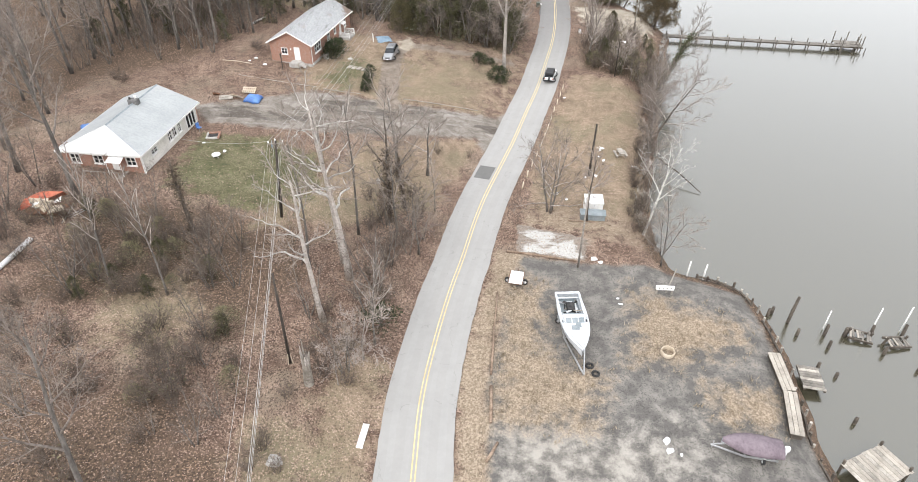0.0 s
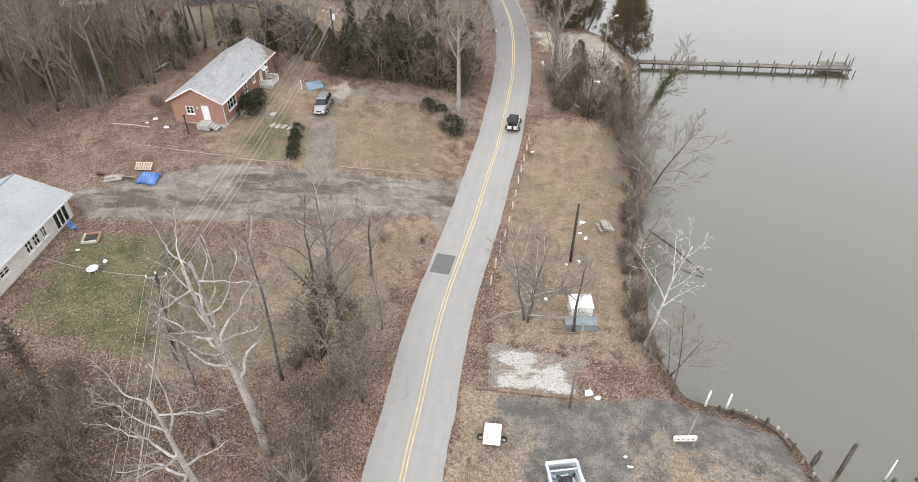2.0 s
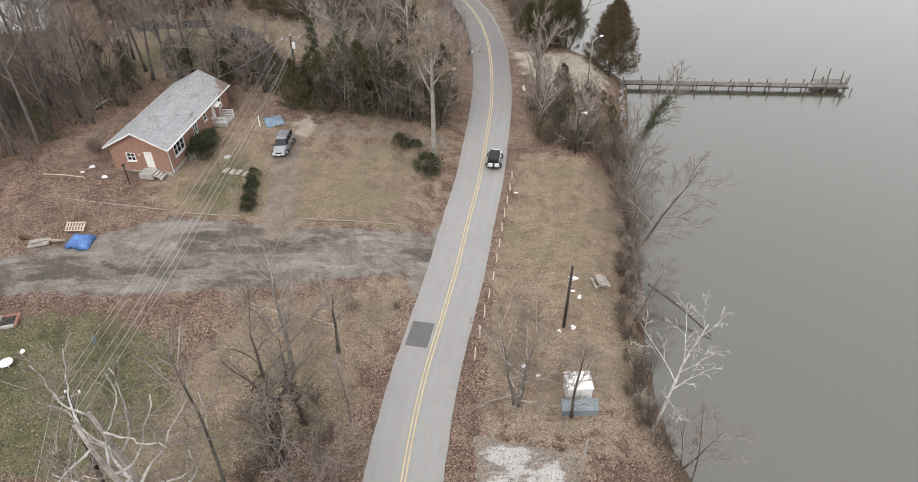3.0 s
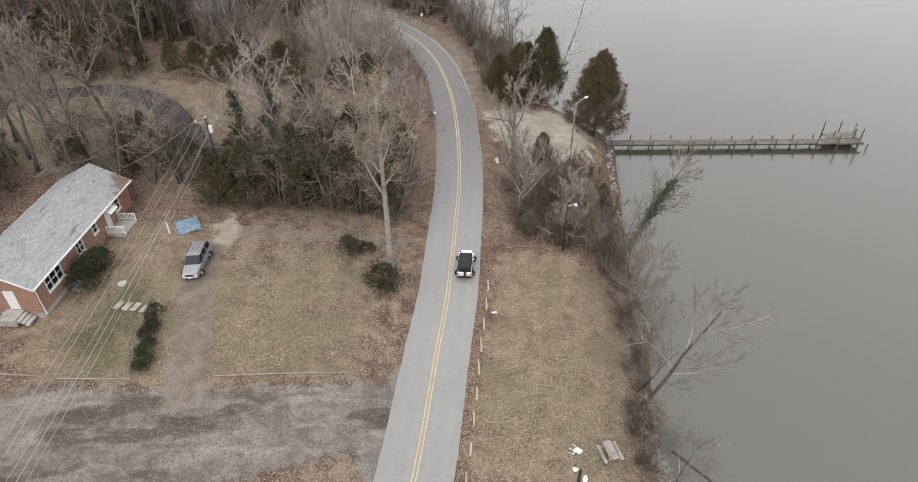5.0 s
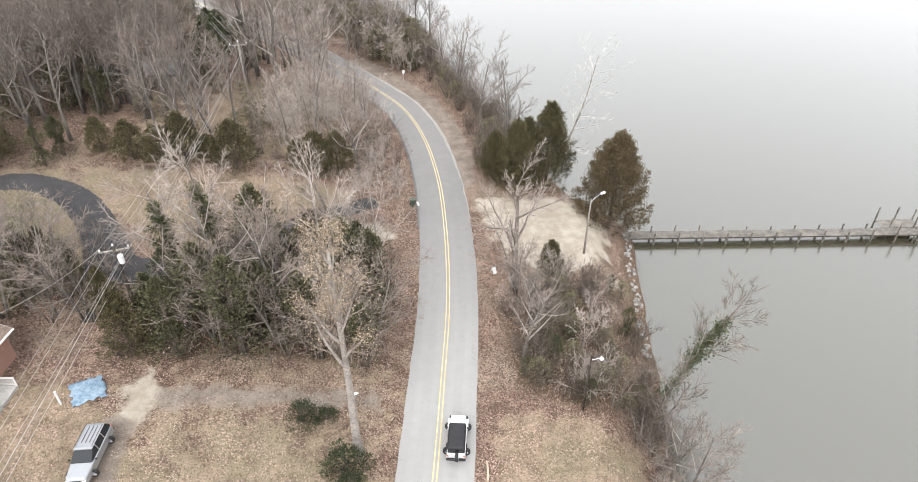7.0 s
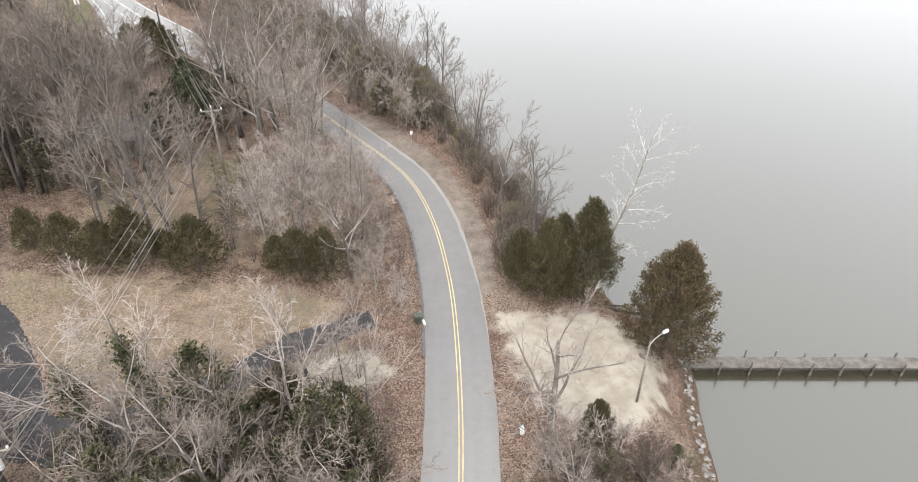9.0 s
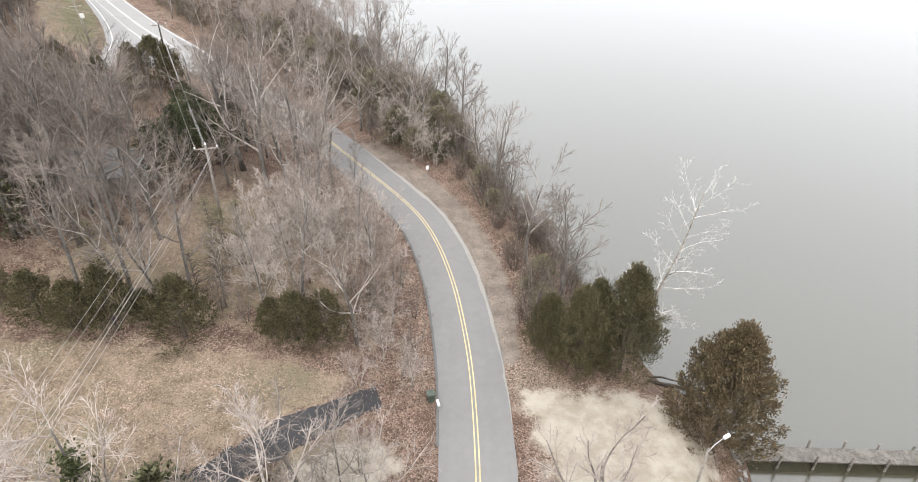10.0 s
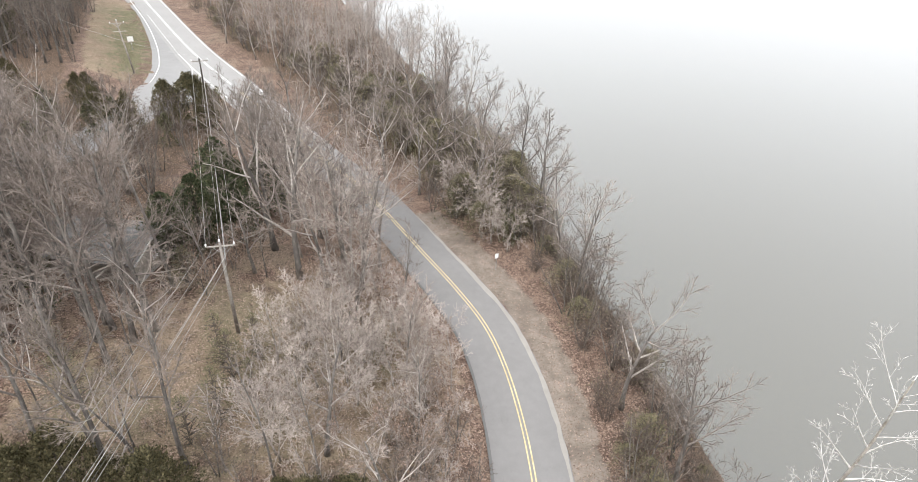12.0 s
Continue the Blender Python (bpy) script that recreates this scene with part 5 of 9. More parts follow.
def cabin_boat(m):
    """A stripped white cabin cruiser on a trailer."""
    L, B, D, Z = 8.4, 2.75, 1.25, 0.62
    t = thing("cabin_boat", "stripped white cabin cruiser on a trailer, engine bay open", "boat", m)
    rings = hull_rings(L, B, D)
    hull = MB().loft([[(x, y, z + Z) for x, y, z in r] for r in rings], caps=False, closed=False)
    hull.f.append(tuple(range(7)))
    part("hull", hull, WHITEV, t, "white painted hull")
    gun = []
    for sx in (0, 6):
        part("gunwale", MB().tube([(r[sx][0] * 0.97, r[sx][1], r[sx][2] + Z) for r in rings], 0.09, 6), WHITEV, t)
    part("transom_top", MB().box((0, 0.12, D + Z), (B * 0.86, 0.32, 0.12), bev=0.03), WHITEV, t)
    # fore deck: from the cabin to the bow
    fd = []
    for r in rings[7:]:
        b = abs(r[0][0]) * 0.96
        fd.append([(-b, r[0][1], r[0][2] + Z - 0.02), (-b * 0.5, r[0][1], r[0][2] + Z + 0.08), (b * 0.5, r[0][1], r[0][2] + Z + 0.08), (b, r[0][1], r[0][2] + Z - 0.02)])
    part("fore_deck", MB().loft(fd, caps=False, closed=False), WHITEV, t, "white fore deck with a hatch")
    part("deck_hatch", MB().box((0.1, 5.4, D * 1.12 + Z + 0.12), (0.75, 0.6, 0.07), bev=0.02), GREYM, t)
    part("cockpit_sole", MB().box((0, 2.0, Z + 0.50), (B * 0.80, 3.7, 0.06)), GREYM, t, "grey stained cockpit floor")
    for sx in (-1, 1):
        part("side_deck", MB().box((sx * B * 0.43, 2.1, D + Z + 0.02), (0.24, 3.9, 0.07), bev=0.02), WHITEV, t)
    cab = part("cabin_trunk", MB().hull([(sx * a, y, z) for sx in (-1, 1) for a, y, z in ((1.14, 3.55, D + Z), (1.08, 3.6, D + Z + 0.30), (1.12, 4.3, D + Z), (1.0, 4.25, D + Z + 0.34), (0.86, 5.05, D * 1.08 + Z), (0.8, 4.9, D * 1.08 + Z + 0.08))]), WHITEV, t, "low white cabin trunk")
    for k in range(3):
        x = -0.62 + 0.62 * k
        part("windscreen_pane", MB().hull([(x - 0.27, 4.18, D + Z + 0.36), (x + 0.27, 4.18, D + Z + 0.36), (x - 0.25, 4.72, D + Z + 0.20), (x + 0.25, 4.72, D + Z + 0.20), (x - 0.27, 4.18, D + Z + 0.40), (x + 0.27, 4.18, D + Z + 0.40), (x - 0.25, 4.72, D + Z + 0.25), (x + 0.25, 4.72, D + Z + 0.25)]), GREYM, cab, "grey windscreen pane")
    rr = random.Random(4)
    part("engine_block", MB().box((-0.1, 1.7, Z + 0.75), (0.8, 1.1, 0.45), bev=0.06), DARKM, t)
    for x, y in ((-0.55, 2.75), (0.5, 2.7)):
        n = 14
        ring = MB()
        ring.loft([[((0.30 + 0.10 * math.cos(q)) * math.cos(a) + x, (0.30 + 0.10 * math.cos(q)) * math.sin(a) + y, Z + 0.66 + 0.10 * math.sin(q)) for q in (0, 1.26, 2.51, 3.77, 5.03)] for a in [2 * math.pi * k / n for k in range(n + 1)]], caps=False)
        part("old_tyre", ring, RUBBER, t, "black tyre lying in the cockpit")
    part("deck_beam", MB().box((0, 0.75, D + Z - 0.12), (B * 0.84, 0.12, 0.08)), WHITEV, t)
    part("wheelhouse_dash", MB().box((0, 3.45, D + Z + 0.05), (B * 0.78, 0.35, 0.25), bev=0.04), GREYM, t)
    part("cabin_hatch", MB().box((-0.25, 5.0, D * 1.1 + Z + 0.10), (0.5, 0.7, 0.05), bev=0.02), GREYM, t)
    for k in range(16):
        part("junk_plank", MB().box((0, 0, 0), (rr.uniform(0.08, 0.25), rr.uniform(0.5, 1.3), 0.05), pose(rr.uniform(-0.8, 0.8), rr.uniform(0.6, 3.2), Z + rr.uniform(0.6, 0.95), rr.uniform(-12, 12), rr.uniform(-12, 12), rr.uniform(-80, 80))), (DARKM, WOODG, STEEL, WHITEV)[k % 4], t)
    part("bow_rail", MB().tube([(-0.75, 6.2, D * 1.2 + Z + 0.05), (-0.5, 7.2, D * 1.25 + Z + 0.1), (0, 8.2, D * 1.28 + Z + 0.1), (0.5, 7.2, D * 1.25 + Z + 0.1), (0.75, 6.2, D * 1.2 + Z + 0.05)], 0.02, 5), STEEL, t)
    for y in (2.3, 3.1):
        part("fender_roller", MB().tube([(-B * 0.53, y, Z + 0.2), (-B * 0.53, y, Z + 0.75)], 0.10, 8), PORCEL, t)
    boat_trailer(t, L, B, Z)
    return t


def covered_boat(m):
    L, B, D, Z = 4.7, 1.9, 0.7, 0.55
    t = thing("covered_boat", "small boat under a mauve canvas cover on a trailer", "boat", m)
    rings = hull_rings(L, B, D)
    hull = MB().loft([[(x, y, z + Z) for x, y, z in r] for r in rings], caps=False, closed=False)
    hull.f.append(tuple(range(7)))
    part("hull", hull, WHITEV, t)
    cov = []
    for i, r in enumerate(rings):
        u = i / (len(rings) - 1)
        b, y, z = abs(r[0][0]) + 0.05, r[0][1], r[0][2] + Z
        h = 0.42 * math.sin(math.pi * min(1, 0.25 + 0.75 * u)) ** 0.8 + 0.03 * math.sin(i * 2.1)
        cov.append([(-b, y, z - 0.32), (-b, y, z + 0.02), (-b * 0.55, y, z + h * 0.72), (0, y, z + h), (b * 0.55, y, z + h * 0.72), (b, y, z + 0.02), (b, y, z - 0.32)])
    cv = MB().loft(cov, caps=False, closed=False)
    cv.f.append(tuple(range(7)))
    part("canvas_cover", cv, MAUVET, t, "mauve-grey canvas cover drawn tight", smooth=True)
    part("outboard_motor", MB().box((0, -0.30, Z + 0.72), (0.36, 0.42, 0.5), bev=0.08).box((0, -0.32, Z + 0.25), (0.14, 0.2, 0.7), bev=0.04), PORCEL, t, "white outboard motor")
    boat_trailer(t, L, B, Z)
    return t


cabin_boat(pose(11.05, 49.3, gz(11.2, 46) + 0.03, 0, 0, 182))
covered_boat(pose(26.0, 31.1, gz(24, 32) + 0.03, 0, 0, 79))

cart = thing("utility_cart", "white-decked two-wheeled utility trailer standing on grass", "trailer", pose(6.2, 52.9, gz(6.2, 52.9), 0, 0, -12))
for k in range(4):
    part("deck_board", MB().box((-0.55 + 0.366 * k, 0, 0.72), (0.34, 2.1, 0.06), bev=0.01), WHITEP, cart)
for sx in (-1, 1):
    wheel(cart, pose(sx * 0.92, -0.1, 0.34), 0.34, 0.22)
    part("side_rail", MB().box((sx * 0.76, 0, 0.80), (0.06, 2.15, 0.1)), RUST, cart)
part("axle", MB().tube([(-0.9, -0.1, 0.34), (0.9, -0.1, 0.34)], 0.04, 6), RUST, cart)
part("frame", MB().box((0, 0, 0.60), (1.2, 2.0, 0.10)).tube([(0, 1.0, 0.58), (0, 2.0, 0.35)], 0.04, 5), RUST, cart)
part("prop", MB().tube([(0, 1.9, 0.0), (0, 1.9, 0.4)], 0.04, 5), RUST, cart)


# ---- poles and wires ----
def pole(name, label, x, y, h, r, material, lean=(0.0, 0.0), arm=None, insul=True, category="utility pole"):
    t = thing(name, label, category, pose(x, y, gz(x, y)))
    part("pole", MB().tube([(0, 0, -0.3), (lean[0] * h * 0.5, lean[1] * h * 0.5, h * 0.5), (lean[0] * h, lean[1] * h, h)], [r * 1.2, r, r * 0.75], 9), material, t, smooth=True)
    tips = []
    if arm:
        w, az, z = arm
        c, s = math.cos(radians(az)), math.sin(radians(az))
        o = Vector((lean[0] * z, lean[1] * z, z))
        part("cross_arm", MB().box((0, 0, 0), (w, 0.10, 0.12), pose(o.x, o.y, o.z, 0, 0, az), bev=0.01), WOODG, t, "weathered wooden cross-arm")
        for k in (-0.46, 0.0, 0.46):
            p = o + Vector((c, s, 0)) * w * k + Vector((0, 0, 0.10 if k else h - z + 0.05))
            if insul:
                part("insulator", MB().tube([p, p + Vector((0, 0, 0.10)), p + Vector((0, 0, 0.22))], [0.05, 0.09, 0.05], 8), PORCEL, t, "white porcelain insulator")
            tips.append(Vector((x, y, gz(x, y))) + p + Vector((0, 0, 0.2)))
        for k in (-0.28, 0.28):
            part("arm_brace", MB().tube([o + Vector((c, s, 0)) * w * k, o + Vector((0, 0, -0.7))], 0.02, 4), STEEL, t)
    return t, tips


P1, W1 = pole("utility_pole", "dark creosoted utility pole carrying wires", -20.4, 60.6, 9.6, 0.16, POLEW, (0.09, 0.03), (1.6, 8, 9.3))
P2, W2 = pole("utility_pole", "dark utility pole with cross-arm and transformer", -10.5, 120.3, 9.0, 0.16, POLEW, (0, 0), (2.4, 8, 8.6))
P3, W3 = pole("utility_pole", "grey utility pole with a white-tipped cross-arm", -3.7, 165.9, 9.6, 0.15, POLEG, (0, 0), (2.4, 8, 9.2))
P0, W0 = pole("utility_pole", "dark creosoted utility pole carrying wires", -9.5, -1.0, 10.5, 0.16, POLEW, (0, 0), (1.6, 8, 10.2))
P4, W4 = pole("utility_pole", "dark utility pole with cross-arm in the wood", -19.5, 214.5, 10.5, 0.15, POLEW, (0, 0), (2.4, 20, 10.1))
part("transformer", MB().tube([(0.32, -0.1, 7.3), (0.32, -0.1, 7.4), (0.32, -0.1, 8.1), (0.32, -0.1, 8.2)], [0.18, 0.24, 0.24, 0.16], 12), PORCEL, P2, "pale grey can transformer")
pole("dark_pole", "short leaning black wooden pole on the lawn", 17.7, 75.2, 7.6, 0.15, POLEW, (0.02, 0.02))
pole("grey_pole", "thin grey wooden pole at the yard edge", 13.3, 55.6, 10, 0.10, POLEG, (0.005, 0.0))
pl, _ = pole("yard_light_pole", "dark pole with a small yard light in the thicket", 27.2, 106.8, 6.6, 0.08, POLEW)
part("yard_light", MB().tube([(0, 0, 6.1), (0.9, 0, 6.2)], 0.03, 5).tube([(0.9, 0, 6.25), (0.9, 0, 6.1), (0.9, 0, 5.95)], [0.10, 0.19, 0.12], 10), PORCEL, pl, "white yard light on an arm")
lp, _ = pole("street_lamp", "grey street lamp pole with a white lamp head", 35.0, 127.9, 7.2, 0.10, POLEG, category="street lamp")
part("lamp_arm", MB().tube([(0, 0, 6.7), (0.5, 0.2, 7.2), (1.3, 0.5, 7.45)], 0.035, 6), STEEL, lp)
part("lamp_head", MB().hull([(1.3 + a * 0.55 + 0.0, 0.5 + a * 0.2 + s * 0.13, 7.45 + z) for a in (0, 1) for s in (-1, 1) for z in (-0.06, 0.10)]), PORCEL, lp, "white lamp head")
fn, _ = pole("far_pole", "weathered leaning pole with two cross-arms beside the junction", -40.4, 239.5, 9.4, 0.14, POLEG, (-0.10, 0.0), (2.4, 20, 9.0))
part("cross_arm", MB().box((0, 0, 0), (2.2, 0.10, 0.12), pose(-0.76, 0, 7.6, 0, 0, 20), bev=0.01), WOODG, fn, "weathered wooden cross-arm")
sg = thing("road_sign", "small pale road sign on a post by the field", "sign", pose(-46.4, 254.6, gz(-46.4, 254.6), 0, 0, 15))
part("post", MB().box((0, 0, 1.2), (0.08, 0.06, 2.6)), STEEL, sg)
part("plate", MB().box((0, -0.05, 2.2), (1.1, 0.03, 1.0), bev=0.01), WHITEP, sg, "pale square sign plate")


def wire(a, b, sag, r, material, label):
    a, b = Vector(a), Vector(b)
    pts = [a.lerp(b, k / 18) + Vector((0, 0, -4 * sag * (k / 18) * (1 - k / 18))) for k in range(19)]
    solid("wire", MB().tube(pts, r, 4, caps=False), material, label, "wire", group="overhead wires", smooth=True)


for A, B in ((W0, W1), (W1, W2), (W2, W3), (W3, W4)):
    f = 0.6 if A is W0 else 0.65
    for k in range(3):
        wire(A[k], B[k], 0.9, 0.020 * f, WIRE, "thin pale overhead wire between poles")
    for dz, r, mt in ((1.7, 0.034, WIRE), (2.1, 0.02, DARKWIRE), (2.5, 0.022, WIRE)):
        o = Vector((0.2, 0, -dz))
        wire(A[1] + o, B[1] + o, 1.1, r * f, mt, "thicker overhead cable below the wires")
wire(W2[0], (-24.0, 118.6, 9.4), 0.8, 0.016, WIRE, "service drop wire to the brick house")
wire(W1[0], (-36.8, 72, 8.1), 0.6, 0.014, WIRE, "service drop wire to the metal-roofed house")
wire(W4[1], W4[1] + Vector((-30, 22, 0)), 0.8, 0.016, WIRE, "thin pale overhead wire")


# ---- piers and the shore ----
dockm = thing("pier", "long grey plank pier on posts over still water", "pier", pose(43.2, 135.0, 0, 0, 0, math.degrees(math.atan2(-6.8, 39.0))))
PL = 39.6
drng = random.Random(21)
dk = MB()
for k in range(int(PL / 0.19)):
    dk.box((0.1 + 0.19 * k, drng.uniform(-0.02, 0.02), -0.86 + drng.uniform(-0.008, 0.008)), (0.17, 1.55 + drng.uniform(-0.05, 0.05), 0.05))
tagged(part("deck_planking", dk, PIERW, dockm, "weathered grey deck planks"), kind="stuff")
for s in (-0.6, 0.6):
    part("stringer", MB().box((PL / 2, s, -1.02), (PL, 0.12, 0.24)), WOODD, dockm)
for k in range(13):
    x = 0.8 + 3.15 * k
    for s in (-0.80, 0.80):
        hgt = drng.uniform(-0.35, 0.05) if k < 11 else drng.uniform(0.4, 1.0)
        part("post", MB().tube([(x, s, -4.5), (x + drng.uniform(-.06, .06), s * 1.03, hgt)], 0.11, 8), PIERW, dockm)
    part("cap_beam", MB().box((x, 0, -1.16), (0.18, 1.9, 0.2)), WOODD, dockm)
pd = MB()
for k in range(25):
    pd.box((PL - 5.0 + 0.2 * k, 1.75, -0.80 + drng.uniform(-0.008, 0.008)), (0.18, 1.9, 0.05))
tagged(part("platform_planking", pd, PIERW, dockm, "wider plank landing at the pier's end"), kind="stuff")
for x, y in ((PL - 5.0, 2.75), (PL - 2.4, 2.8), (PL, 2.75), (PL + 0.25, 0.9)):
    part("post", MB().tube([(x, y, -4.5), (x + 0.05, y, drng.uniform(0.6, 1.3))], 0.11, 8), PIERW, dockm)
for x in (PL - 4.6, PL - 2.2, PL + 0.1):
    part("leaning_post", MB().tube([(x, -1.3, -4), (x + 0.3, -1.0, -0.9)], 0.09, 6), WOODD, dockm)
part("platform_beam", MB().box((PL - 2.5, 2.6, -0.96), (5.2, 0.12, 0.24)).box((PL - 2.5, 0.95, -0.96), (5.2, 0.12, 0.24)), WOODD, dockm)


def pile(x, y, top, r=0.15, lean=(0, 0), material=None, label="dark old timber post standing in water"):
    solid("mooring_post", MB().tube([(x, y, -4.2), (x + lean[0] * 0.5, y + lean[1] * 0.5, top * 0.5 - 1), (x + lean[0], y + lean[1], top)], [r, r, r * 0.85], 8), material or WOODD, label, "mooring post", group="old mooring posts", smooth=True)


for x, y, top, lean in ((34.5, 48.8, 1.5, (0.5, 0.4)), (34.8, 47.0, -0.9, (0, 0)), (37.6, 47.0, -0.4, (0.1, 0.1)), (37.3, 45.3, -0.9, (0, 0)), (39.6, 46.9, -0.7, (0, 0)), (42.3, 46.9, -0.5, (0.1, 0.2)), (42.4, 44.4, -0.8, (0, 0)),
                        (45.7, 47.0, -0.5, (0.1, 0.2)), (44.6, 42.2, -1.0, (0, 0)), (44.2, 40.6, -0.9, (0.2, 0.2)), (46.4, 38.0, -0.9, (0.3, 0.2)), (35.0, 42.6, -1.1, (0, 0)), (36.2, 41.4, -1.2, (0, 0)), (35.3, 36.0, -1.0, (0, 0)), (32.9, 49.9, -0.8, (0, 0)), (33.5, 50.3, -0.9, (0, 0))):
    pile(x, y, top, 0.17, lean)
for x, y in ((42.4, 47.2), (45.6, 47.4), (37.8, 47.8)):
    pile(x, y, 1.5 if x > 40 else 0.6, 0.07, (0.3, 0.3), WHITEP, "slim white marker pipe in the water")
for x, y, a, w in ((40.9, 46.5, -18, 2.1), (44.2, 45.6, 6, 2.2)):
    t = thing("pier_wreck", "tilted wreck of an old plank pier", "pier", pose(x, y, -1.35, 8, 6, a), group="pier wrecks")
    for k in range(9):
        if k in (2, 6):
            continue
        part("plank", MB().box((0, 0, 0), (w / 9 - 0.03, 1.2 + drng.uniform(-.3, .15), 0.06), pose(-w / 2 + w / 9 * (k + 0.5), drng.uniform(-.2, .2), 0.1, drng.uniform(-4, 4), drng.uniform(-5, 5), drng.uniform(-6, 6))), PIERW if k % 3 else BOARDW, t)
    part("beam", MB().box((0, -0.6, -0.05), (w + 0.3, 0.16, 0.22)).box((0, 0.6, -0.05), (w + 0.3, 0.16, 0.22)), WOODD, t)
    part("fender_pile", MB().tube([(-w / 2, 0.2, -2.4), (-w / 2, 0.2, 0.5)], 0.13, 7).tube([(w / 2, 0.3, -2.4), (w / 2, 0.35, 0.5)], 0.13, 7), WOODD, t)
t = thing("floating_platform", "grey plank platform sitting low against the bulkhead", "platform", pose(33.2, 40.6, -1.1, 0, 3, -10))
for k in range(8):
    part("plank", MB().box((0, -1.3 + 0.37 * k, 0.12), (2.0 + drng.uniform(-.1, .1), 0.34, 0.06), bev=0.01), PIERW if k % 3 else WOODG, t)
part("beam", MB().box((-0.9, 0, 0), (0.16, 3.0, 0.2)).box((0.9, 0, 0), (0.16, 3.0, 0.2)), WOODD, t)
t = thing("landing_stage", "broad grey plank landing stage beside the bulkhead", "platform", pose(34.2, 30.8, -0.85, 0, 0, 24))
for k in range(12):
    part("plank", MB().box((-2.2 + 0.40 * k, 0, 0.12), (0.38, 3.0 + drng.uniform(-.1, .1), 0.06), bev=0.01), BOARDW if k % 3 else WOODG, t)
part("beam", MB().box((0, -1.2, 0), (4.8, 0.16, 0.2)).box((0, 1.2, 0), (4.8, 0.16, 0.2)), WOODD, t)
for x, y in ((-2.2, -1.3), (2.2, -1.3), (2.2, 1.4), (-2.2, 1.4)):
    part("post", MB().tube([(x, y, -3.5), (x, y, 0.6)], 0.12, 7), WOODD, t)
solid("white_skiff", MB().loft([[(x + 37.6, y * 1.0 + 25.5, z - 1.75) for x, y, z in r] for r in hull_rings(4.2, 1.7, 0.65)], caps=False, closed=False), WHITEV, "small white open boat moored by the landing", "boat")

# bulkhead of timbers and rubble along the yard
bk = thing("bulkhead", "rotting timber bulkhead along the yard's water edge", "bulkhead", kind="structure")
BL = smooth_line([(30.6, 22), (30.0, 28), (29.9, 33), (30.5, 36), (31.1, 40.7), (31.5, 45.2), (31.3, 49.5), (30.6, 52.6), (28.6, 54.4), (25.6, 55.6)], 6)
for i in range(0, len(BL) - 1, 2):
    x, y = BL[i]
    part("bulkhead_pile", MB().tube([(x + 0.15, y, -3), (x + 0.15 + drng.uniform(-.08, .08), y + drng.uniform(-.08, .08), drng.uniform(-0.7, 0.15))], drng.uniform(0.09, 0.15), 7), WOODD if drng.random() < 0.6 else WOODG, bk)
for i in range(0, len(BL) - 2, 2):
    a, b = BL[i], BL[i + 2]
    for z in (-1.5, -1.15, -0.8):
        if drng.random() < 0.85:
            part("waler", MB().tube([(a[0], a[1], z), (b[0], b[1], z + drng.uniform(-.1, .1))], 0.12, 5), WOODD, bk)
for x, y in ((25.9, 56.0), (27.6, 55.5)):
    pile(x, y, 0.7, 0.10, (0.1, 0), WHITEP, "short white-painted mooring post")

t = thing("boardwalk", "pale plank boardwalk along the yard's water edge", "boardwalk")
for (xa, ya), (xb, yb), z in (((30.1, 42.6), (29.7, 38.0), -0.02), ((29.7, 37.9), (28.4, 33.2), 0.0)):
    d = Vector((xb - xa, yb - ya, 0))
    ang = math.degrees(math.atan2(d.y, d.x))
    for k in range(3):
        o = Vector((-d.y, d.x, 0)).normalized() * (-0.40 + 0.40 * k)
        part("plank", MB().box((0, 0, 0), (d.length, 0.37, 0.07), pose((xa + xb) / 2 + o.x, (ya + yb) / 2 + o.y, z + 0.32, 0, 0, ang), bev=0.01), BOARDW, t)
    part("bearer", MB().box((0, 0, 0), (d.length, 0.9, 0.5), pose((xa + xb) / 2, (ya + yb) / 2, z + 0.02, 0, 0, ang)), WOODD, t)

# rip-rap along the clearing
rr = thing("rip_rap", "pale broken stones lining the shore by the pier", "stones", kind="structure")
rrng = random.Random(8)
for k in range(90):
    y = rrng.uniform(114, 135)
    x = float(np.interp(y, [p[1] for p in SHORE[19:25]], [p[0] for p in SHORE[19:25]])) + rrng.uniform(-0.2, 0.75)
    s = rrng.uniform(0.12, 0.34)
    z = gz(x, y)
    part("stone", MB().hull([Vector((rrng.gauss(0, 1), rrng.gauss(0, 1), rrng.gauss(0, 0.7))).normalized() * s + Vector((x, y, z + 0.05)) for _ in range(11)]), STONE, rr)


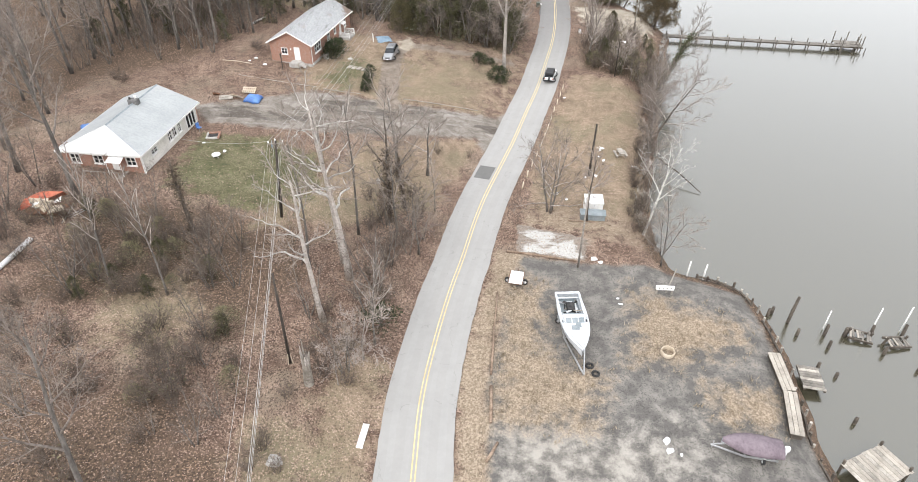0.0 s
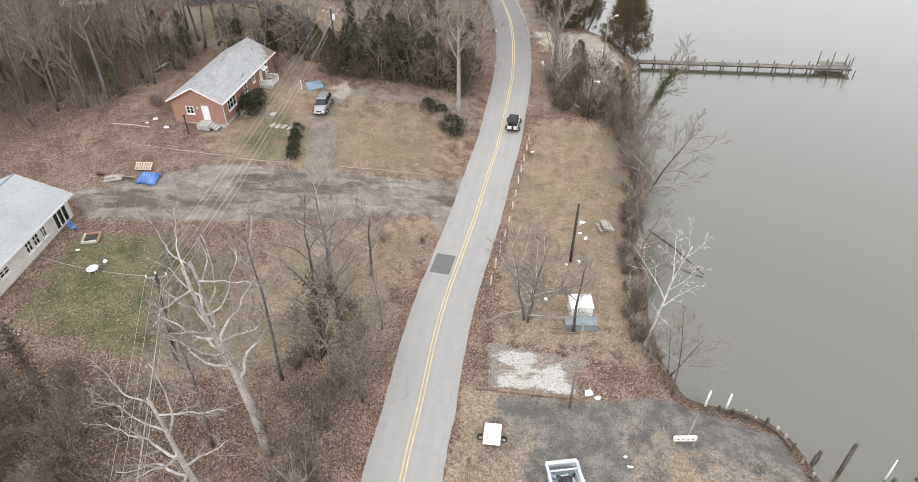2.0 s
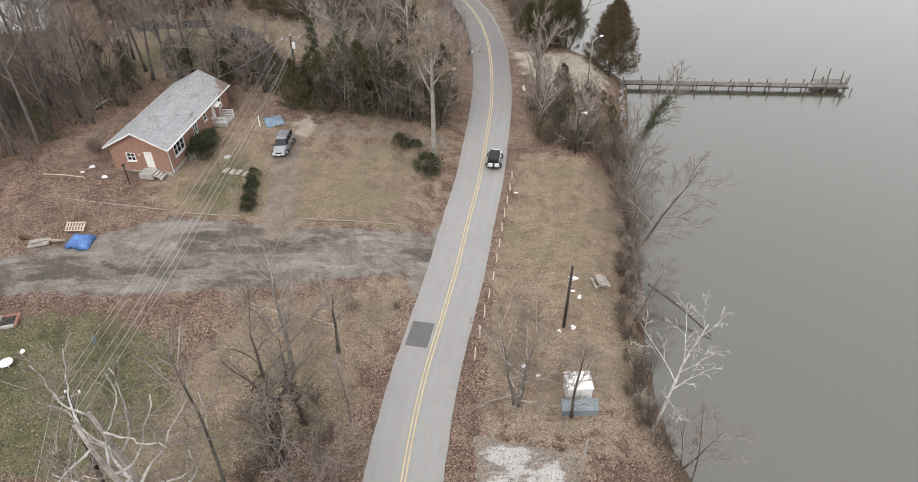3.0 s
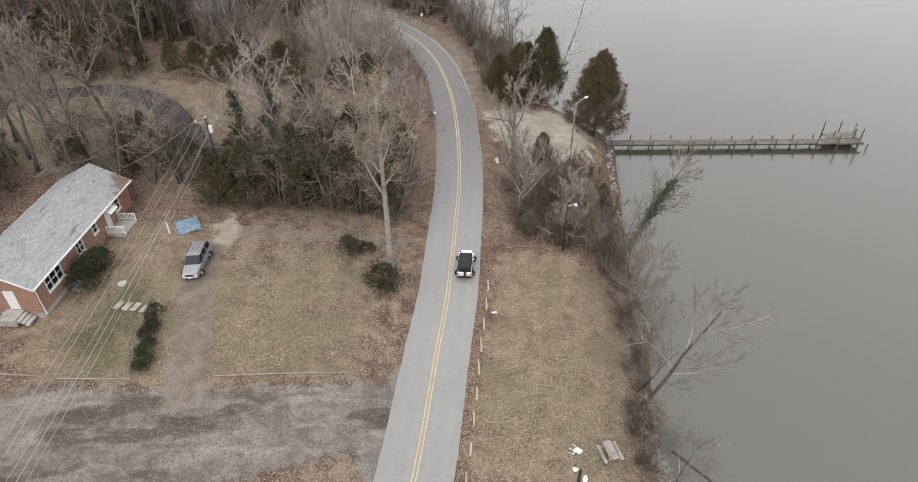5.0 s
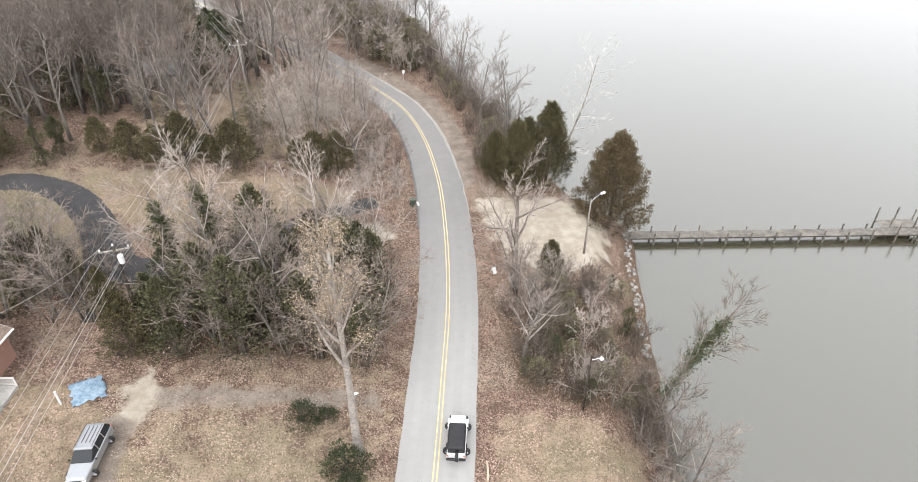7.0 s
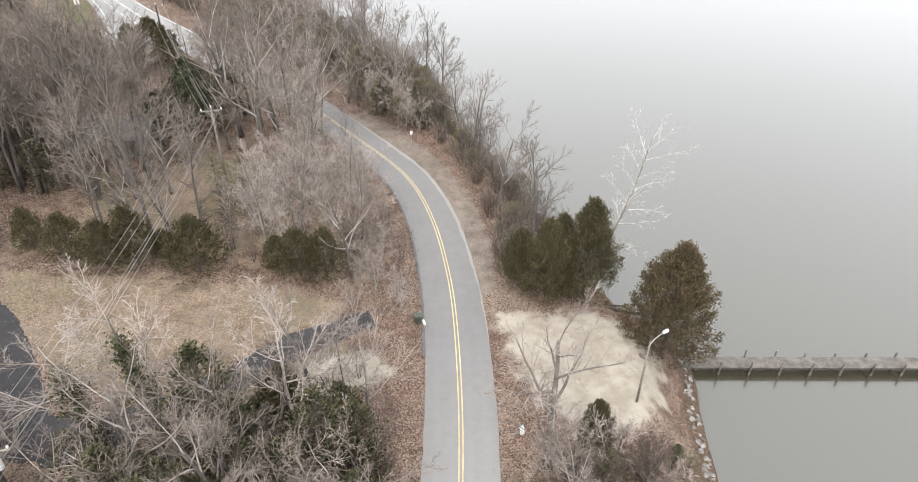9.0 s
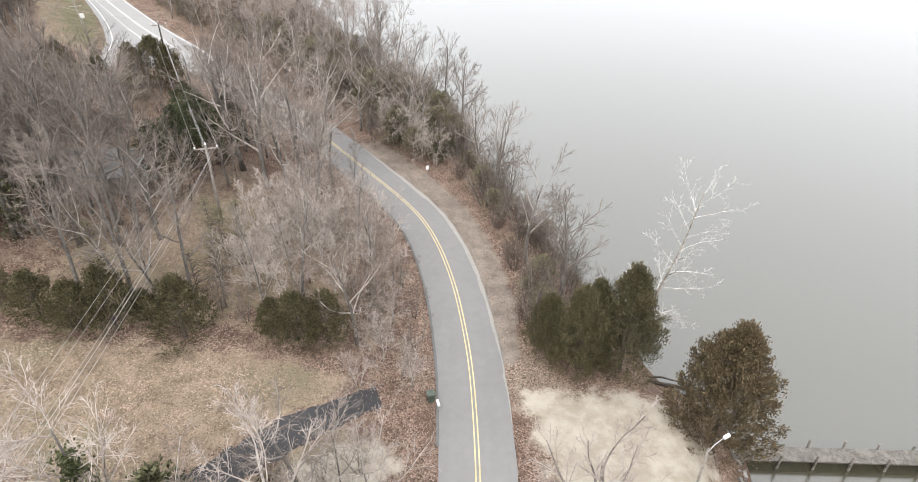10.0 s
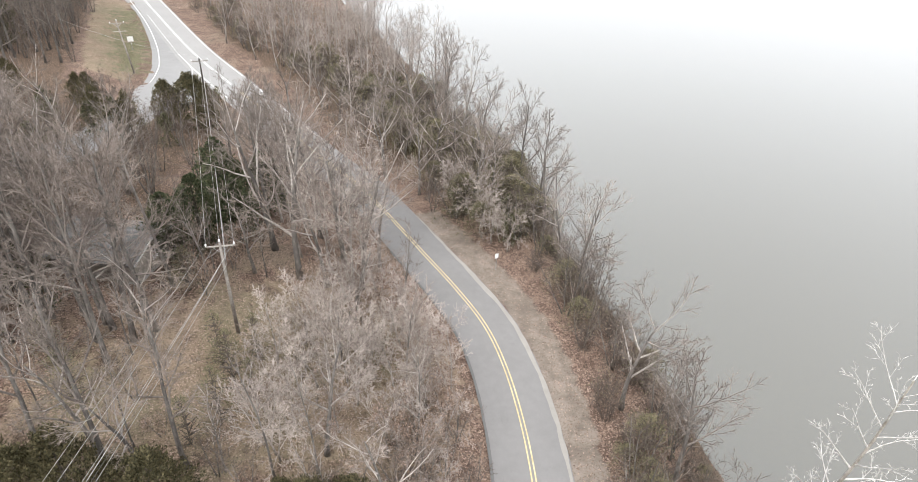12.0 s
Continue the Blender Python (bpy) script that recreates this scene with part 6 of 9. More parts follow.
# ---- trees ----
def grow(rng, p, d, length, r0, level, spec, out):
    """One branch and, by spec, its side branches: spec[level] = (segments, wander, lift, children, angle, ratio, start)."""
    seg, wander, lift, kids, angle, ratio, start = spec[level]
    pts, rad = [p.copy()], [r0]
    last = level == len(spec) - 1
    for i in range(seg):
        d = (d + Vector((rng.uniform(-1, 1), rng.uniform(-1, 1), rng.uniform(-1, 1))) * wander + Vector((0, 0, lift))).normalized()
        p = p + d * (length / seg)
        pts.append(p.copy())
        rad.append(r0 * (1 - (0.72 if level == 0 else 0.8) * (i + 1) / seg))
    out.append((level, pts, rad))
    if last:
        return
    az = rng.uniform(0, 6.28)
    for k in range(kids):
        u = start + (1 - start) * (k + rng.uniform(0.1, 0.9)) / kids
        f = min(u * seg, seg - 0.001)
        i = int(f)
        q = pts[i].lerp(pts[i + 1], f - i)
        rr = rad[i] + (rad[i + 1] - rad[i]) * (f - i)
        dd = (pts[i + 1] - pts[i]).normalized()
        az += 2.4 + rng.uniform(-0.5, 0.5)
        side = dd.orthogonal().normalized()
        side = Matrix.Rotation(az, 3, dd) @ side
        a = radians(angle * rng.uniform(0.7, 1.3)) * (1.15 - 0.5 * u)
        nd = (dd * math.cos(a) + side * math.sin(a)).normalized()
        ln = length * ratio * rng.uniform(0.65, 1.15) * (1.15 - 0.55 * u)
        grow(rng, q, nd, ln, min(rr * 0.62, r0 * 0.5), level + 1, spec, out)


def leaf_quads(mb, rng, centres, size, spread, flat=0.0):
    """Small bent leaves about some places."""
    for c in centres:
        c = Vector(c) + Vector((rng.gauss(0, spread), rng.gauss(0, spread), rng.gauss(0, spread)))
        n = Vector((rng.uniform(-1, 1), rng.uniform(-1, 1), rng.uniform(-1, 1) + flat))
        n = n.normalized() if n.length > 0.01 else Vector((0, 0, 1))
        a = n.orthogonal().normalized()
        a = Matrix.Rotation(rng.uniform(0, 6.28), 3, n) @ a
        b = n.cross(a)
        s = size * rng.uniform(0.6, 1.4)
        mb.add([c - a * s, c - b * s * 0.5 + n * s * 0.15, c + a * s, c + b * s * 0.5 + n * s * 0.15], [(0, 1, 2, 3)])


SIDES = [7, 5, 3, 3, 3]


def twig_blade(mb, rng, pts, rad):
    """A thin pointed twig: a tapering sliver through its points."""
    o = len(mb.v)
    d = (pts[-1] - pts[0]).normalized()
    a = Matrix.Rotation(rng.uniform(0, 3.14), 3, d) @ d.orthogonal().normalized()
    for p, r in zip(pts[:-1], rad[:-1]):
        for q in (p - a * r, p + a * r):
            mb.v.append((q.x, q.y, q.z))
    e = pts[-1]
    mb.v.append((e.x, e.y, e.z))
    k = len(pts)
    for i in range(k - 2):
        mb.f.append((o + 2 * i, o + 2 * i + 1, o + 2 * i + 3, o + 2 * i + 2))
    mb.f.append((o + 2 * (k - 2), o + 2 * (k - 2) + 1, o + 2 * (k - 1)))


def bare_tree(name, label, seed, h, r, spec, bark=None, limb=None, twig=None, lean=(0, 0), leaves=0, leafmat=None, ivymat=None, ivy=0, ivy_to=0.6, stems=1, group="", minr=0.011, leafsize=0.11):
    rng = random.Random(seed)
    out = []
    for k in range(stems):
        a = 6.28 * k / stems + rng.uniform(-0.4, 0.4)
        spread = 0.0 if stems == 1 else rng.uniform(0.12, 0.32)
        d = Vector((lean[0] + spread * math.cos(a), lean[1] + spread * math.sin(a), 1)).normalized()
        base = Vector((0.25 * math.cos(a), 0.25 * math.sin(a), -0.15)) if stems > 1 else Vector((0, 0, -0.15))
        grow(rng, base, d, h * rng.uniform(0.85, 1.0) if stems > 1 else h, r, 0, spec, out)
    t = thing(name, label, "tree", group=group)
    floor = (0.05, 0.034, 0.021, 0.0, 0.0) if h > 10 and limb is not WHITEBARK else (0.0, 0.0, 0.0, 0.0, 0.0)
    mb = [MB(), MB(), MB()]
    ends = []
    for level, pts, rad in out:
        k = min(level, 2)
        rad = [max(q, minr, floor[min(level, 4)]) for q in rad]
        if level == 0:
            rad[0] *= 1.35
        if level >= 1 and level >= len(spec) - 2:
            twig_blade(mb[k], rng, pts, [q * (1.5 if level == len(spec) - 1 else 1.15) for q in rad])
        else:
            mb[k].tube(pts, rad, 4 if stems > 1 and level == 0 else SIDES[level], caps=level < 1)
        if level >= 2:
            ends.extend(pts[1:])
    stem = part("trunk", mb[0], bark or BARK, t, smooth=True)
    if stems > 1:
        tagged(stem, "many thin stems from one root", kind="stuff")
    tagged(part("bough_work", mb[1], limb or LIMB, t, smooth=True), kind="stuff")
    if mb[2].v:
        part("crown", mb[2], twig or TWIG, t)
    if leaves and ends:
        lm = MB()
        leaf_quads(lm, rng, [rng.choice(ends) for _ in range(leaves)], leafsize, 0.25)
        part("leaves", lm, leafmat or PALELEAF, t, "papery tan leaves still hanging")
    if ivy:
        im = MB()
        trunkpts = [(p, q) for level, pts, rad in out if level == 0 for p, q in zip(pts, rad)]
        cs = []
        for _ in range(ivy):
            i = rng.randrange(len(trunkpts) - 1)
            if trunkpts[i][0].z > h * ivy_to or trunkpts[i + 1][0].z < trunkpts[i][0].z:
                continue
            p = trunkpts[i][0].lerp(trunkpts[i + 1][0], rng.random())
            a = rng.uniform(0, 6.28)
            rr = trunkpts[i][1] + abs(rng.gauss(0.12, 0.34))
            cs.append((p.x + rr * math.cos(a), p.y + rr * math.sin(a), p.z))
        low = [(p, q) for level, pts, rad in out if level == 1 for p, q in list(zip(pts, rad))[:3] if p.z < h * ivy_to]
        for _ in range(ivy // 3 if low else 0):
            p, q = rng.choice(low)
            cs.append((p.x + rng.gauss(0, 0.3), p.y + rng.gauss(0, 0.3), p.z + rng.gauss(0, 0.25)))
        leaf_quads(im, rng, cs, 0.12, 0.09)
        part("ivy", im, ivymat or IVY, t, "dry brown vines round the trunk" if ivymat else "green ivy climbing the trunk")
    return t


#        segments wander lift kids angle ratio start
TALL = [(8, 0.06, 0.02, 10, 48, 0.42, 0.38), (5, 0.14, 0.05, 8, 42, 0.48, 0.2), (3, 0.18, 0.03, 7, 40, 0.52, 0.15), (2, 0.2, 0.02, 5, 42, 0.62, 0.1), (1, 0.2, 0, 0, 0, 0, 0)]
FORK = [(7, 0.09, 0.0, 8, 55, 0.62, 0.30), (6, 0.16, 0.06, 8, 45, 0.46, 0.2), (3, 0.2, 0.04, 7, 42, 0.5, 0.15), (2, 0.2, 0.0, 5, 42, 0.62, 0.1), (1, 0.2, 0, 0, 0, 0, 0)]
SLIM = [(8, 0.05, 0.02, 12, 42, 0.27, 0.40), (4, 0.14, 0.06, 7, 42, 0.48, 0.2), (2, 0.18, 0.03, 8, 42, 0.6, 0.1), (1, 0.2, 0, 0, 0, 0, 0)]
FAR = [(7, 0.06, 0.02, 10, 46, 0.42, 0.30), (4, 0.14, 0.06, 8, 44, 0.50, 0.15), (2, 0.18, 0.03, 6, 42, 0.6, 0.1), (1, 0.2, 0.02, 2, 42, 0.8, 0.1), (1, 0.2, 0, 0, 0, 0, 0)]
FARFORK = [(6, 0.09, 0.0, 8, 52, 0.60, 0.25), (5, 0.17, 0.07, 7, 44, 0.48, 0.2), (2, 0.18, 0.03, 5, 42, 0.55, 0.1), (1, 0.2, 0.02, 3, 42, 0.7, 0.1), (1, 0.2, 0, 0, 0, 0, 0)]
SAPLING = [(5, 0.14, 0.0, 7, 52, 0.62, 0.15), (4, 0.2, 0.05, 7, 45, 0.5, 0.15), (3, 0.22, 0.03, 6, 44, 0.55, 0.1), (2, 0.2, 0, 4, 40, 0.6, 0.1), (1, 0.2, 0, 0, 0, 0, 0)]
GNARL = [(8, 0.06, 0.02, 9, 70, 0.40, 0.40), (9, 0.42, 0.05, 7, 52, 0.42, 0.2), (3, 0.26, 0.02, 6, 44, 0.5, 0.1), (2, 0.2, 0, 4, 40, 0.6, 0.1), (1, 0.2, 0, 0, 0, 0, 0)]
BONY = [(8, 0.08, 0.02, 8, 52, 0.50, 0.25), (5, 0.2, 0.03, 4, 45, 0.46, 0.2), (3, 0.22, 0.03, 4, 42, 0.5, 0.2), (2, 0.2, 0.0, 3, 40, 0.6, 0.2), (1, 0.2, 0, 0, 0, 0, 0)]
SCRUB = [(5, 0.12, 0.02, 7, 45, 0.42, 0.2), (3, 0.18, 0.05, 6, 45, 0.5, 0.15), (2, 0.22, 0.02, 5, 45, 0.62, 0.1), (1, 0.25, 0, 0, 0, 0, 0)]
WHIP = [(4, 0.14, 0.0, 7, 38, 0.5, 0.12), (2, 0.2, 0.03, 8, 42, 0.58, 0.1), (1, 0.25, 0, 0, 0, 0, 0)]
SYCA = [(13, 0.04, 0.065, 22, 70, 0.35, 0.18), (6, 0.13, 0.0, 5, 42, 0.38, 0.25), (3, 0.18, 0.03, 5, 40, 0.5, 0.2), (2, 0.2, 0.0, 3, 40, 0.6, 0.2), (1, 0.2, 0, 0, 0, 0, 0)]
LIMBY = [(7, 0.08, 0.02, 8, 56, 0.58, 0.28), (7, 0.20, 0.04, 9, 46, 0.44, 0.2), (4, 0.24, 0.03, 7, 44, 0.5, 0.15), (2, 0.2, 0, 5, 42, 0.62, 0.1), (1, 0.2, 0, 0, 0, 0, 0)]
SPIRE = [(9, 0.03, 0.02, 13, 34, 0.27, 0.46), (5, 0.14, 0.05, 7, 42, 0.48, 0.2), (3, 0.18, 0.03, 6, 40, 0.52, 0.15), (2, 0.2, 0.02, 6, 42, 0.62, 0.1), (1, 0.2, 0, 0, 0, 0, 0)]
BROKEN = [(6, 0.05, 0.0, 6, 60, 0.25, 0.45), (4, 0.2, 0.0, 2, 50, 0.5, 0.4), (2, 0.2, 0, 0, 0, 0, 0)]


def tufted_evergreen(name, label, seed, h, r, tufts, shape, material, bark=None, size=0.42, lumps=26, category="tree", base=0.03, group="", slim=0.26, tall=1.0, girth=1.0):
    """An evergreen: a trunk with limbs, and a crown of many small sprays gathered in lumps."""
    rng = random.Random(seed)
    t = thing(name, label, category, group=group)
    mb = MB()
    mb.tube([(0, 0, -0.2), (rng.uniform(-.1, .1), rng.uniform(-.1, .1), h * 0.5), (0, 0, h * 0.93)], [0.045 * h ** 0.8 * girth, 0.03 * h ** 0.8 * girth, 0.02], 6)
    cl = []
    for _ in range(lumps):
        u = rng.random() ** 0.85
        z = h * (base + (0.97 - base) * u)
        a = rng.uniform(0, 6.28)
        rr = r * shape(u)
        off = rr * rng.uniform(0.45, 0.98)
        cl.append((Vector((off * math.cos(a), off * math.sin(a), z)), max(0.25, rr * rng.uniform(0.32, 0.6)), a))
        mb.tube([(0, 0, max(0.1, z - 0.35 * off)), (off * 0.5 * math.cos(a), off * 0.5 * math.sin(a), z - 0.1 * off), (off * math.cos(a), off * math.sin(a), z)], [0.05, 0.035, 0.015], 4, caps=False)
    part("trunk", mb, bark or DARKBARK, t)
    cm = MB()
    for _ in range(tufts):
        if rng.random() < 0.72:
            c, rad, a = rng.choice(cl)
            v = Vector((rng.gauss(0, 1), rng.gauss(0, 1), rng.gauss(0, 1))).normalized()
            p = c + Vector((v.x * rad, v.y * rad, v.z * rad * 1.15)) * rng.uniform(0.7, 1.08)
        else:
            u = rng.random() ** 0.8
            a = rng.uniform(0, 6.28)
            rr = r * shape(u) * rng.uniform(0.55, 0.98)
            p = Vector((rr * math.cos(a), rr * math.sin(a), h * (base + (0.98 - base) * u)))
        if p.z < 0.05:
            continue
        o = Vector((p.x, p.y, 0))
        o = o.normalized() if o.length > 0.05 else Vector((rng.uniform(-1, 1), rng.uniform(-1, 1), 0)).normalized()
        d = (o * rng.uniform(0.3, 1.0) + Vector((rng.uniform(-.5, .5), rng.uniform(-.5, .5), rng.uniform(0.0, 1.0) * tall))).normalized()
        s = size * rng.uniform(0.55, 1.25)
        w = d.cross(Vector((rng.uniform(-1, 1), rng.uniform(-1, 1), rng.uniform(-1, 1))))
        if w.length < 0.05:
            continue
        w = w.normalized()
        n = d.cross(w)
        cm.add([p, p + d * s * 0.5 + w * s * slim + n * s * 0.06, p + d * s, p + d * s * 0.5 - w * s * slim + n * s * 0.06, p + d * s * 0.55 + n * s * slim],
               [(0, 1, 4), (1, 2, 4), (2, 3, 4), (3, 0, 4)] if slim > 0.3 else [(0, 1, 2, 3)])
    part("crown", cm, material, t)
    return t


def plumed_cedar(name, label, seed, h, r, plumes, shape, material, group="", size=0.25, sprays=30, girth=0.24):
    """A red cedar: a trunk, limbs, and a ragged crown of many upswept plumes, each of small sprays."""
    rng = random.Random(seed)
    t = thing(name, label, "tree", group=group)
    mb, cm = MB(), MB()
    mb.tube([(0, 0, -0.2), (rng.uniform(-.1, .1), rng.uniform(-.1, .1), h * 0.5), (0, 0, h * 0.93)], [0.03 * h ** 0.8, 0.02 * h ** 0.8, 0.02], 6)
    ph = [rng.uniform(0, 6.28) for _ in range(4)]
    for k in range(plumes):
        u = (k + rng.random()) / plumes
        u = u ** 0.8
        a = rng.uniform(0, 6.28)
        lobe = 1 + 0.13 * math.sin(2 * a + ph[0] + 5 * u) + 0.12 * math.sin(5 * a + ph[1] - 7 * u) + 0.10 * math.sin(11 * u + 3 * a + ph[2])
        rr = r * shape(u) * lobe
        inner = rng.random() < 0.42
        off = rr * (rng.uniform(0.25, 0.65) if inner else rng.uniform(0.72, 1.0))
        base = Vector((off * math.cos(a), off * math.sin(a), h * (0.03 + 0.90 * u)))
        out = Vector((math.cos(a), math.sin(a), 0))
        d = (out * rng.uniform(0.35, 0.9) * (1.1 - 0.7 * u) + Vector((0, 0, rng.uniform(0.35, 1.0) + 0.5 * u)) + Vector((rng.uniform(-.3, .3), rng.uniform(-.3, .3), 0))).normalized()
        L = rng.uniform(0.65, 1.35) * (1.15 - 0.35 * u)
        if k % 9 == 0:
            mb.tube([(0, 0, max(0.1, base.z - 0.4 * off)), base], [0.045, 0.015], 4, caps=False)
        for _ in range(sprays):
            f = rng.random()
            w = 0.27 * L * (1 - f) ** 0.7 + 0.04
            p = base + d * (L * f) + Vector((rng.gauss(0, w), rng.gauss(0, w), rng.gauss(0, w * 0.7)))
            if p.z < 0.05:
                continue
            e = (d + Vector((rng.uniform(-.8, .8), rng.uniform(-.8, .8), rng.uniform(-.4, .6)))).normalized()
            s = size * rng.uniform(0.6, 1.3)
            q = e.cross(Vector((rng.uniform(-1, 1), rng.uniform(-1, 1), rng.uniform(-1, 1))))
            if q.length < 0.05:
                continue
            q = q.normalized() * s * girth
            cm.add([p, p + e * s * 0.45 + q, p + e * s, p + e * s * 0.45 - q], [(0, 1, 2, 3)])
    part("trunk", mb, DARKBARK, t)
    part("crown", cm, material, t)
    return t


def cone_shape(u):
    return max(0.04, min(1.0, 0.75 + 2.2 * u) * (1 - u ** 1.9) ** 0.85)


def egg_shape(u):
    return max(0.08, math.sin(math.pi * min(1, 0.28 + 0.72 * u)) ** 0.75)


def ragged_shape(u):
    return max(0.1, (0.62 + 0.38 * math.sin(9.5 * u + 1.0)) * (1 - u ** 2.4) ** 0.6)


def bush_shape(u):
    return max(0.15, (1 - u ** 2.2) ** 0.6)


def place(ob, x, y, scale=1.0, rot=None, sink=0.05, zscale=None, rng=random.Random(77)):
    """A copy of a kind at a spot on the ground; the first call of a kind moves the kind itself there."""
    a = rng.uniform(0, 360) if rot is None else rot
    m = Matrix.LocRotScale((x, y, gz(x, y) - sink), Euler((0, 0, radians(a))), (scale, scale, scale * (zscale or 1)))
    if not ob.get("placed"):
        ob["placed"] = 1
        ob.matrix_basis = m
        return ob
    c = copy_thing(ob, Matrix())
    c.matrix_basis = m
    return c


tall = [bare_tree("bare_tree", "tall leafless grey-barked hardwood tree with fine twigs", 11 + i, 17, 0.25, TALL, limb=MIDLIMB, group="woodland trees", lean=((-0.05, 0.06, 0.02, -0.03)[i], 0.03)) for i in range(4)]
fork = [bare_tree("forked_tree", "wide-crowned leafless tree with pale crooked limbs", 31 + i, 13, 0.27, FORK, group="woodland trees") for i in range(3)]
far = [bare_tree("wood_tree", "grey leafless tree in the thick of the wood", 41 + i, 15 - 2.5 * (i % 2), 0.2, (FAR, FARFORK)[i % 2], limb=MIDLIMB, group="woodland trees", minr=0.017) for i in range(4)]
# paler bark and twigs: the haze of distance is put into the colour
hazy_far = [bare_tree("wood_tree", "leafless wood tree with distance haze put into its pale colours", 61 + i, 15 - 2.5 * (i % 2), 0.19, (FAR, FARFORK)[i % 2], bark=LIMB, limb=PALETWIG, twig=PALETWIG, group="woodland trees", minr=0.017) for i in range(2)]
slim = [bare_tree("slender_tree", "slender leafless young woodland tree", 51 + i, 14, 0.13, SLIM, group="woodland trees") for i in range(4)]
scrub = [bare_tree("scrub_tree", "small many-stemmed leafless scrub tree", 71 + i, 6.5, 0.07, SCRUB, stems=3 + i % 2, limb=TWIG, twig=BRUSH, group="scrub") for i in range(4)]
whip = [bare_tree("brush", "tangled leafless brown brush", 91 + i, 2.6, 0.025, WHIP, bark=BRUSH, limb=BRUSH, twig=BRUSH, stems=9 + i, group="brush", minr=0.010, leaves=60, leafmat=SHRUB if i % 2 else DEADLEAF, leafsize=0.08) for i in range(4)]
for w in whip:
    w["category"] = "brush"
cedar = [plumed_cedar("cedar_tree", "dark olive-green eastern red cedar with dense crown", 111 + i, 10, (2.9, 2.5, 2.2)[i], (340, 290, 260)[i], (egg_shape, cone_shape, cone_shape)[i], CEDAR, group="cedars", size=0.28) for i in range(3)]
fine_cedar = [plumed_cedar("cedar_tree", "bronze-green eastern red cedar with feathery upswept sprays", 116 + i, 10, (2.9, 2.6, 2.5)[i], (680, 520, 520)[i], (egg_shape, cone_shape, egg_shape)[i], (BRONZE, CEDAR, CEDAR)[i], group="cedars", size=0.20, sprays=80, girth=0.17) for i in range(3)]
holly = [tufted_evergreen("holly_tree", "dark green evergreen understorey tree", 131 + i, 8, 2.3, 3300, ragged_shape, HOLLY, size=0.25, lumps=46, group="evergreens") for i in range(2)]
far_holly = [tufted_evergreen("holly_tree", "dark evergreen tree deep in the wood", 133 + i, 8, 2.4, 1300, ragged_shape, HOLLY, size=0.40, lumps=30, group="evergreens") for i in range(2)]
pine = [tufted_evergreen("pine_tree", "fresh green young pine among bare trees", 137 + i, 9, 2.7, 5200, egg_shape, PINE, size=0.34, lumps=44, group="evergreens") for i in range(2)]
bush = [tufted_evergreen("evergreen_bush", "low dark green evergreen bush", 141 + i, 1.7, 1.5, 1900, bush_shape, EVERGREEN, size=0.16, lumps=18, category="bush", group="bushes") for i in range(2)]

wrng = random.Random(5)


CLEAR = [FAN, [(-65, 140), (-52, 141), (-51, 157), (-65, 157)], [(-39, 232), (-47, 236), (-56, 262), (-66, 288), (-72, 303), (-67, 303), (-45, 261)], [(-12, 213), (-23, 216), (-25, 231), (-13, 229)], [(-38, 228), (-26, 228), (-26.5, 214), (-35, 214)]]


FARTREES = []


def scatter(poly, count, kinds, smin, smax, gap=2.2, road=5.0, keep=(), joined=False):
    """Puts trees at random places inside a polygon, off the road, the shore and kept clearings; joined: as part of the far wood."""
    xs, ys = [p[0] for p in poly], [p[1] for p in poly]
    done, tries = [], 0
    while len(done) < count and tries < count * 30:
        tries += 1
        x, y = wrng.uniform(min(xs), max(xs)), wrng.uniform(min(ys), max(ys))
        if poly_mask(np.array([x]), np.array([y]), poly, 0.01)[0] < 0.5:
            continue
        z, d, s = land(x, y)
        if abs(d[0]) < road + (0.8 if y > 215 else 0) or any(poly_mask(np.array([x]), np.array([y]), q, 0.01)[0] > 0.5 for q in CLEAR) or s[0] < 0.2 or any(math.hypot(x - a, y - b) < gap for a, b in done) or any(math.hypot(x - a, y - b) < c for a, b, c in keep):
            continue
        done.append((x, y))
        k = wrng.choice(kinds)
        f = wrng.uniform(smin, smax)
        tall_by = wrng.uniform(0.9, 1.12)
        if joined:
            FARTREES.append((k, Matrix.LocRotScale((x, y, gz(x, y) - 0.05), Euler((0, 0, wrng.uniform(0, 6.28))), (f, f, f * tall_by))))
        else:
            place(k, x, y, f, zscale=tall_by)


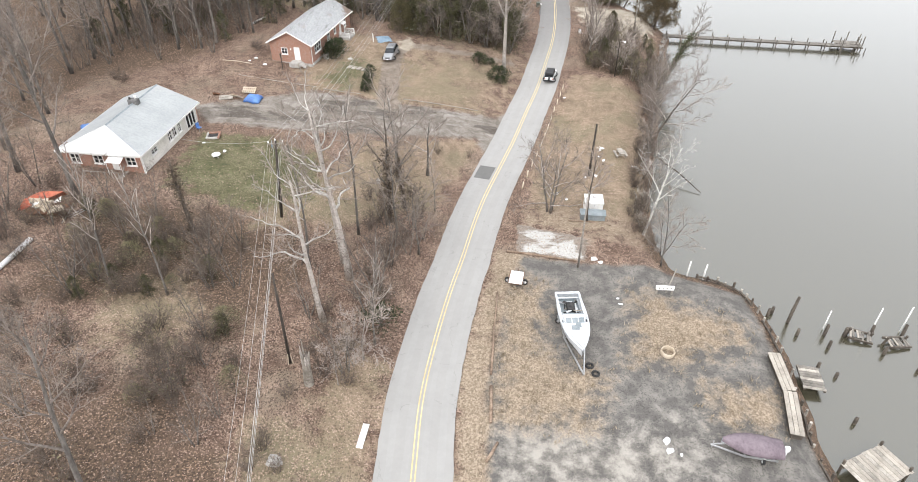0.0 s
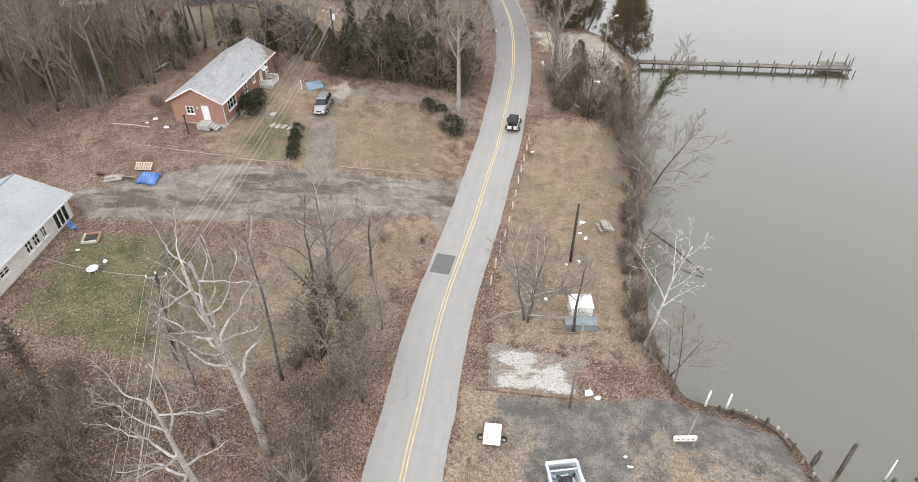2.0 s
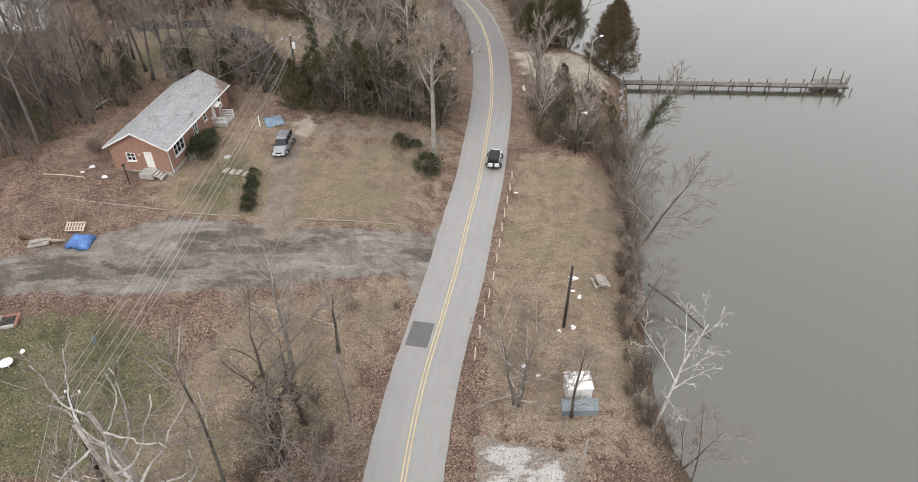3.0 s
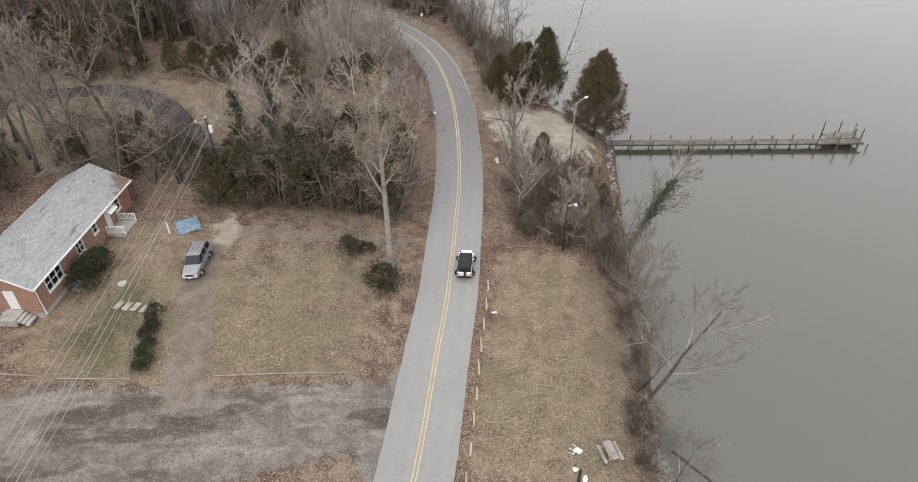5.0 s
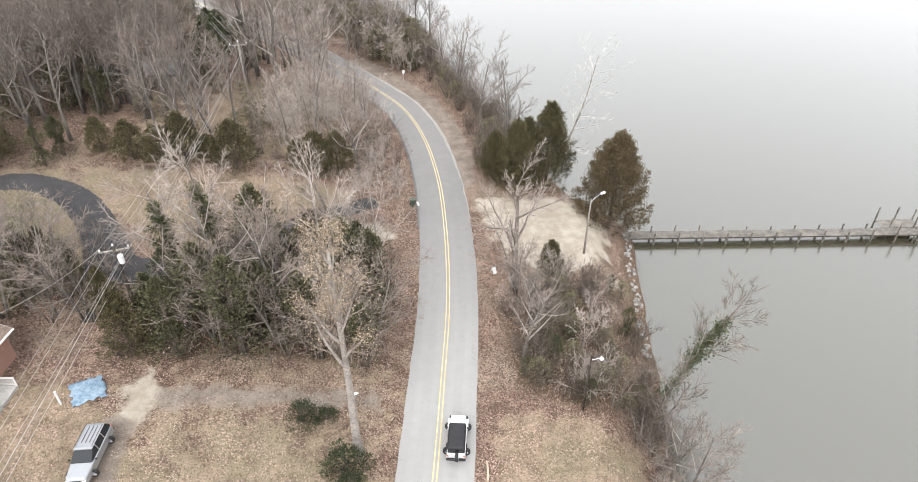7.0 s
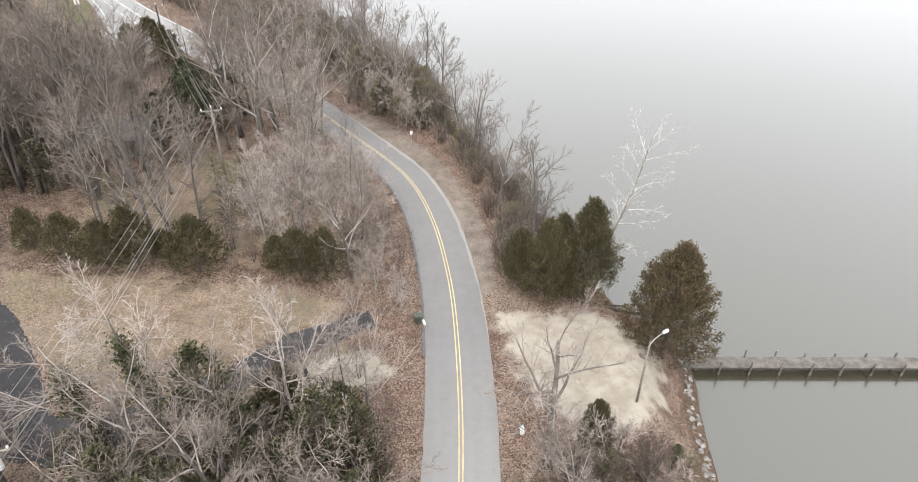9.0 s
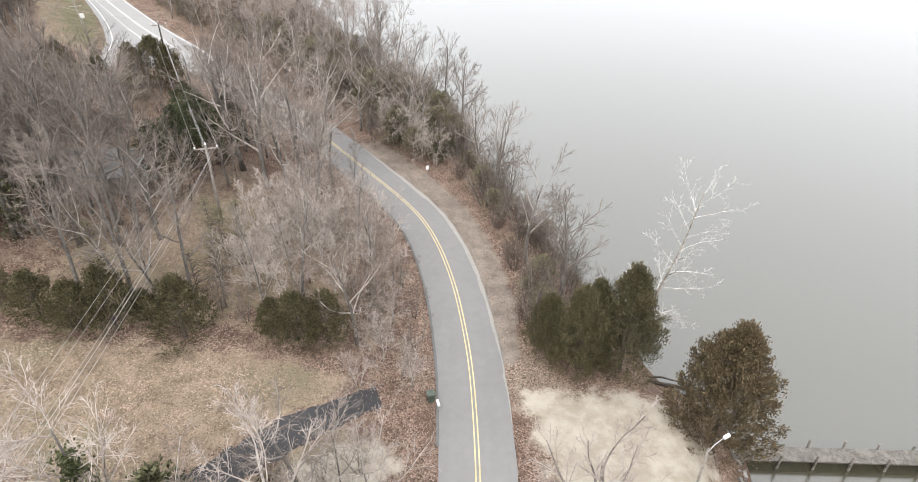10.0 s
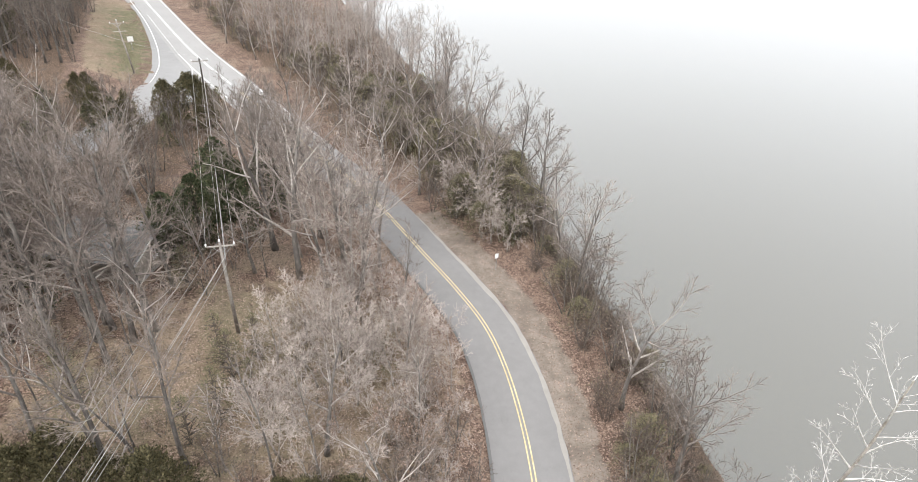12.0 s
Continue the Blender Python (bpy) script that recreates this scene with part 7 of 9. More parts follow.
def join_far_wood():
    """The countless trees of the far wood, as one mesh."""
    co, vi, starts, mi, mats = [], [], [], [], []
    nv = nl = 0
    for kind, m in FARTREES:
        rot, off = np.array(m.to_3x3()), np.array(m.translation)
        for ch in kind.children:
            me = ch.data
            p = np.empty(len(me.vertices) * 3, np.float32)
            me.vertices.foreach_get("co", p)
            q = np.empty(len(me.loops), np.int32)
            me.loops.foreach_get("vertex_index", q)
            st = np.empty(len(me.polygons), np.int32)
            me.polygons.foreach_get("loop_start", st)
            if me.materials[0] not in mats:
                mats.append(me.materials[0])
            co.append(p.reshape(-1, 3) @ rot.T + off)
            vi.append(q + nv)
            starts.append(st + nl)
            mi.append(np.full(len(st), mats.index(me.materials[0]), np.int32))
            nv, nl = nv + len(me.vertices), nl + len(q)
    me = bpy.data.meshes.new("far_wood")
    me.vertices.add(nv)
    me.vertices.foreach_set("co", np.concatenate(co).astype(np.float32).ravel())
    me.loops.add(nl)
    me.loops.foreach_set("vertex_index", np.concatenate(vi))
    me.polygons.add(sum(len(q) for q in starts))
    me.polygons.foreach_set("loop_start", np.concatenate(starts))
    for mt in mats:
        me.materials.append(mt)
    me.polygons.foreach_set("material_index", np.concatenate(mi))
    me.update(calc_edges=True)
    tagged(new("far_wood", me), "far leafless grey-brown wood beyond the junction", "wood", kind="stuff")


pale_sap = [bare_tree("pale_sapling", "low spreading sapling with pale crooked twigs", 171 + i, 6.5, 0.085, SAPLING, bark=LIMB, limb=PALETWIG, twig=PALETWIG, stems=1 + i, group="saplings", minr=0.012) for i in range(2)]
crook = [bare_tree("crooked_tree", "low crooked leafless tree with a pale tangled crown", 175 + i, 10.2, 0.15, SAPLING, bark=BARK, limb=MIDLIMB, twig=TWIG, stems=1 + i % 2, group="woodland trees", minr=0.014) for i in range(3)]
thin_ever = tufted_evergreen("vine_thicket", "soft see-through olive thicket of vines on saplings", 181, 6.5, 1.7, 1700, egg_shape, VINEGREEN, size=0.15, lumps=60, category="thicket", group="thickets", girth=0.2)
briar = [tufted_evergreen("briar_thicket", "olive-brown thicket of vines and evergreen shrubs", 151 + i, 5, 2.6, 2200, bush_shape, SHRUB, size=0.20, lumps=36, category="thicket", group="thickets", girth=0.3) for i in range(2)]
oak = bare_tree("leafy_sapling", "young tree still holding red-brown dead leaves", 161, 5.5, 0.06, SCRUB, stems=2, leaves=900, leafmat=DEADLEAF, leafsize=0.11, group="saplings")

# single trees along the way
gnarl = bare_tree("gnarled_tree", "tall pale tree with crooked lichen-grey limbs", 241, 17, 0.30, GNARL, lean=(-0.12, 0.03), bark=LIMB, limb=PALELIMB, twig=TWIG)
place(gnarl, -12.4, 54.2, 1.1, 10)
place(gnarl, -11.6, 51.8, 1.15, -50)
place(gnarl, -13.2, 45.2, 1.0, 25)
place(crook[2], -7.2, 60.0, 1.0)
place(crook[0], -4.6, 57.4, 0.75)
place(oak, -18.0, 56.2, 0.8)
place(oak, -16.4, 54.6, 0.6)
place(oak, -8.6, 63.4, 0.6)
place(slim[0], -11.5, 59.2, 1.2)
place(pale_sap[0], -8.9, 41.2, 1.15)
place(slim[1], -8.1, 43.2, 0.8)
place(slim[2], -15.7, 52.3, 1.05)
place(fork[0], -8.0, 71.0, 0.85)
place(fork[1], -4.2, 73.6, 0.66)
place(scrub[0], -9.0, 46.6, 1.25)
place(scrub[1], -8.6, 50.5, 1.2)
place(scrub[2], -7.6, 55.0, 0.95)
place(scrub[3], -10.3, 39.5, 1.1)
place(scrub[0], -14.6, 45.5, 1.0)
place(slim[3], -3.0, 66.0, 0.55)
place(scrub[1], -5.5, 62.0, 0.9)
for x, y, f in ((-6.6, 58.5, 1.0), (-9.5, 62, 0.9), (-11, 66, 0.8), (-6, 68, 0.7), (-3, 79, 0.6), (1.5, 79.5, 0.5)):
    place(wrng.choice(whip), x, y, f)
ivy_tree = bare_tree("ivy_tree", "leafless tree with its trunk wrapped in ivy", 203, 13.5, 0.24, LIMBY, ivy=2000, ivy_to=0.6, bark=DARKBARK, limb=BARK, ivymat=VINE)
place(ivy_tree, -8.2, 62.4, 1.0, 60)
place(ivy_tree, -6.7, 65.8, 0.75, 150)
vine_stub = bare_tree("vine_covered_snag", "dead trunk wrapped in dark dry vines", 207, 9, 0.30, BROKEN, bark=DARKBARK, limb=DARKBARK, twig=DARKBARK, ivy=900, ivy_to=0.9, ivymat=VINE)
place(vine_stub, -28.8, 56.2, 1.0)
snag = thing("broken_snag", "pale splintered broken tree trunk standing among leaves", "tree", pose(-13.2, 37.6, gz(-13.2, 37.6)))
part("trunk", MB().tube([(0, 0, -0.2), (0.05, 0, 1.2), (0.1, 0.02, 2.4), (0.12, 0, 3.2)], [0.46, 0.40, 0.36, 0.30], 9), SYCBASE, snag)
srng = random.Random(8)
for k in range(9):
    a = 0.7 * k
    c, s = 0.26 * math.cos(a), 0.26 * math.sin(a)
    hh = srng.uniform(3.6, 5.4)
    part("splinter", MB().tube([(c + 0.1, s, 2.6), (c * 1.1 + 0.12, s * 1.1, 3.2), (c * srng.uniform(1.0, 1.8) + 0.12, s * 1.4, hh)], [0.13, 0.10, 0.015], 4), LIMB if k % 3 else SYCBASE, snag)
place(pale_sap[0], -10.7, 37.8, 0.6)
place(pale_sap[1], -9.6, 40.4, 0.7)
place(oak, -16.9, 52.6, 0.85)
place(tall[3], -43.5, 61.5, 1.15)
place(tall[0], -52.5, 66.0, 1.1)
place(fork[2], -50.0, 57.0, 1.1)
small_tree = bare_tree("yard_tree", "leafless many-stemmed yard tree on the lawn", 215, 8.5, 0.14, SAPLING, stems=3, bark=BARK, limb=LIMB, twig=TWIG)
place(small_tree, 11.4, 66.7, 1.15)
lone = bare_tree("young_tree", "thin leafless young tree beside a dark box", 217, 9.2, 0.15, TALL, bark=DARKBARK)
place(lone, 15.7, 64.7, 1.0)
white_syc = bare_tree("white_sycamore", "white-barked leafless sycamore leaning over the water", 221, 11.5, 0.15, BONY, bark=WHITEBARK, limb=WHITEBARK, twig=WHITEBARK, lean=(0.30, 0.06), minr=0.014)
place(white_syc, 22.6, 63.4, 1.05, 0)
shore_fork = bare_tree("shore_tree", "leafless tree leaning from the bank over water", 223, 11, 0.20, FORK, lean=(0.6, 0.05), bark=DARKBARK)
place(shore_fork, 28.4, 86.4, 1.05, 0)
place(shore_fork, 25.6, 76.5, 0.55, 20)
place(shore_fork, 31.2, 96.5, 0.7, 30)
tall_pale = bare_tree("tulip_tree", "tall straight pale-trunked tree with dry seed leaves", 225, 21, 0.38, SPIRE, bark=LIMB, leaves=6500, leafmat=PALELEAF, leafsize=0.055)
place(tall_pale, 7.7, 105.6, 1.0, 0)
ivy_lean = bare_tree("leaning_ivy_tree", "ivy-covered leafless tree leaning over the water", 227, 14, 0.20, TALL, lean=(0.34, -0.05), ivy=2600, ivy_to=0.75, bark=DARKBARK)
place(ivy_lean, 35.6, 108.6, 0.95, 0)
sand_tree = bare_tree("bent_tree", "dark forked leafless tree with pale tangled twigs", 237, 12.5, 0.38, LIMBY, bark=MIDLIMB, limb=MIDLIMB, twig=PALETWIG, lean=(0.06, 0.04))
place(sand_tree, 25.4, 123.3, 1.0, 40)
place(crook[1], 25.4, 122.4, 0.8)
birch = bare_tree("leaning_sycamore", "white-limbed sycamore leaning out over the cove", 231, 19.0, 0.20, SYCA, bark=SYCBASE, limb=WHITEBARK, twig=WHITEBARK, lean=(0.45, 0.05), minr=0.011)
place(birch, 36.6, 146.4, 1.0, 0)
place(fine_cedar[0], 41.4, 135.6, 1.33)
place(fine_cedar[1], 35.0, 142.6, 1.18)
place(fine_cedar[2], 31.0, 143.2, 0.95)
place(fine_cedar[2], 28.6, 145.2, 0.72)
place(fine_cedar[1], 32.8, 144.6, 0.9)
place(fine_cedar[2], 29.6, 124.2, 0.52)
for x, y, f in ((-4.2, 147.8, 0.85), (5.6, 147.2, 0.78), (8.2, 147.4, 0.72), (3.4, 148.2, 0.6), (-10.2, 149.0, 0.8), (-12.8, 148.6, 0.72), (-16.5, 150.0, 0.7), (-7.4, 149.6, 0.5), (-20.5, 152, 0.6)):
    place(cedar[0], x, y, f * wrng.uniform(0.88, 1.05), zscale=wrng.uniform(0.72, 0.92))
place(cedar[0], -21.4, 214.2, 1.22, 30, zscale=0.68)
for x, y, f, k in ((-18.6, 212.0, 0.75, 0), (-24.6, 212.4, 0.7, 0), (-36.0, 214.0, 0.62, 0), (-39.5, 217.5, 0.5, 0), (-50, 219, 0.55, 0), (-33.2, 209.0, 0.6, 0), (-27, 205, 0.7, 1)):
    place(cedar[k], x, y, f)
for x, y, f in ((-10.5, 179.5, 0.95), (-9.0, 185.5, 1.0), (-12.6, 176.6, 0.85), (-7.2, 182.0, 0.8), (-6.0, 189.4, 0.85), (-11.5, 190.5, 0.9)):
    place(wrng.choice(pine), x, y, f)
pale_crown = bare_tree("pale_crowned_tree", "straight leafless tree with a wide pale twiggy crown", 247, 12.5, 0.17, LIMBY, bark=LIMB, limb=PALETWIG, twig=PALETWIG)
place(pale_crown, 6.3, 125.6, 1.05, 30)
place(pale_crown, 11.5, 128.6, 0.8, 140)
ivy_big = bare_tree("ivy_limbed_tree", "wide leafless pale tree with ivy up its trunk", 235, 12.5, 0.20, LIMBY, limb=PALETWIG, twig=PALETWIG, ivy=4200, ivy_to=0.7)
place(ivy_big, -3.6, 127.4, 1.0, 0)
place(ivy_big, -8.2, 127.0, 0.9, 100)
dark_oak = bare_tree("loop_drive_oak", "dark wide-limbed leafless oak before the loop drive", 239, 15, 0.30, LIMBY, bark=DARKBARK, limb=BARK, twig=TWIG, lean=(-0.14, 0.05))
place(dark_oak, -21.0, 125.0, 1.05, 0)
place(dark_oak, -25.5, 124.6, 0.9, 70)
for x, y, f in ((-14.5, 163.5, 1.1), (-11.8, 163.8, 1.0), (-16.7, 161.1, 1.15), (-20.4, 166.8, 1.1), (-18.6, 163.0, 0.95), (-23.5, 164.0, 1.1)):
    place(wrng.choice(tall), x, y, f)
bank_tree = bare_tree("bank_tree", "dark crooked leafless tree on the bank over water", 243, 13.5, 0.24, BONY, bark=BARK, limb=BARK, twig=TWIG)
place(bank_tree, 27.6, 188.6, 1.0, 0)
place(bank_tree, 31.6, 184.0, 0.9, 120)
place(bank_tree, 30.4, 196.0, 0.8, 220)
place(cedar[0], -8.4, 119.6, 0.62)
place(cedar[2], -13.2, 121.6, 0.6)
place(crook[1], -15.4, 121.6, 0.9)
place(crook[2], -18.2, 122.6, 0.95)
place(holly[0], -21, 124.0, 0.85)
place(holly[1], -17.5, 125.8, 0.75)
place(cedar[1], -19.5, 127.5, 0.6)
place(bush[0], -21.0, 105.6, 1.25, zscale=1.2)
place(bush[1], -21.4, 104.0, 1.15, zscale=1.2)
place(bush[1], -20.7, 107.2, 1.1, zscale=1.2)
place(bush[0], 3.4, 108.8, 1.1)
place(bush[1], 5.4, 109.0, 0.7)
place(bush[1], 6.7, 104.2, 1.35)
place(bush[0], 6.9, 102.6, 0.85)
for k in range(8):
    place(bush[k % 2], -14.7 + 0.25 * (k % 2), 93.4 + 0.95 * k, 0.5 + 0.07 * (k * 5 % 3), zscale=1.15)
place(briar[0], -21.3, 42.4, 0.62, zscale=1.0)
place(holly[0], -21.5, 42.0, 0.42, zscale=0.8)
place(bush[1], -7.7, 45.6, 1.4)

# grove before the first bend
GROVE = [(-12, 116.5), (9.5, 114.5), (12, 119), (13.5, 127), (8, 130), (-1, 126), (-9, 124)]
PK = ((-10.5, 120.3, 6.0), (-15, 117, 5.0))
scatter(GROVE, 4, tall[:2] + fork, 0.8, 1.0, 3.2, 6.5, keep=PK)
scatter(GROVE, 12, crook, 0.75, 1.05, 2.4, 6.0, keep=PK)
scatter(GROVE, 20, holly, 0.8, 1.35, 2.0, 6.5)
scatter([(-11, 117), (9.5, 114.5), (11, 119), (0, 120.5), (-9, 120.5)], 4, crook, 0.9, 1.1, 2.2, 6.0, keep=PK)
scatter(GROVE, 4, cedar, 0.6, 0.85, 2.6, 6.5)
scatter(GROVE, 14, scrub, 0.6, 0.9, 1.6, 5.5)
scatter(GROVE, 20, whip, 0.8, 1.3, 1.5, 5.0)
scatter([(-9, 130), (0, 128), (8, 131), (13, 134), (11, 136), (0, 132.6)], 3, scrub, 0.5, 0.7, 2.0, 5.5)
# thicket by the pole and the clearing
THICK = [(22.3, 110), (27, 107.6), (33.5, 106), (36.5, 115), (38, 121), (31, 124), (26.5, 124), (23.5, 119)]
scatter(THICK, 9, scrub, 0.6, 0.95, 1.8, 4.6)
scatter(THICK, 30, whip, 0.8, 1.3, 1.0, 4.6)
scatter(THICK, 12, briar, 0.45, 0.7, 1.8, 4.8)
scatter(THICK, 11, holly, 0.35, 0.55, 1.8, 4.8)
scatter(THICK, 8, pale_sap, 0.6, 0.85, 2.0, 4.6)
scatter([(22.3, 112), (25, 109), (27, 118), (24.5, 120)], 2, fork, 0.6, 0.75, 2.5, 4.6)
# shoreline brush and trees
for k in range(70):
    y = wrng.uniform(59, 110)
    x = float(np.interp(y, [p[1] for p in SHORE[10:21]], [p[0] for p in SHORE[10:21]])) - wrng.uniform(-0.6, 1.7)
    place(wrng.choice(whip if k % 7 else scrub), x, y, wrng.uniform(0.45, 0.8))
bleached = [bare_tree("dead_brush", "bleached dead branches washed up on the bank", 97 + i, 2.2, 0.045, WHIP, bark=PALELIMB, limb=PALELIMB, twig=PALETWIG, stems=6, group="dead brush", minr=0.014) for i in range(2)]
for w in bleached:
    w["category"] = "brush"
for k in range(26):
    y = wrng.uniform(60, 112)
    x = float(np.interp(y, [p[1] for p in SHORE[10:21]], [p[0] for p in SHORE[10:21]])) - wrng.uniform(-0.7, 0.6)
    place(bleached[k % 2], x, y, wrng.uniform(0.5, 1.0), zscale=0.6)
for x, y, f in ((-52.3, 93.2, 1.1), (-50.8, 92.4, 0.9), (-33.8, 105.6, 1.0), (-34.6, 106.8, 0.8), (-48.2, 57.8, 1.0), (-42.8, 60.4, 0.9)):
    place(whip[0], x, y, f, zscale=0.6)
for x, y, f, kind in ((23.2, 57.2, 0.7, 0), (24.6, 69, 0.55, 0), (27.4, 82, 0.5, 0), (30.2, 91, 0.6, 1), (32.6, 100, 0.5, 1), (33.6, 105, 0.7, 0)):
    place((slim[1], fork[1])[kind], x, y, f)
for x, y, f, kind in ((27.6, 81.5, 0.62, 0), (29.4, 88.5, 0.7, 1), (30.6, 92.5, 0.65, 0), (31.8, 97.5, 0.72, 2), (32.8, 101.5, 0.7, 1), (33.8, 105.0, 0.75, 0), (26.0, 75.0, 0.5, 2), (24.0, 60.0, 0.6, 1)):
    place(crook[kind], x, y, f)
# bank north of the cedars
BANK = [(26.4, 148), (31, 147), (37, 149), (36.5, 160), (34.5, 172), (32, 184), (29, 196), (24, 214), (15, 224), (8, 218), (18, 199), (24.5, 184), (28, 168), (27.5, 156)]
scatter(BANK, 12, tall + fork, 0.7, 0.95, 4.0, 6.5)
scatter(BANK, 36, scrub, 0.8, 1.25, 1.7, 5.5)
scatter(BANK, 84, whip, 0.8, 1.3, 1.1, 5.5)
scatter(BANK, 18, briar, 0.5, 0.9, 2.0, 6.5)
scatter([(23.5, 188), (28, 188), (22, 212), (10, 216), (14, 204)], 20, fork + scrub, 0.7, 0.95, 2.0, 5.5)
scatter([(23.5, 188), (28, 188), (22, 212), (10, 216), (14, 204)], 10, briar, 0.9, 1.3, 2.4, 6.0)
MOUND = [(15.5, 193), (17.5, 188.5), (21.5, 184.5), (27.5, 182.5), (29.5, 190), (27, 203), (20, 220), (9, 232), (-4, 248), (-9, 244), (2, 226), (8.6, 210), (12.5, 201)]
scatter(MOUND, 44, briar, 0.85, 1.25, 2.0, 4.6)
scatter(MOUND, 12, far_holly, 0.45, 0.65, 2.6, 5.5)
scatter(MOUND, 26, scrub, 0.85, 1.2, 1.8, 4.8)
scatter([(12.5, 199), (15.5, 193.5), (19, 187), (24, 183), (25, 186), (20, 191), (15, 200)], 12, pale_sap, 0.75, 1.0, 1.4, 4.6)
# slope inside the bend
SLOPE = [(-22, 152), (-12, 150.5), (4, 149), (13, 146), (16, 153), (15, 165), (9, 178), (0, 191), (-8, 186), (-14, 170)]
scatter(SLOPE, 7, tall, 0.75, 1.0, 3.0, 14, keep=((-3.8, 165.8, 6), (-3, 158, 6)))
scatter(SLOPE, 9, fork, 0.6, 0.8, 3.0, 8, keep=((-3.8, 165.8, 5), (-3, 158, 6), (4, 165, 4)))
scatter(SLOPE, 16, slim, 0.5, 0.85, 2.0, 7, keep=((-3.8, 165.8, 4), (-3, 158, 5)))
scatter(SLOPE, 14, scrub, 0.5, 0.8, 1.8, 4.8, keep=((-3.8, 165.8, 4), (-3, 158, 5)))
scatter(SLOPE, 10, [oak], 0.5, 0.8, 2.0, 5.0)
for x, y, f in ((2.5, 165.5, 1.0), (5.2, 163.0, 1.05), (7.6, 166.0, 0.95), (4.0, 160.4, 0.9), (7.4, 159.6, 1.0), (10.2, 161.5, 0.9), (10.0, 156.0, 0.85), (6.2, 156.0, 0.9), (2.8, 156.4, 0.8), (9.6, 168.4, 0.9), (12.2, 152.4, 0.8), (6.0, 171.0, 0.9), (14.6, 156.5, 0.75), (15.0, 161.0, 0.7), (13.4, 165.0, 0.8), (11.8, 169.2, 0.75), (14.2, 150.4, 0.65), (12.6, 160.0, 0.8), (8.8, 173.5, 0.8), (13.0, 147.6, 0.7)):
    place(wrng.choice(pale_sap), x, y, f)
for x, y, f in ((-4.0, 162.0, 0.9), (-2.4, 159.4, 1.0), (-1.2, 162.8, 0.8), (-2.6, 156.0, 0.9), (-0.6, 158.4, 0.7), (-4.2, 153.8, 0.8), (-13.5, 157, 0.9), (-16.5, 160.5, 0.8), (-9.5, 171.5, 0.8)):
    place(thin_ever, x, y, f)
PALES = [(0, 150.5), (12.5, 149), (15.5, 158), (15, 167), (8, 172), (-1, 168)]
scatter(PALES, 20, pale_sap, 0.7, 1.05, 1.2, 4.6)
scatter([(8, 152), (14.5, 150), (16, 160), (13, 166)], 7, [oak], 0.6, 0.85, 1.5, 4.4)
scatter([(10, 138.5), (16, 142.5), (16.5, 147), (12, 148), (9.5, 143)], 7, pale_sap + scrub[:2], 0.5, 0.75, 1.2, 4.2)
for x, y, f in ((0.2, 175.4, 1.25), (4.2, 179.5, 1.1), (6.4, 175.2, 1.0), (-3.4, 180.6, 1.2), (1.0, 184.6, 1.1), (-3.0, 190.4, 1.0), (8.0, 179.2, 0.85)):
    place(wrng.choice(fork + tall[:2]), x, y, f)
scatter([(-2, 178), (6, 172), (8, 180), (2, 190), (-6, 190)], 14, hazy_far + fork, 0.7, 0.95, 1.8, 5.5)
scatter([(9, 144), (14.5, 138), (17, 150), (15, 160), (10, 156)], 8, scrub + slim[:1] + [oak], 0.5, 0.8, 1.6, 4.8)
# deeper woods
scatter([(-70, 158), (-24, 152), (-16, 166), (-12, 174), (-18, 180), (-46, 180), (-52, 205), (-80, 215)], 66, far, 0.85, 1.2, 2.6, 6, keep=((-19, 174, 5.5), (-9.5, 176, 7), (-9, 184, 5), (-21.5, 206, 6)))
scatter([(-40, 155), (-24, 153), (-12, 160), (-12, 172), (-34, 172)], 14, tall + slim, 0.9, 1.15, 2.8, 6)
scatter([(-58, 155), (-24, 153), (-14, 168), (-16, 200), (-60, 205)], 22, scrub, 0.8, 1.3, 2.2, 6, keep=((-19, 176, 6),))
scatter([(-4, 192), (2, 196), (-6, 210), (-12, 210), (-14, 196)], 13, far + fork, 0.55, 0.75, 2.0, 5.5)
scatter([(14, 214), (19, 236), (8, 268), (-4, 300), (-46, 312), (-40, 280), (-26, 256), (-8, 228), (4, 208)], 66, hazy_far, 0.65, 0.95, 2.4, 6, joined=True)
scatter([(14, 214), (19, 236), (8, 268), (-20, 284), (-30, 268), (-10, 232), (4, 208)], 32, scrub, 0.7, 1.15, 1.8, 5.5, joined=True)
scatter([(-2, 300), (-46, 312), (-70, 345), (-40, 360)], 24, hazy_far, 0.8, 1.0, 3.0, 7, joined=True)
scatter([(-130, 205), (-62, 200), (-50, 226), (-56, 246), (-64, 272), (-80, 310), (-140, 330)], 105, far, 0.85, 1.1, 2.4, 8, joined=True)
scatter([(-80, 215), (-54, 222), (-57, 246), (-64, 272), (-78, 304), (-92, 300)], 34, scrub, 0.7, 1.1, 2.0, 8, joined=True)
scatter([(-58, 184), (-20, 184), (-14, 196), (-22, 212), (-50, 217), (-60, 205)], 46, scrub, 0.8, 1.15, 1.9, 6)
scatter([(-58, 182), (-20, 184), (-16, 194), (-30, 200), (-56, 200)], 16, fork + far[1::2], 0.65, 0.85, 2.6, 6)
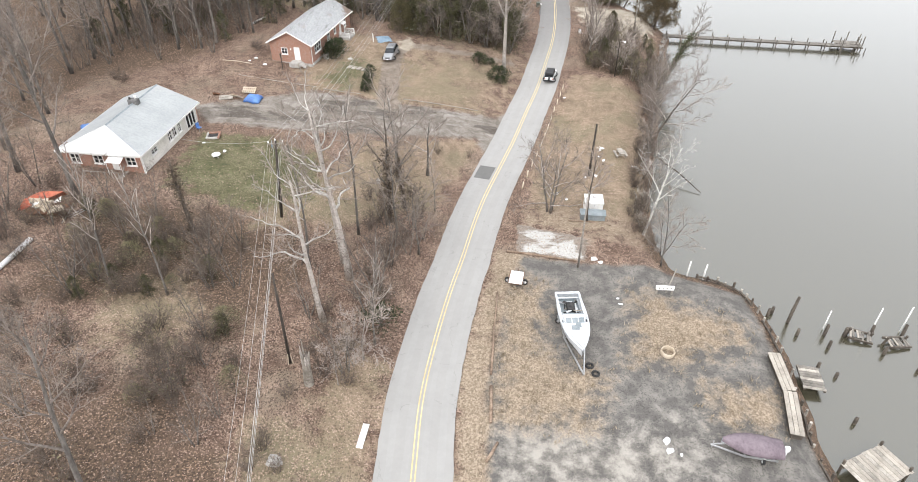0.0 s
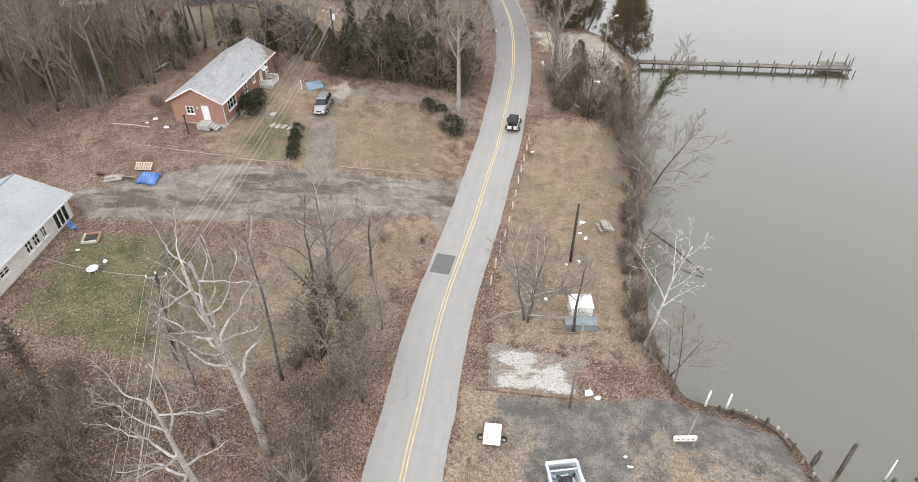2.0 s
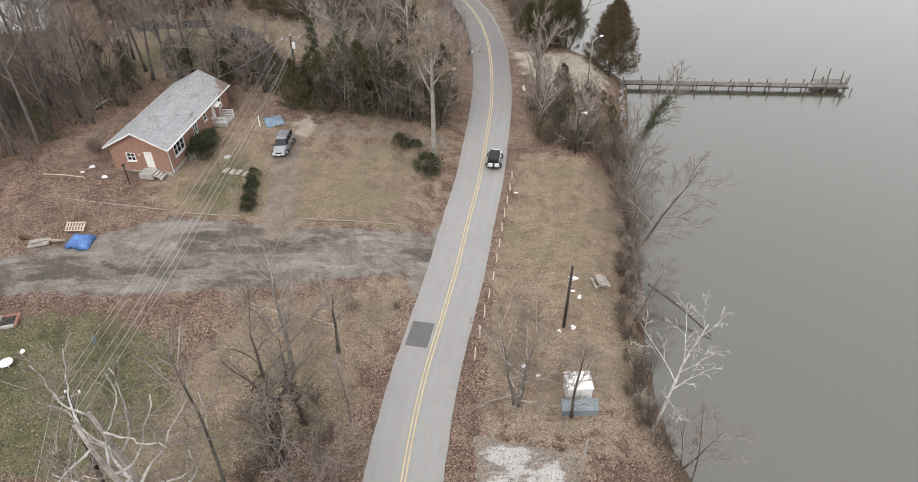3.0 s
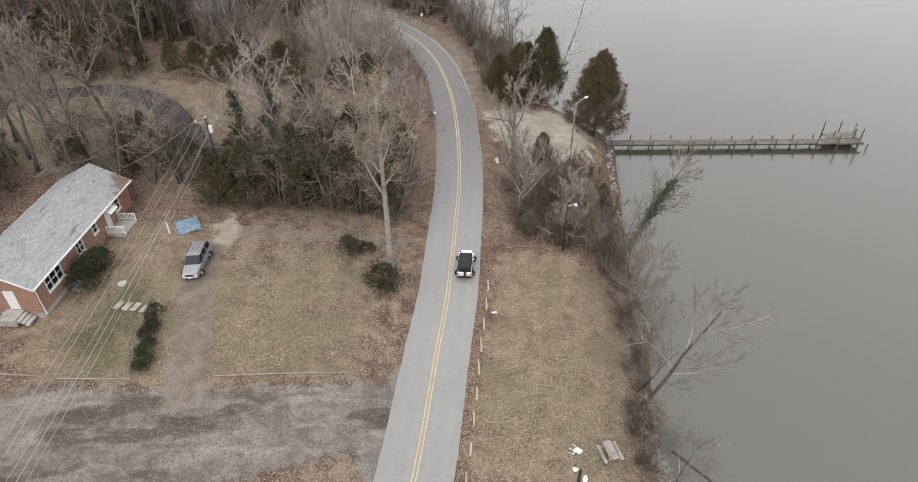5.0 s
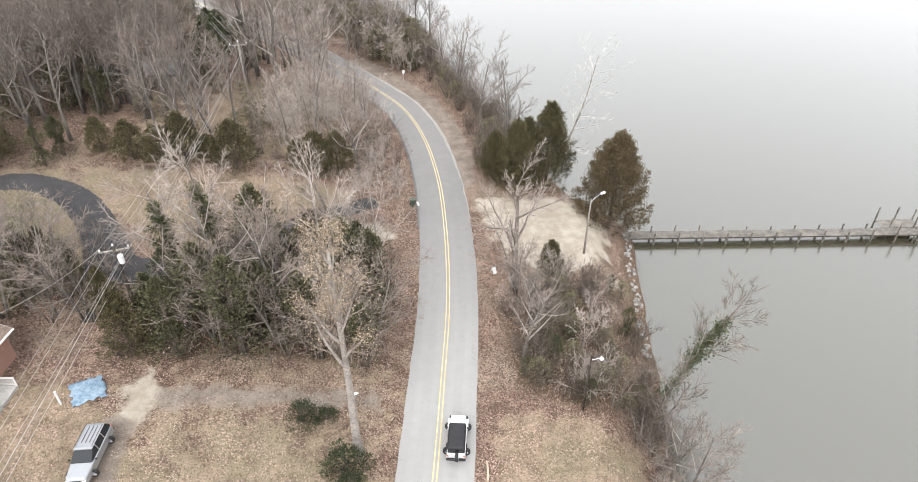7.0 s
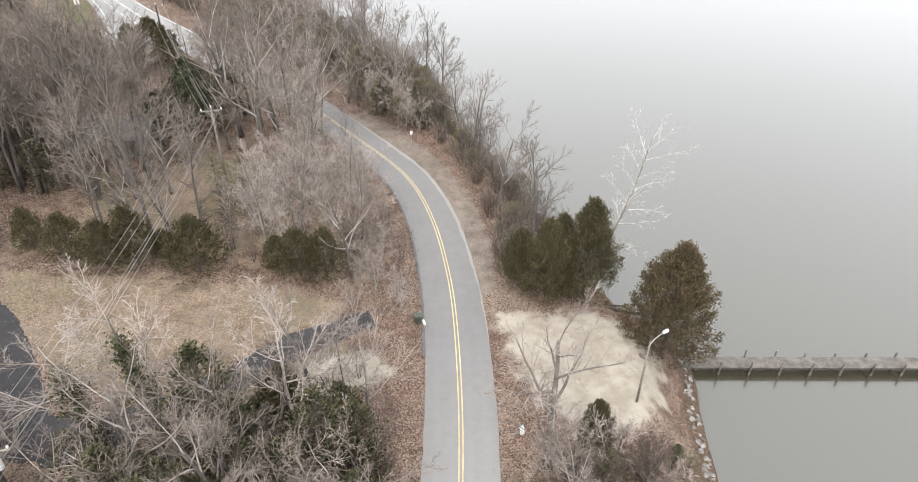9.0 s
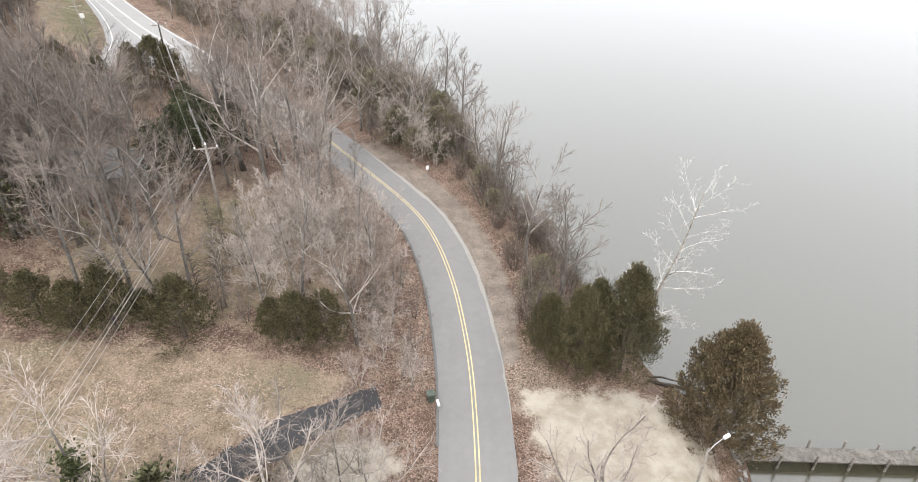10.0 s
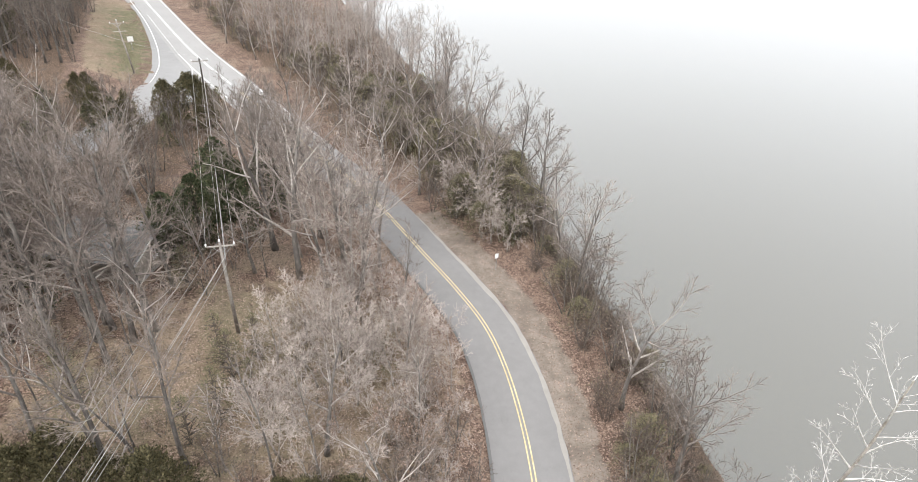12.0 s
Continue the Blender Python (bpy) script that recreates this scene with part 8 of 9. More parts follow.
scatter([(-34, 162), (-13, 164), (-13, 171), (-34, 172)], 20, fork + scrub + far[1::2], 0.65, 0.9, 1.8, 8)
scatter([(6, 203), (15, 196), (20, 202), (14, 224), (-8, 242), (-14, 234)], 20, hazy_far + fork + scrub, 0.55, 0.8, 2.0, 4.4)
scatter([(10, 197), (16, 190), (22, 192), (16, 206)], 8, fork + scrub, 0.6, 0.8, 2.0, 5.2)
scatter([(-30, 120), (-14, 122), (-15, 129), (-30, 131)], 6, holly, 0.6, 0.8, 1.8, 8)
scatter([(-30, 120), (-12, 120), (-14, 127), (-30, 129)], 5, crook, 0.8, 1.05, 2.2, 8, keep=((-10.5, 120.3, 3),))
scatter([(-50, 148), (-26, 147), (-24, 152), (-50, 156)], 12, holly + cedar[:1], 0.55, 0.85, 2.2, 8)
# evergreens added to deepen the shade of the wood's floor
scatter([(-80, 158), (-24, 156), (-17, 168), (-26, 178), (-50, 182), (-80, 200)], 40, far_holly, 0.6, 1.0, 2.6, 8)
scatter([(-58, 186), (-24, 188), (-20, 204), (-52, 214)], 16, far_holly, 0.55, 0.85, 2.6, 8)
scatter([(-110, 210), (-66, 205), (-58, 240), (-70, 280), (-110, 290)], 34, far_holly, 0.6, 0.9, 3.0, 8, joined=True)
scatter([(-49, 236), (-52, 246), (-59, 262), (-66, 284), (-76, 306), (-92, 300), (-80, 262), (-66, 236)], 46, far, 0.8, 1.0, 2.0, 8, joined=True)
scatter([(-49, 236), (-52, 246), (-59, 262), (-66, 284), (-76, 306), (-84, 300), (-72, 262), (-58, 236)], 26, scrub, 0.8, 1.1, 1.8, 8, joined=True)
VERGE = [(12, 206), (2, 222), (-14, 244), (-30, 266), (-48, 296), (-40, 300), (-24, 272), (-6, 246), (10, 226)]
scatter(VERGE, 40, scrub, 0.7, 1.1, 1.8, 4.9, joined=True)
scatter(VERGE, 18, briar, 0.5, 0.85, 2.2, 5.2, joined=True)
join_far_wood()
# behind the houses
scatter([(-85, 62), (-56, 66), (-55, 96), (-42, 103), (-37, 122), (-26, 126), (-38, 134), (-60, 140), (-90, 120)], 44, far, 0.9, 1.2, 3.5, 8)
scatter([(-70, 62), (-56, 66), (-55, 96), (-42, 103), (-37, 122), (-40, 130), (-60, 120)], 12, tall + fork[:1], 0.9, 1.15, 4.0, 8)
scatter([(-62, 98), (-38, 107), (-28, 124), (-34, 132), (-62, 128)], 22, far, 0.8, 1.05, 2.4, 8)
scatter([(-64, 92), (-40, 106), (-29, 124), (-36, 132), (-62, 128)], 34, scrub, 0.6, 1.0, 1.8, 8)
scatter([(-62, 100), (-40, 108), (-30, 124), (-36, 131), (-62, 126)], 12, far_holly, 0.5, 0.8, 2.6, 8)
scatter([(-66, 88), (-40, 104), (-30, 124), (-56, 130)], 20, scrub, 0.7, 1.1, 3.0, 8)
scatter([(-34, 122), (-26, 122), (-26, 128), (-34, 131)], 3, tall[:2] + fork[:1], 0.8, 1.0, 3.0, 8)
scatter([(-28, 121), (-12, 121.5), (-14, 128), (-28, 130)], 10, scrub + holly, 0.7, 1.0, 2.0, 8)
scatter([(-60, 152), (-24, 150), (-26, 156), (-60, 160)], 8, holly, 0.6, 0.9, 3.0, 8)
# south-west wood
SOUTH = [(-62, 16), (-19, 16), (-19, 38), (-22, 50), (-34, 56), (-62, 52)]
scatter(SOUTH, 9, tall[:2] + slim, 0.8, 1.1, 5.0, 6)
scatter(SOUTH, 32, scrub, 0.5, 0.9, 2.6, 6)
scatter(SOUTH, 76, whip, 0.8, 1.4, 1.2, 6)
scatter(SOUTH, 8, briar, 0.35, 0.6, 3.0, 6)
scatter([(-40, 44), (-23, 46), (-24, 58), (-40, 58)], 7, briar, 0.35, 0.6, 2.0, 6)
scatter([(-40, 44), (-23, 46), (-24, 58), (-40, 58)], 6, holly, 0.3, 0.42, 2.5, 6)
scatter([(-38, 44), (-20, 49), (-22, 58), (-38, 59)], 24, whip + scrub[:2], 0.8, 1.2, 1.3, 6)
scatter([(-50, 52), (-36, 54), (-38, 62), (-50, 64)], 10, scrub + whip, 0.8, 1.2, 1.6, 6, keep=((-45.2, 58.8, 2.5),))
scatter([(-17, 20), (-9, 24), (-8, 44), (-15, 44)], 14, whip, 0.6, 1.0, 1.6, 6)
scatter([(-14, 46), (-6, 46), (-2, 64), (-10, 66)], 16, whip + scrub[:1], 0.6, 1.0, 1.5, 5)


# ---- things in the yards ----
def log_at(name, x0, y0, x1, y1, r, material, label, dz=0.0, category="log"):
    solid(name, MB().tube([(x0, y0, gz(x0, y0) + r * 0.8 + dz), ((x0 + x1) / 2 + 0.03, (y0 + y1) / 2, gz((x0 + x1) / 2, (y0 + y1) / 2) + r * 0.85 + dz), (x1, y1, gz(x1, y1) + r * 0.8 + dz)], [r, r * 0.95, r * 0.85], 8), material, label, category, smooth=True)


log_at("log", 2.9, 38.4, 2.7, 34.4, 0.16, LOGW, "brown log laid along the yard's edge")
log_at("log", 4.1, 51.2, 3.5, 46.0, 0.10, LOGW, "thin brown log laid along the verge")
log_at("log", 3.5, 45.9, 2.95, 39.8, 0.13, LOGW, "brown log laid along the yard's edge")
log_at("log", 5.5, 58.3, 13.3, 56.6, 0.15, LOGW, "long dark log lying across the yard entrance")
log_at("log", 2.2, 30.6, 3.2, 32.4, 0.14, LOGW, "short log end beside the road")
vr = random.Random(12)
for y in np.arange(72, 104, 2.7):
    x = float(np.interp(y, ROAD_LINE[:, 1], ROAD_LINE[:, 0])) + 4.35
    dx = 0.30
    log_at("verge_timber", x, y, x + dx, y + vr.uniform(1.2, 1.9), 0.09, PLYW, "pale timber laid along the road verge", category="timber")
for k in range(9):
    y = 64.5 + 2.2 * k
    x = float(np.interp(y, [p[1] for p in SHORE[11:18]], [p[0] for p in SHORE[11:18]])) - 0.6
    log_at("shore_timber", x, y, x + 0.4 + vr.uniform(-.3, .3), y + vr.uniform(1.2, 2.4), 0.10, WOODG, "grey driftwood timber along the bank", category="timber")

t = thing("picnic_table", "weathered grey wooden picnic table on dry grass", "table", pose(23.2, 81.2, gz(23.2, 81.2), 0, 0, 4))
for k in range(5):
    part("table_board", MB().box((-0.3 + 0.15 * k, 0, 0.75), (0.14, 1.8, 0.04)), WOODG, t)
for sx in (-0.72, 0.72):
    for k in (-0.075, 0.075):
        part("bench_board", MB().box((sx + k, 0, 0.44), (0.14, 1.8, 0.04)), WOODG, t)
for y in (-0.65, 0.65):
    part("bench_bearer", MB().box((0, y, 0.38), (1.7, 0.05, 0.09)), WOODG, t)
    for s in (-1, 1):
        part("leg", MB().hull([(s * 0.25, y - 0.03, 0.73), (s * 0.35, y - 0.03, 0.73), (s * 0.62, y - 0.03, 0), (s * 0.72, y - 0.03, 0), (s * 0.25, y + 0.03, 0.73), (s * 0.35, y + 0.03, 0.73), (s * 0.62, y + 0.03, 0), (s * 0.72, y + 0.03, 0)]), WOODG, t)

t = thing("white_shed", "small white metal shed box on the lawn", "shed", pose(16.9, 67.3, gz(16.9, 67.3), 0, 0, -3))
part("body", MB().box((0, 0, 0.75), (2.2, 1.8, 1.5), bev=0.03), WHITEP, t)
part("lid", MB().hull([(sx * 1.16, y, z) for sx in (-1, 1) for y, z in ((-0.98, 1.50), (-0.98, 1.58), (0.98, 1.66), (0.98, 1.74))]), WHITEP, t, "white sloping lid")
part("hasp", MB().box((0, -0.93, 1.2), (0.12, 0.04, 0.2)), STEEL, t)
t = thing("grey_bin", "long grey-lidded storage box beside the shed", "storage box", pose(16.5, 65.2, gz(16.5, 65.2), 0, 0, -6))
part("body", MB().box((0, 0, 0.4), (3.0, 1.0, 0.8), bev=0.03), GREYM, t)
part("lid", MB().hull([(sx * 1.58, y, z) for sx in (-1, 1) for y, z in ((-0.6, 0.80), (-0.6, 0.87), (0.56, 0.95), (0.56, 1.02))]), GREYM, t, "grey-blue lid")
log_at("log", 13.4, 64.7, 18.6, 64.0, 0.09, LOGW, "thin log lying before the storage box")

t = thing("yard_bench", "small white slatted stand with a leaning post", "stand", pose(21.8, 51.2, gz(21.8, 51.2), 0, 0, -4))
part("top_rail", MB().box((0, 0, 0.9), (1.9, 0.25, 0.5), bev=0.03), WHITEP, t)
for x in (-0.8, 0.8):
    part("leg", MB().box((x, 0, 0.35), (0.12, 0.3, 0.7)), WOODG, t)
for k in range(4):
    part("bolt_hole", MB().tube([(-0.6 + 0.4 * k, -0.125, 0.95), (-0.6 + 0.4 * k, -0.14, 0.95)], 0.07, 8), DARKM, t)
part("prop_post", MB().tube([(0.3, 0.3, 0), (1.1, 1.2, 2.6)], 0.07, 6), WOODG, t)

def torus(mb, c, R, r, n=18, k=8, squash=1.0):
    rings = [[((R + r * math.cos(2 * math.pi * q / k)) * math.cos(2 * math.pi * i / n) + c[0], (R + r * math.cos(2 * math.pi * q / k)) * math.sin(2 * math.pi * i / n) + c[1], c[2] + r * squash * math.sin(2 * math.pi * q / k)) for q in range(k)] for i in range(n + 1)]
    return mb.loft(rings, caps=False)


solid("concrete_ring", torus(MB(), (19.9, 42.5, gz(19.9, 42.5) + 0.28), 0.62, 0.07, squash=4.0), PLYW, "pale weathered well ring lying on grass", "ring", smooth=True)
for x, y in ((12.2, 40.9), (12.6, 39.9)):
    ty = thing("flat_tyre", "old black tyre lying on the grass", "tyre", pose(x, y, gz(x, y)))
    part("rubber_ring", torus(MB(), (0, 0, 0.1), 0.30, 0.11), RUBBER, ty, smooth=True)

# crushed white buckets, scraps and litter
lr = random.Random(31)


def scrap(name, x, y, s, material, label, category, flat=0.25):
    c = Vector((x, y, gz(x, y) + s * flat * 0.6))
    solid(name, MB().hull([c + Vector((lr.gauss(0, 1), lr.gauss(0, 1), 0)).normalized() * s * lr.uniform(0.5, 1) + Vector((0, 0, lr.uniform(-1, 1) * s * flat)) for _ in range(12)]), material, label, category)


for x, y, s in ((17.2, 32.6, 0.5), (17.3, 31.6, 0.42), (18.2, 31.4, 0.22), (15.4, 56.9, 0.6), (16.0, 56.4, 0.35), (16.8, 50.4, 0.25), (16.9, 49.6, 0.35), (20.4, 79.3, 0.4), (19.9, 80.2, 0.3), (18.6, 75.0, 0.35), (17.2, 74.7, 0.3), (13.9, 69.5, 0.3),
                (12.8, 70.8, 0.3), (17.4, 98.5, 0.3), (-9.8, 119.3, 0.55), (-8.8, 119.0, 0.45), (-7.6, 119.4, 0.4), (7.9, 111.6, 0.25), (-31.5, 100.3, 0.4), (-33.5, 102.5, 0.5), (-34.2, 101.5, 0.35), (-33.6, 75.2, 0.3), (-30.5, 73.5, 0.35)):
    scrap("litter", x, y, s, PORCEL, "white scrap of rubbish lying on the ground", "litter")
t = thing("garden_chair", "white plastic garden chair tipped over on the lawn", "chair", pose(20.3, 81.6, gz(20.3, 81.6) + 0.35, 80, 0, 35))
part("seat", MB().box((0, 0, 0), (0.5, 0.48, 0.05), bev=0.015), PORCEL, t)
part("backrest", MB().box((0, 0.25, 0.35), (0.5, 0.05, 0.6), bev=0.015), PORCEL, t)
for x in (-0.22, 0.22):
    for y in (-0.22, 0.22):
        part("leg", MB().tube([(x, y, 0), (x * 1.15, y * 1.15, -0.42)], 0.03, 5), PORCEL, t)

# white board by the road
solid("white_board", MB().box((0, 0, 0.09), (0.55, 2.4, 0.08), pose(-8.0, 32.9, gz(-8, 32.9) + 0.0, 0, 0, -8), bev=0.01), WHITEP, "long white board lying on the verge", "board")

# blue tarpaulin with pallets
tp = random.Random(14)


def tarp(name, x, y, w, d, h, material, label, rot=0, seed=1, peak=True):
    r = random.Random(seed)
    n = 12
    z0 = gz(x, y)
    mb = MB()
    rows = []
    for i in range(n + 1):
        row = []
        for j in range(n + 1):
            u, v = i / n - 0.5, j / n - 0.5
            e = max(abs(u), abs(v)) * 2
            zz = h * max(0, 1 - e ** 3) + 0.05 + r.uniform(0, 0.09)
            a = radians(rot)
            px, py = u * w * (1 + r.uniform(-.12, .12)), v * d * (1 + r.uniform(-.14, .14))
            gx, gy = x + px * math.cos(a) - py * math.sin(a), y + px * math.sin(a) + py * math.cos(a)
            row.append((gx, gy, gz(gx, gy) + zz))
        rows.append(row)
    mb.loft(rows, caps=False, closed=False)
    ob = solid(name, mb, material, label, "tarpaulin", smooth=True)
    md = ob.modifiers.new("thickness", "SOLIDIFY")
    md.thickness = 0.03
    return ob


tarp("blue_tarp", -30.4, 88.3, 2.3, 2.1, 0.7, BLUET, "bright blue tarpaulin thrown over a pile", -8, 3)
tarp("faded_tarp", -13.4, 113.2, 2.5, 2.3, 0.06, FADEDT, "faded blue tarpaulin lying flat on the yard", 20, 5)


def pallet(m):
    t = thing("pallet", "pale wooden pallet leaning on the pile", "pallet", m, group="pallets")
    for k in range(7):
        part("slat", MB().box((-0.9 + 0.3 * k, 0, 0.14), (0.16, 1.1, 0.03)), PLYW, t)
    for y in (-0.5, 0, 0.5):
        part("runner", MB().box((0, y, 0.07), (2.0, 0.09, 0.11)), PLYW, t)


pallet(pose(-31.5, 90.6, gz(-31.5, 90.6) + 0.35, 25, 0, -6))
pallet(pose(-32.8, 88.3, gz(-32.8, 88.3) + 0.3, 0, 35, 75))
solid("board_stack", MB().box((0, 0, 0.12), (2.0, 1.2, 0.12), pose(-34.4, 88.4, gz(-34.4, 88.4), 4, 0, 10), bev=0.01).box((0.2, 0.1, 0.26), (1.8, 0.4, 0.08), pose(-34.4, 88.4, gz(-34.4, 88.4), 4, 6, 22), bev=0.01), WOODG, "stack of weathered grey boards", "boards")
solid("scrap_heap", MB().hull([(-36.0 + tp.uniform(-.6, .6), 89.2 + tp.uniform(-.5, .5), gz(-36, 89.2) + tp.uniform(0, 0.6)) for _ in range(14)]), RUST, "small rusty scrap heap", "scrap")
log_at("timber", -34.6, 96.2, -22.0, 93.4, 0.06, WOODG, "long pale timber edging the lane", category="timber")
log_at("timber", -21.0, 93.2, -15.2, 92.6, 0.06, WOODG, "long pale timber edging the lane", category="timber")
log_at("timber", -8.6, 92.4, 3.0, 92.6, 0.06, WOODG, "pale timber edging the lane", category="timber")
log_at("timber", -38.5, 101.2, -33.5, 100.2, 0.07, PLYW, "pale pole lying on fallen leaves", category="timber")

log_at("pale_log", -37.4, 116.6, -35.9, 119.6, 0.20, PALELIMB, "pale barkless fallen log in the wood")
fp = thing("fire_pit", "square brick fire pit in the grass", "fire pit", pose(-32.9, 77.1, gz(-32.9, 77.1), 0, 0, 8))
for k, (x, y, w, d) in enumerate(((-0.75, 0, 0.22, 1.7), (0.75, 0, 0.22, 1.7), (0, -0.75, 1.3, 0.22), (0, 0.75, 1.3, 0.22))):
    part("kerb", MB().box((x, y, 0.1), (w, d, 0.3), bev=0.03), BRICK if k % 2 else CONC, fp)
part("ash_bed", MB().box((0, 0, 0.03), (1.28, 1.28, 0.1)), DARKM, fp)
t = thing("patio_chair", "dark blue folding chair near the house", "chair", pose(-35.1, 78.4, gz(-35.1, 78.4), 0, 0, 60))
part("seat", MB().box((0, 0, 0.42), (0.55, 0.5, 0.06), bev=0.02), BLUET, t)
part("backrest", MB().box((0, 0.27, 0.75), (0.55, 0.06, 0.65), bev=0.02), BLUET, t)
for x in (-0.24, 0.24):
    for y in (-0.2, 0.22):
        part("leg", MB().tube([(x, y, 0.42), (x * 1.1, y * 1.2, 0)], 0.025, 5), STEEL, t)
t = thing("garden_table", "white round plastic table on the grass", "table", pose(-31.0, 72.0, gz(-31, 72)))
part("tabletop", MB().tube([(0, 0, 0.36), (0, 0, 0.42)], 0.55, 16), PORCEL, t)
for k in range(4):
    a = 0.78 + 1.57 * k
    part("leg", MB().tube([(0.3 * math.cos(a), 0.3 * math.sin(a), 0.37), (0.42 * math.cos(a), 0.42 * math.sin(a), 0)], 0.03, 5), PORCEL, t)
t = thing("garden_flag", "small pale blue flag on a thin pole", "flag", pose(-24.0, 73.0, gz(-24, 73)))
part("flagpole", MB().tube([(0, 0, 0), (0.1, 0, 2.6)], 0.025, 5), STEEL, t)
part("flag_cloth", MB().hull([(0.1, 0, 2.5), (0.1, 0, 1.7), (0.12, -0.6, 2.35), (0.12, -0.55, 1.6), (0.14, -0.3, 2.4), (0.06, -0.3, 1.65)]), FADEDT, t)
for x, y in ((-7.0, 67.5), (-10.3, 70.0)):
    t = thing("garden_figure", "small pale plaster garden ornament", "ornament", pose(x, y, gz(x, y)))
    part("ornament_body", MB().tube([(0, 0, 0), (0, 0, 0.35), (0, 0, 0.55), (0, 0, 0.75)], [0.22, 0.26, 0.14, 0.06], 8), CONC, t)

# heap of junk under an orange cover by the south wood
jk = thing("junk_heap", "heap of white sacks and rusty scrap with an orange cover", "junk", pose(-45.0, 58.6, gz(-45.0, 58.6)) @ Matrix.Scale(1.35, 4))
part("orange_cover", MB().hull([(-2.2, 1.0, 0.2), (-2.6, -0.5, 0.0), (-1.5, -0.2, 0.5), (0.4, 2.1, 0.2), (0.6, 1.4, 0.9), (-1.0, 1.2, 1.1), (-2.0, 0.2, 0.9)]), ORANGE, jk)
jr = random.Random(3)
for k in range(9):
    c = Vector((jr.uniform(-1.4, 1.2), jr.uniform(-0.9, 0.7), jr.uniform(0.3, 0.9)))
    part("sack", MB().hull([c + Vector((jr.gauss(0, .35), jr.gauss(0, .35), jr.gauss(0, .18))) for _ in range(12)]), PLYW if k % 3 else WHITEP, jk)
part("scrap_base", MB().hull([(jr.uniform(-2.2, 2.0), jr.uniform(-1.6, 1.2), jr.uniform(0, 0.5)) for _ in range(20)]), RUST, jk)
t = thing("ladder", "grey aluminium ladder lying beside the junk heap", "ladder", pose(-41.6, 58.6, gz(-41.6, 58.6) + 0.1, 0, -6, 50))
for y in (-0.22, 0.22):
    part("rail", MB().box((0, y, 0.1), (3.6, 0.06, 0.08)), STEEL, t)
for k in range(10):
    part("rung", MB().tube([(-1.6 + 0.35 * k, -0.22, 0.1), (-1.6 + 0.35 * k, 0.22, 0.1)], 0.02, 5), STEEL, t)
log_at("white_pipe", -44.2, 53.0, -45.2, 46.5, 0.28, PORCEL, "long white drain pipe lying in the wood", category="pipe")

# beside the brick house
t = thing("yard_post", "dark wooden lamp post before the brick house", "post", pose(-28.2, 98.6, gz(-28.2, 98.6)))
part("post", MB().tube([(0, 0, -0.2), (-0.05, 0.1, 2.4)], 0.08, 7), POLEW, t)
part("post_cap", MB().box((-0.05, 0.1, 2.5), (0.3, 0.3, 0.25), bev=0.05), DARKM, t)
t = thing("air_conditioner", "pale green air-conditioner unit beside the wall", "air conditioner", pose(-22.2, 104.2, gz(-22.2, 104.2), 0, 0, -9))
part("casing", MB().box((0, 0, 0.4), (0.8, 0.8, 0.8), bev=0.06), STEEL, t)
part("fan_grille", torus(MB(), (0, 0, 0.81), 0.25, 0.03, 14, 5), DARKM, t)
part("pad", MB().box((0, 0, 0.0), (1.0, 1.0, 0.1)), CONC, t)
solid("manhole_lid", MB().tube([(-18.3, 104.5, gz(-18.3, 104.5) - 0.1), (-18.3, 104.5, gz(-18.3, 104.5) + 0.12)], 0.42, 16), CONC, "round pale septic lid in the lawn", "lid")
for k in range(4):
    x, y = -18.0 + 0.8 * k, 101.6 - 0.25 * k
    solid("stepping_stone", MB().box((0, 0, 0.04), (0.6, 1.1, 0.12), pose(x, y, gz(x, y), 0, 0, -25), bev=0.02), WOODG, "grey concrete stepping slab in the grass", "slab", group="stepping slabs")
t = thing("fence_post", "short white post beside the tarpaulin", "post", pose(-15.2, 112.2, gz(-15.2, 112.2)))
part("post", MB().box((0, 0, 0.7), (0.14, 0.14, 1.5), bev=0.02), WHITEP, t)

# roadside bin and letter box
t = thing("wheelie_bin", "dark green wheeled bin by the road", "bin", pose(17.0, 140.9, gz(17.0, 140.9), 0, 0, 10))
part("bin_body", MB().loft([[(sx * w, sy * w, z) for sx, sy in ((-1, -1), (1, -1), (1, 1), (-1, 1))] for w, z in ((0.24, 0.1), (0.33, 1.0))]), GREENP, t)
part("lid", MB().box((0, 0, 1.04), (0.74, 0.76, 0.08), bev=0.03), GREENP, t)
for sx in (-0.26, 0.26):
    part("wheel", MB().tube([(sx - 0.04, 0.28, 0.12), (sx + 0.04, 0.28, 0.12)], 0.12, 10), RUBBER, t)
t = thing("letter_box", "white letter box on a post by the road", "letter box", pose(17.5, 139.7, gz(17.5, 139.7), 0, 0, 8))
part("post", MB().box((0, 0, 0.5), (0.1, 0.1, 1.1)), WOODG, t)
part("box", MB().loft([[(0.13 * math.cos(a), y, 1.12 + 0.15 * math.sin(a)) for a in [2 * math.pi * k / 10 for k in range(10)]] for y in (-0.3, 0.3)]), PORCEL, t)
t = thing("road_sign", "small white road sign by the bend", "sign", pose(20.9, 180.5, gz(20.9, 180.5), 0, 0, 25))
part("post", MB().tube([(0, 0, -0.2), (0, 0, 2.2)], 0.035, 6), STEEL, t)
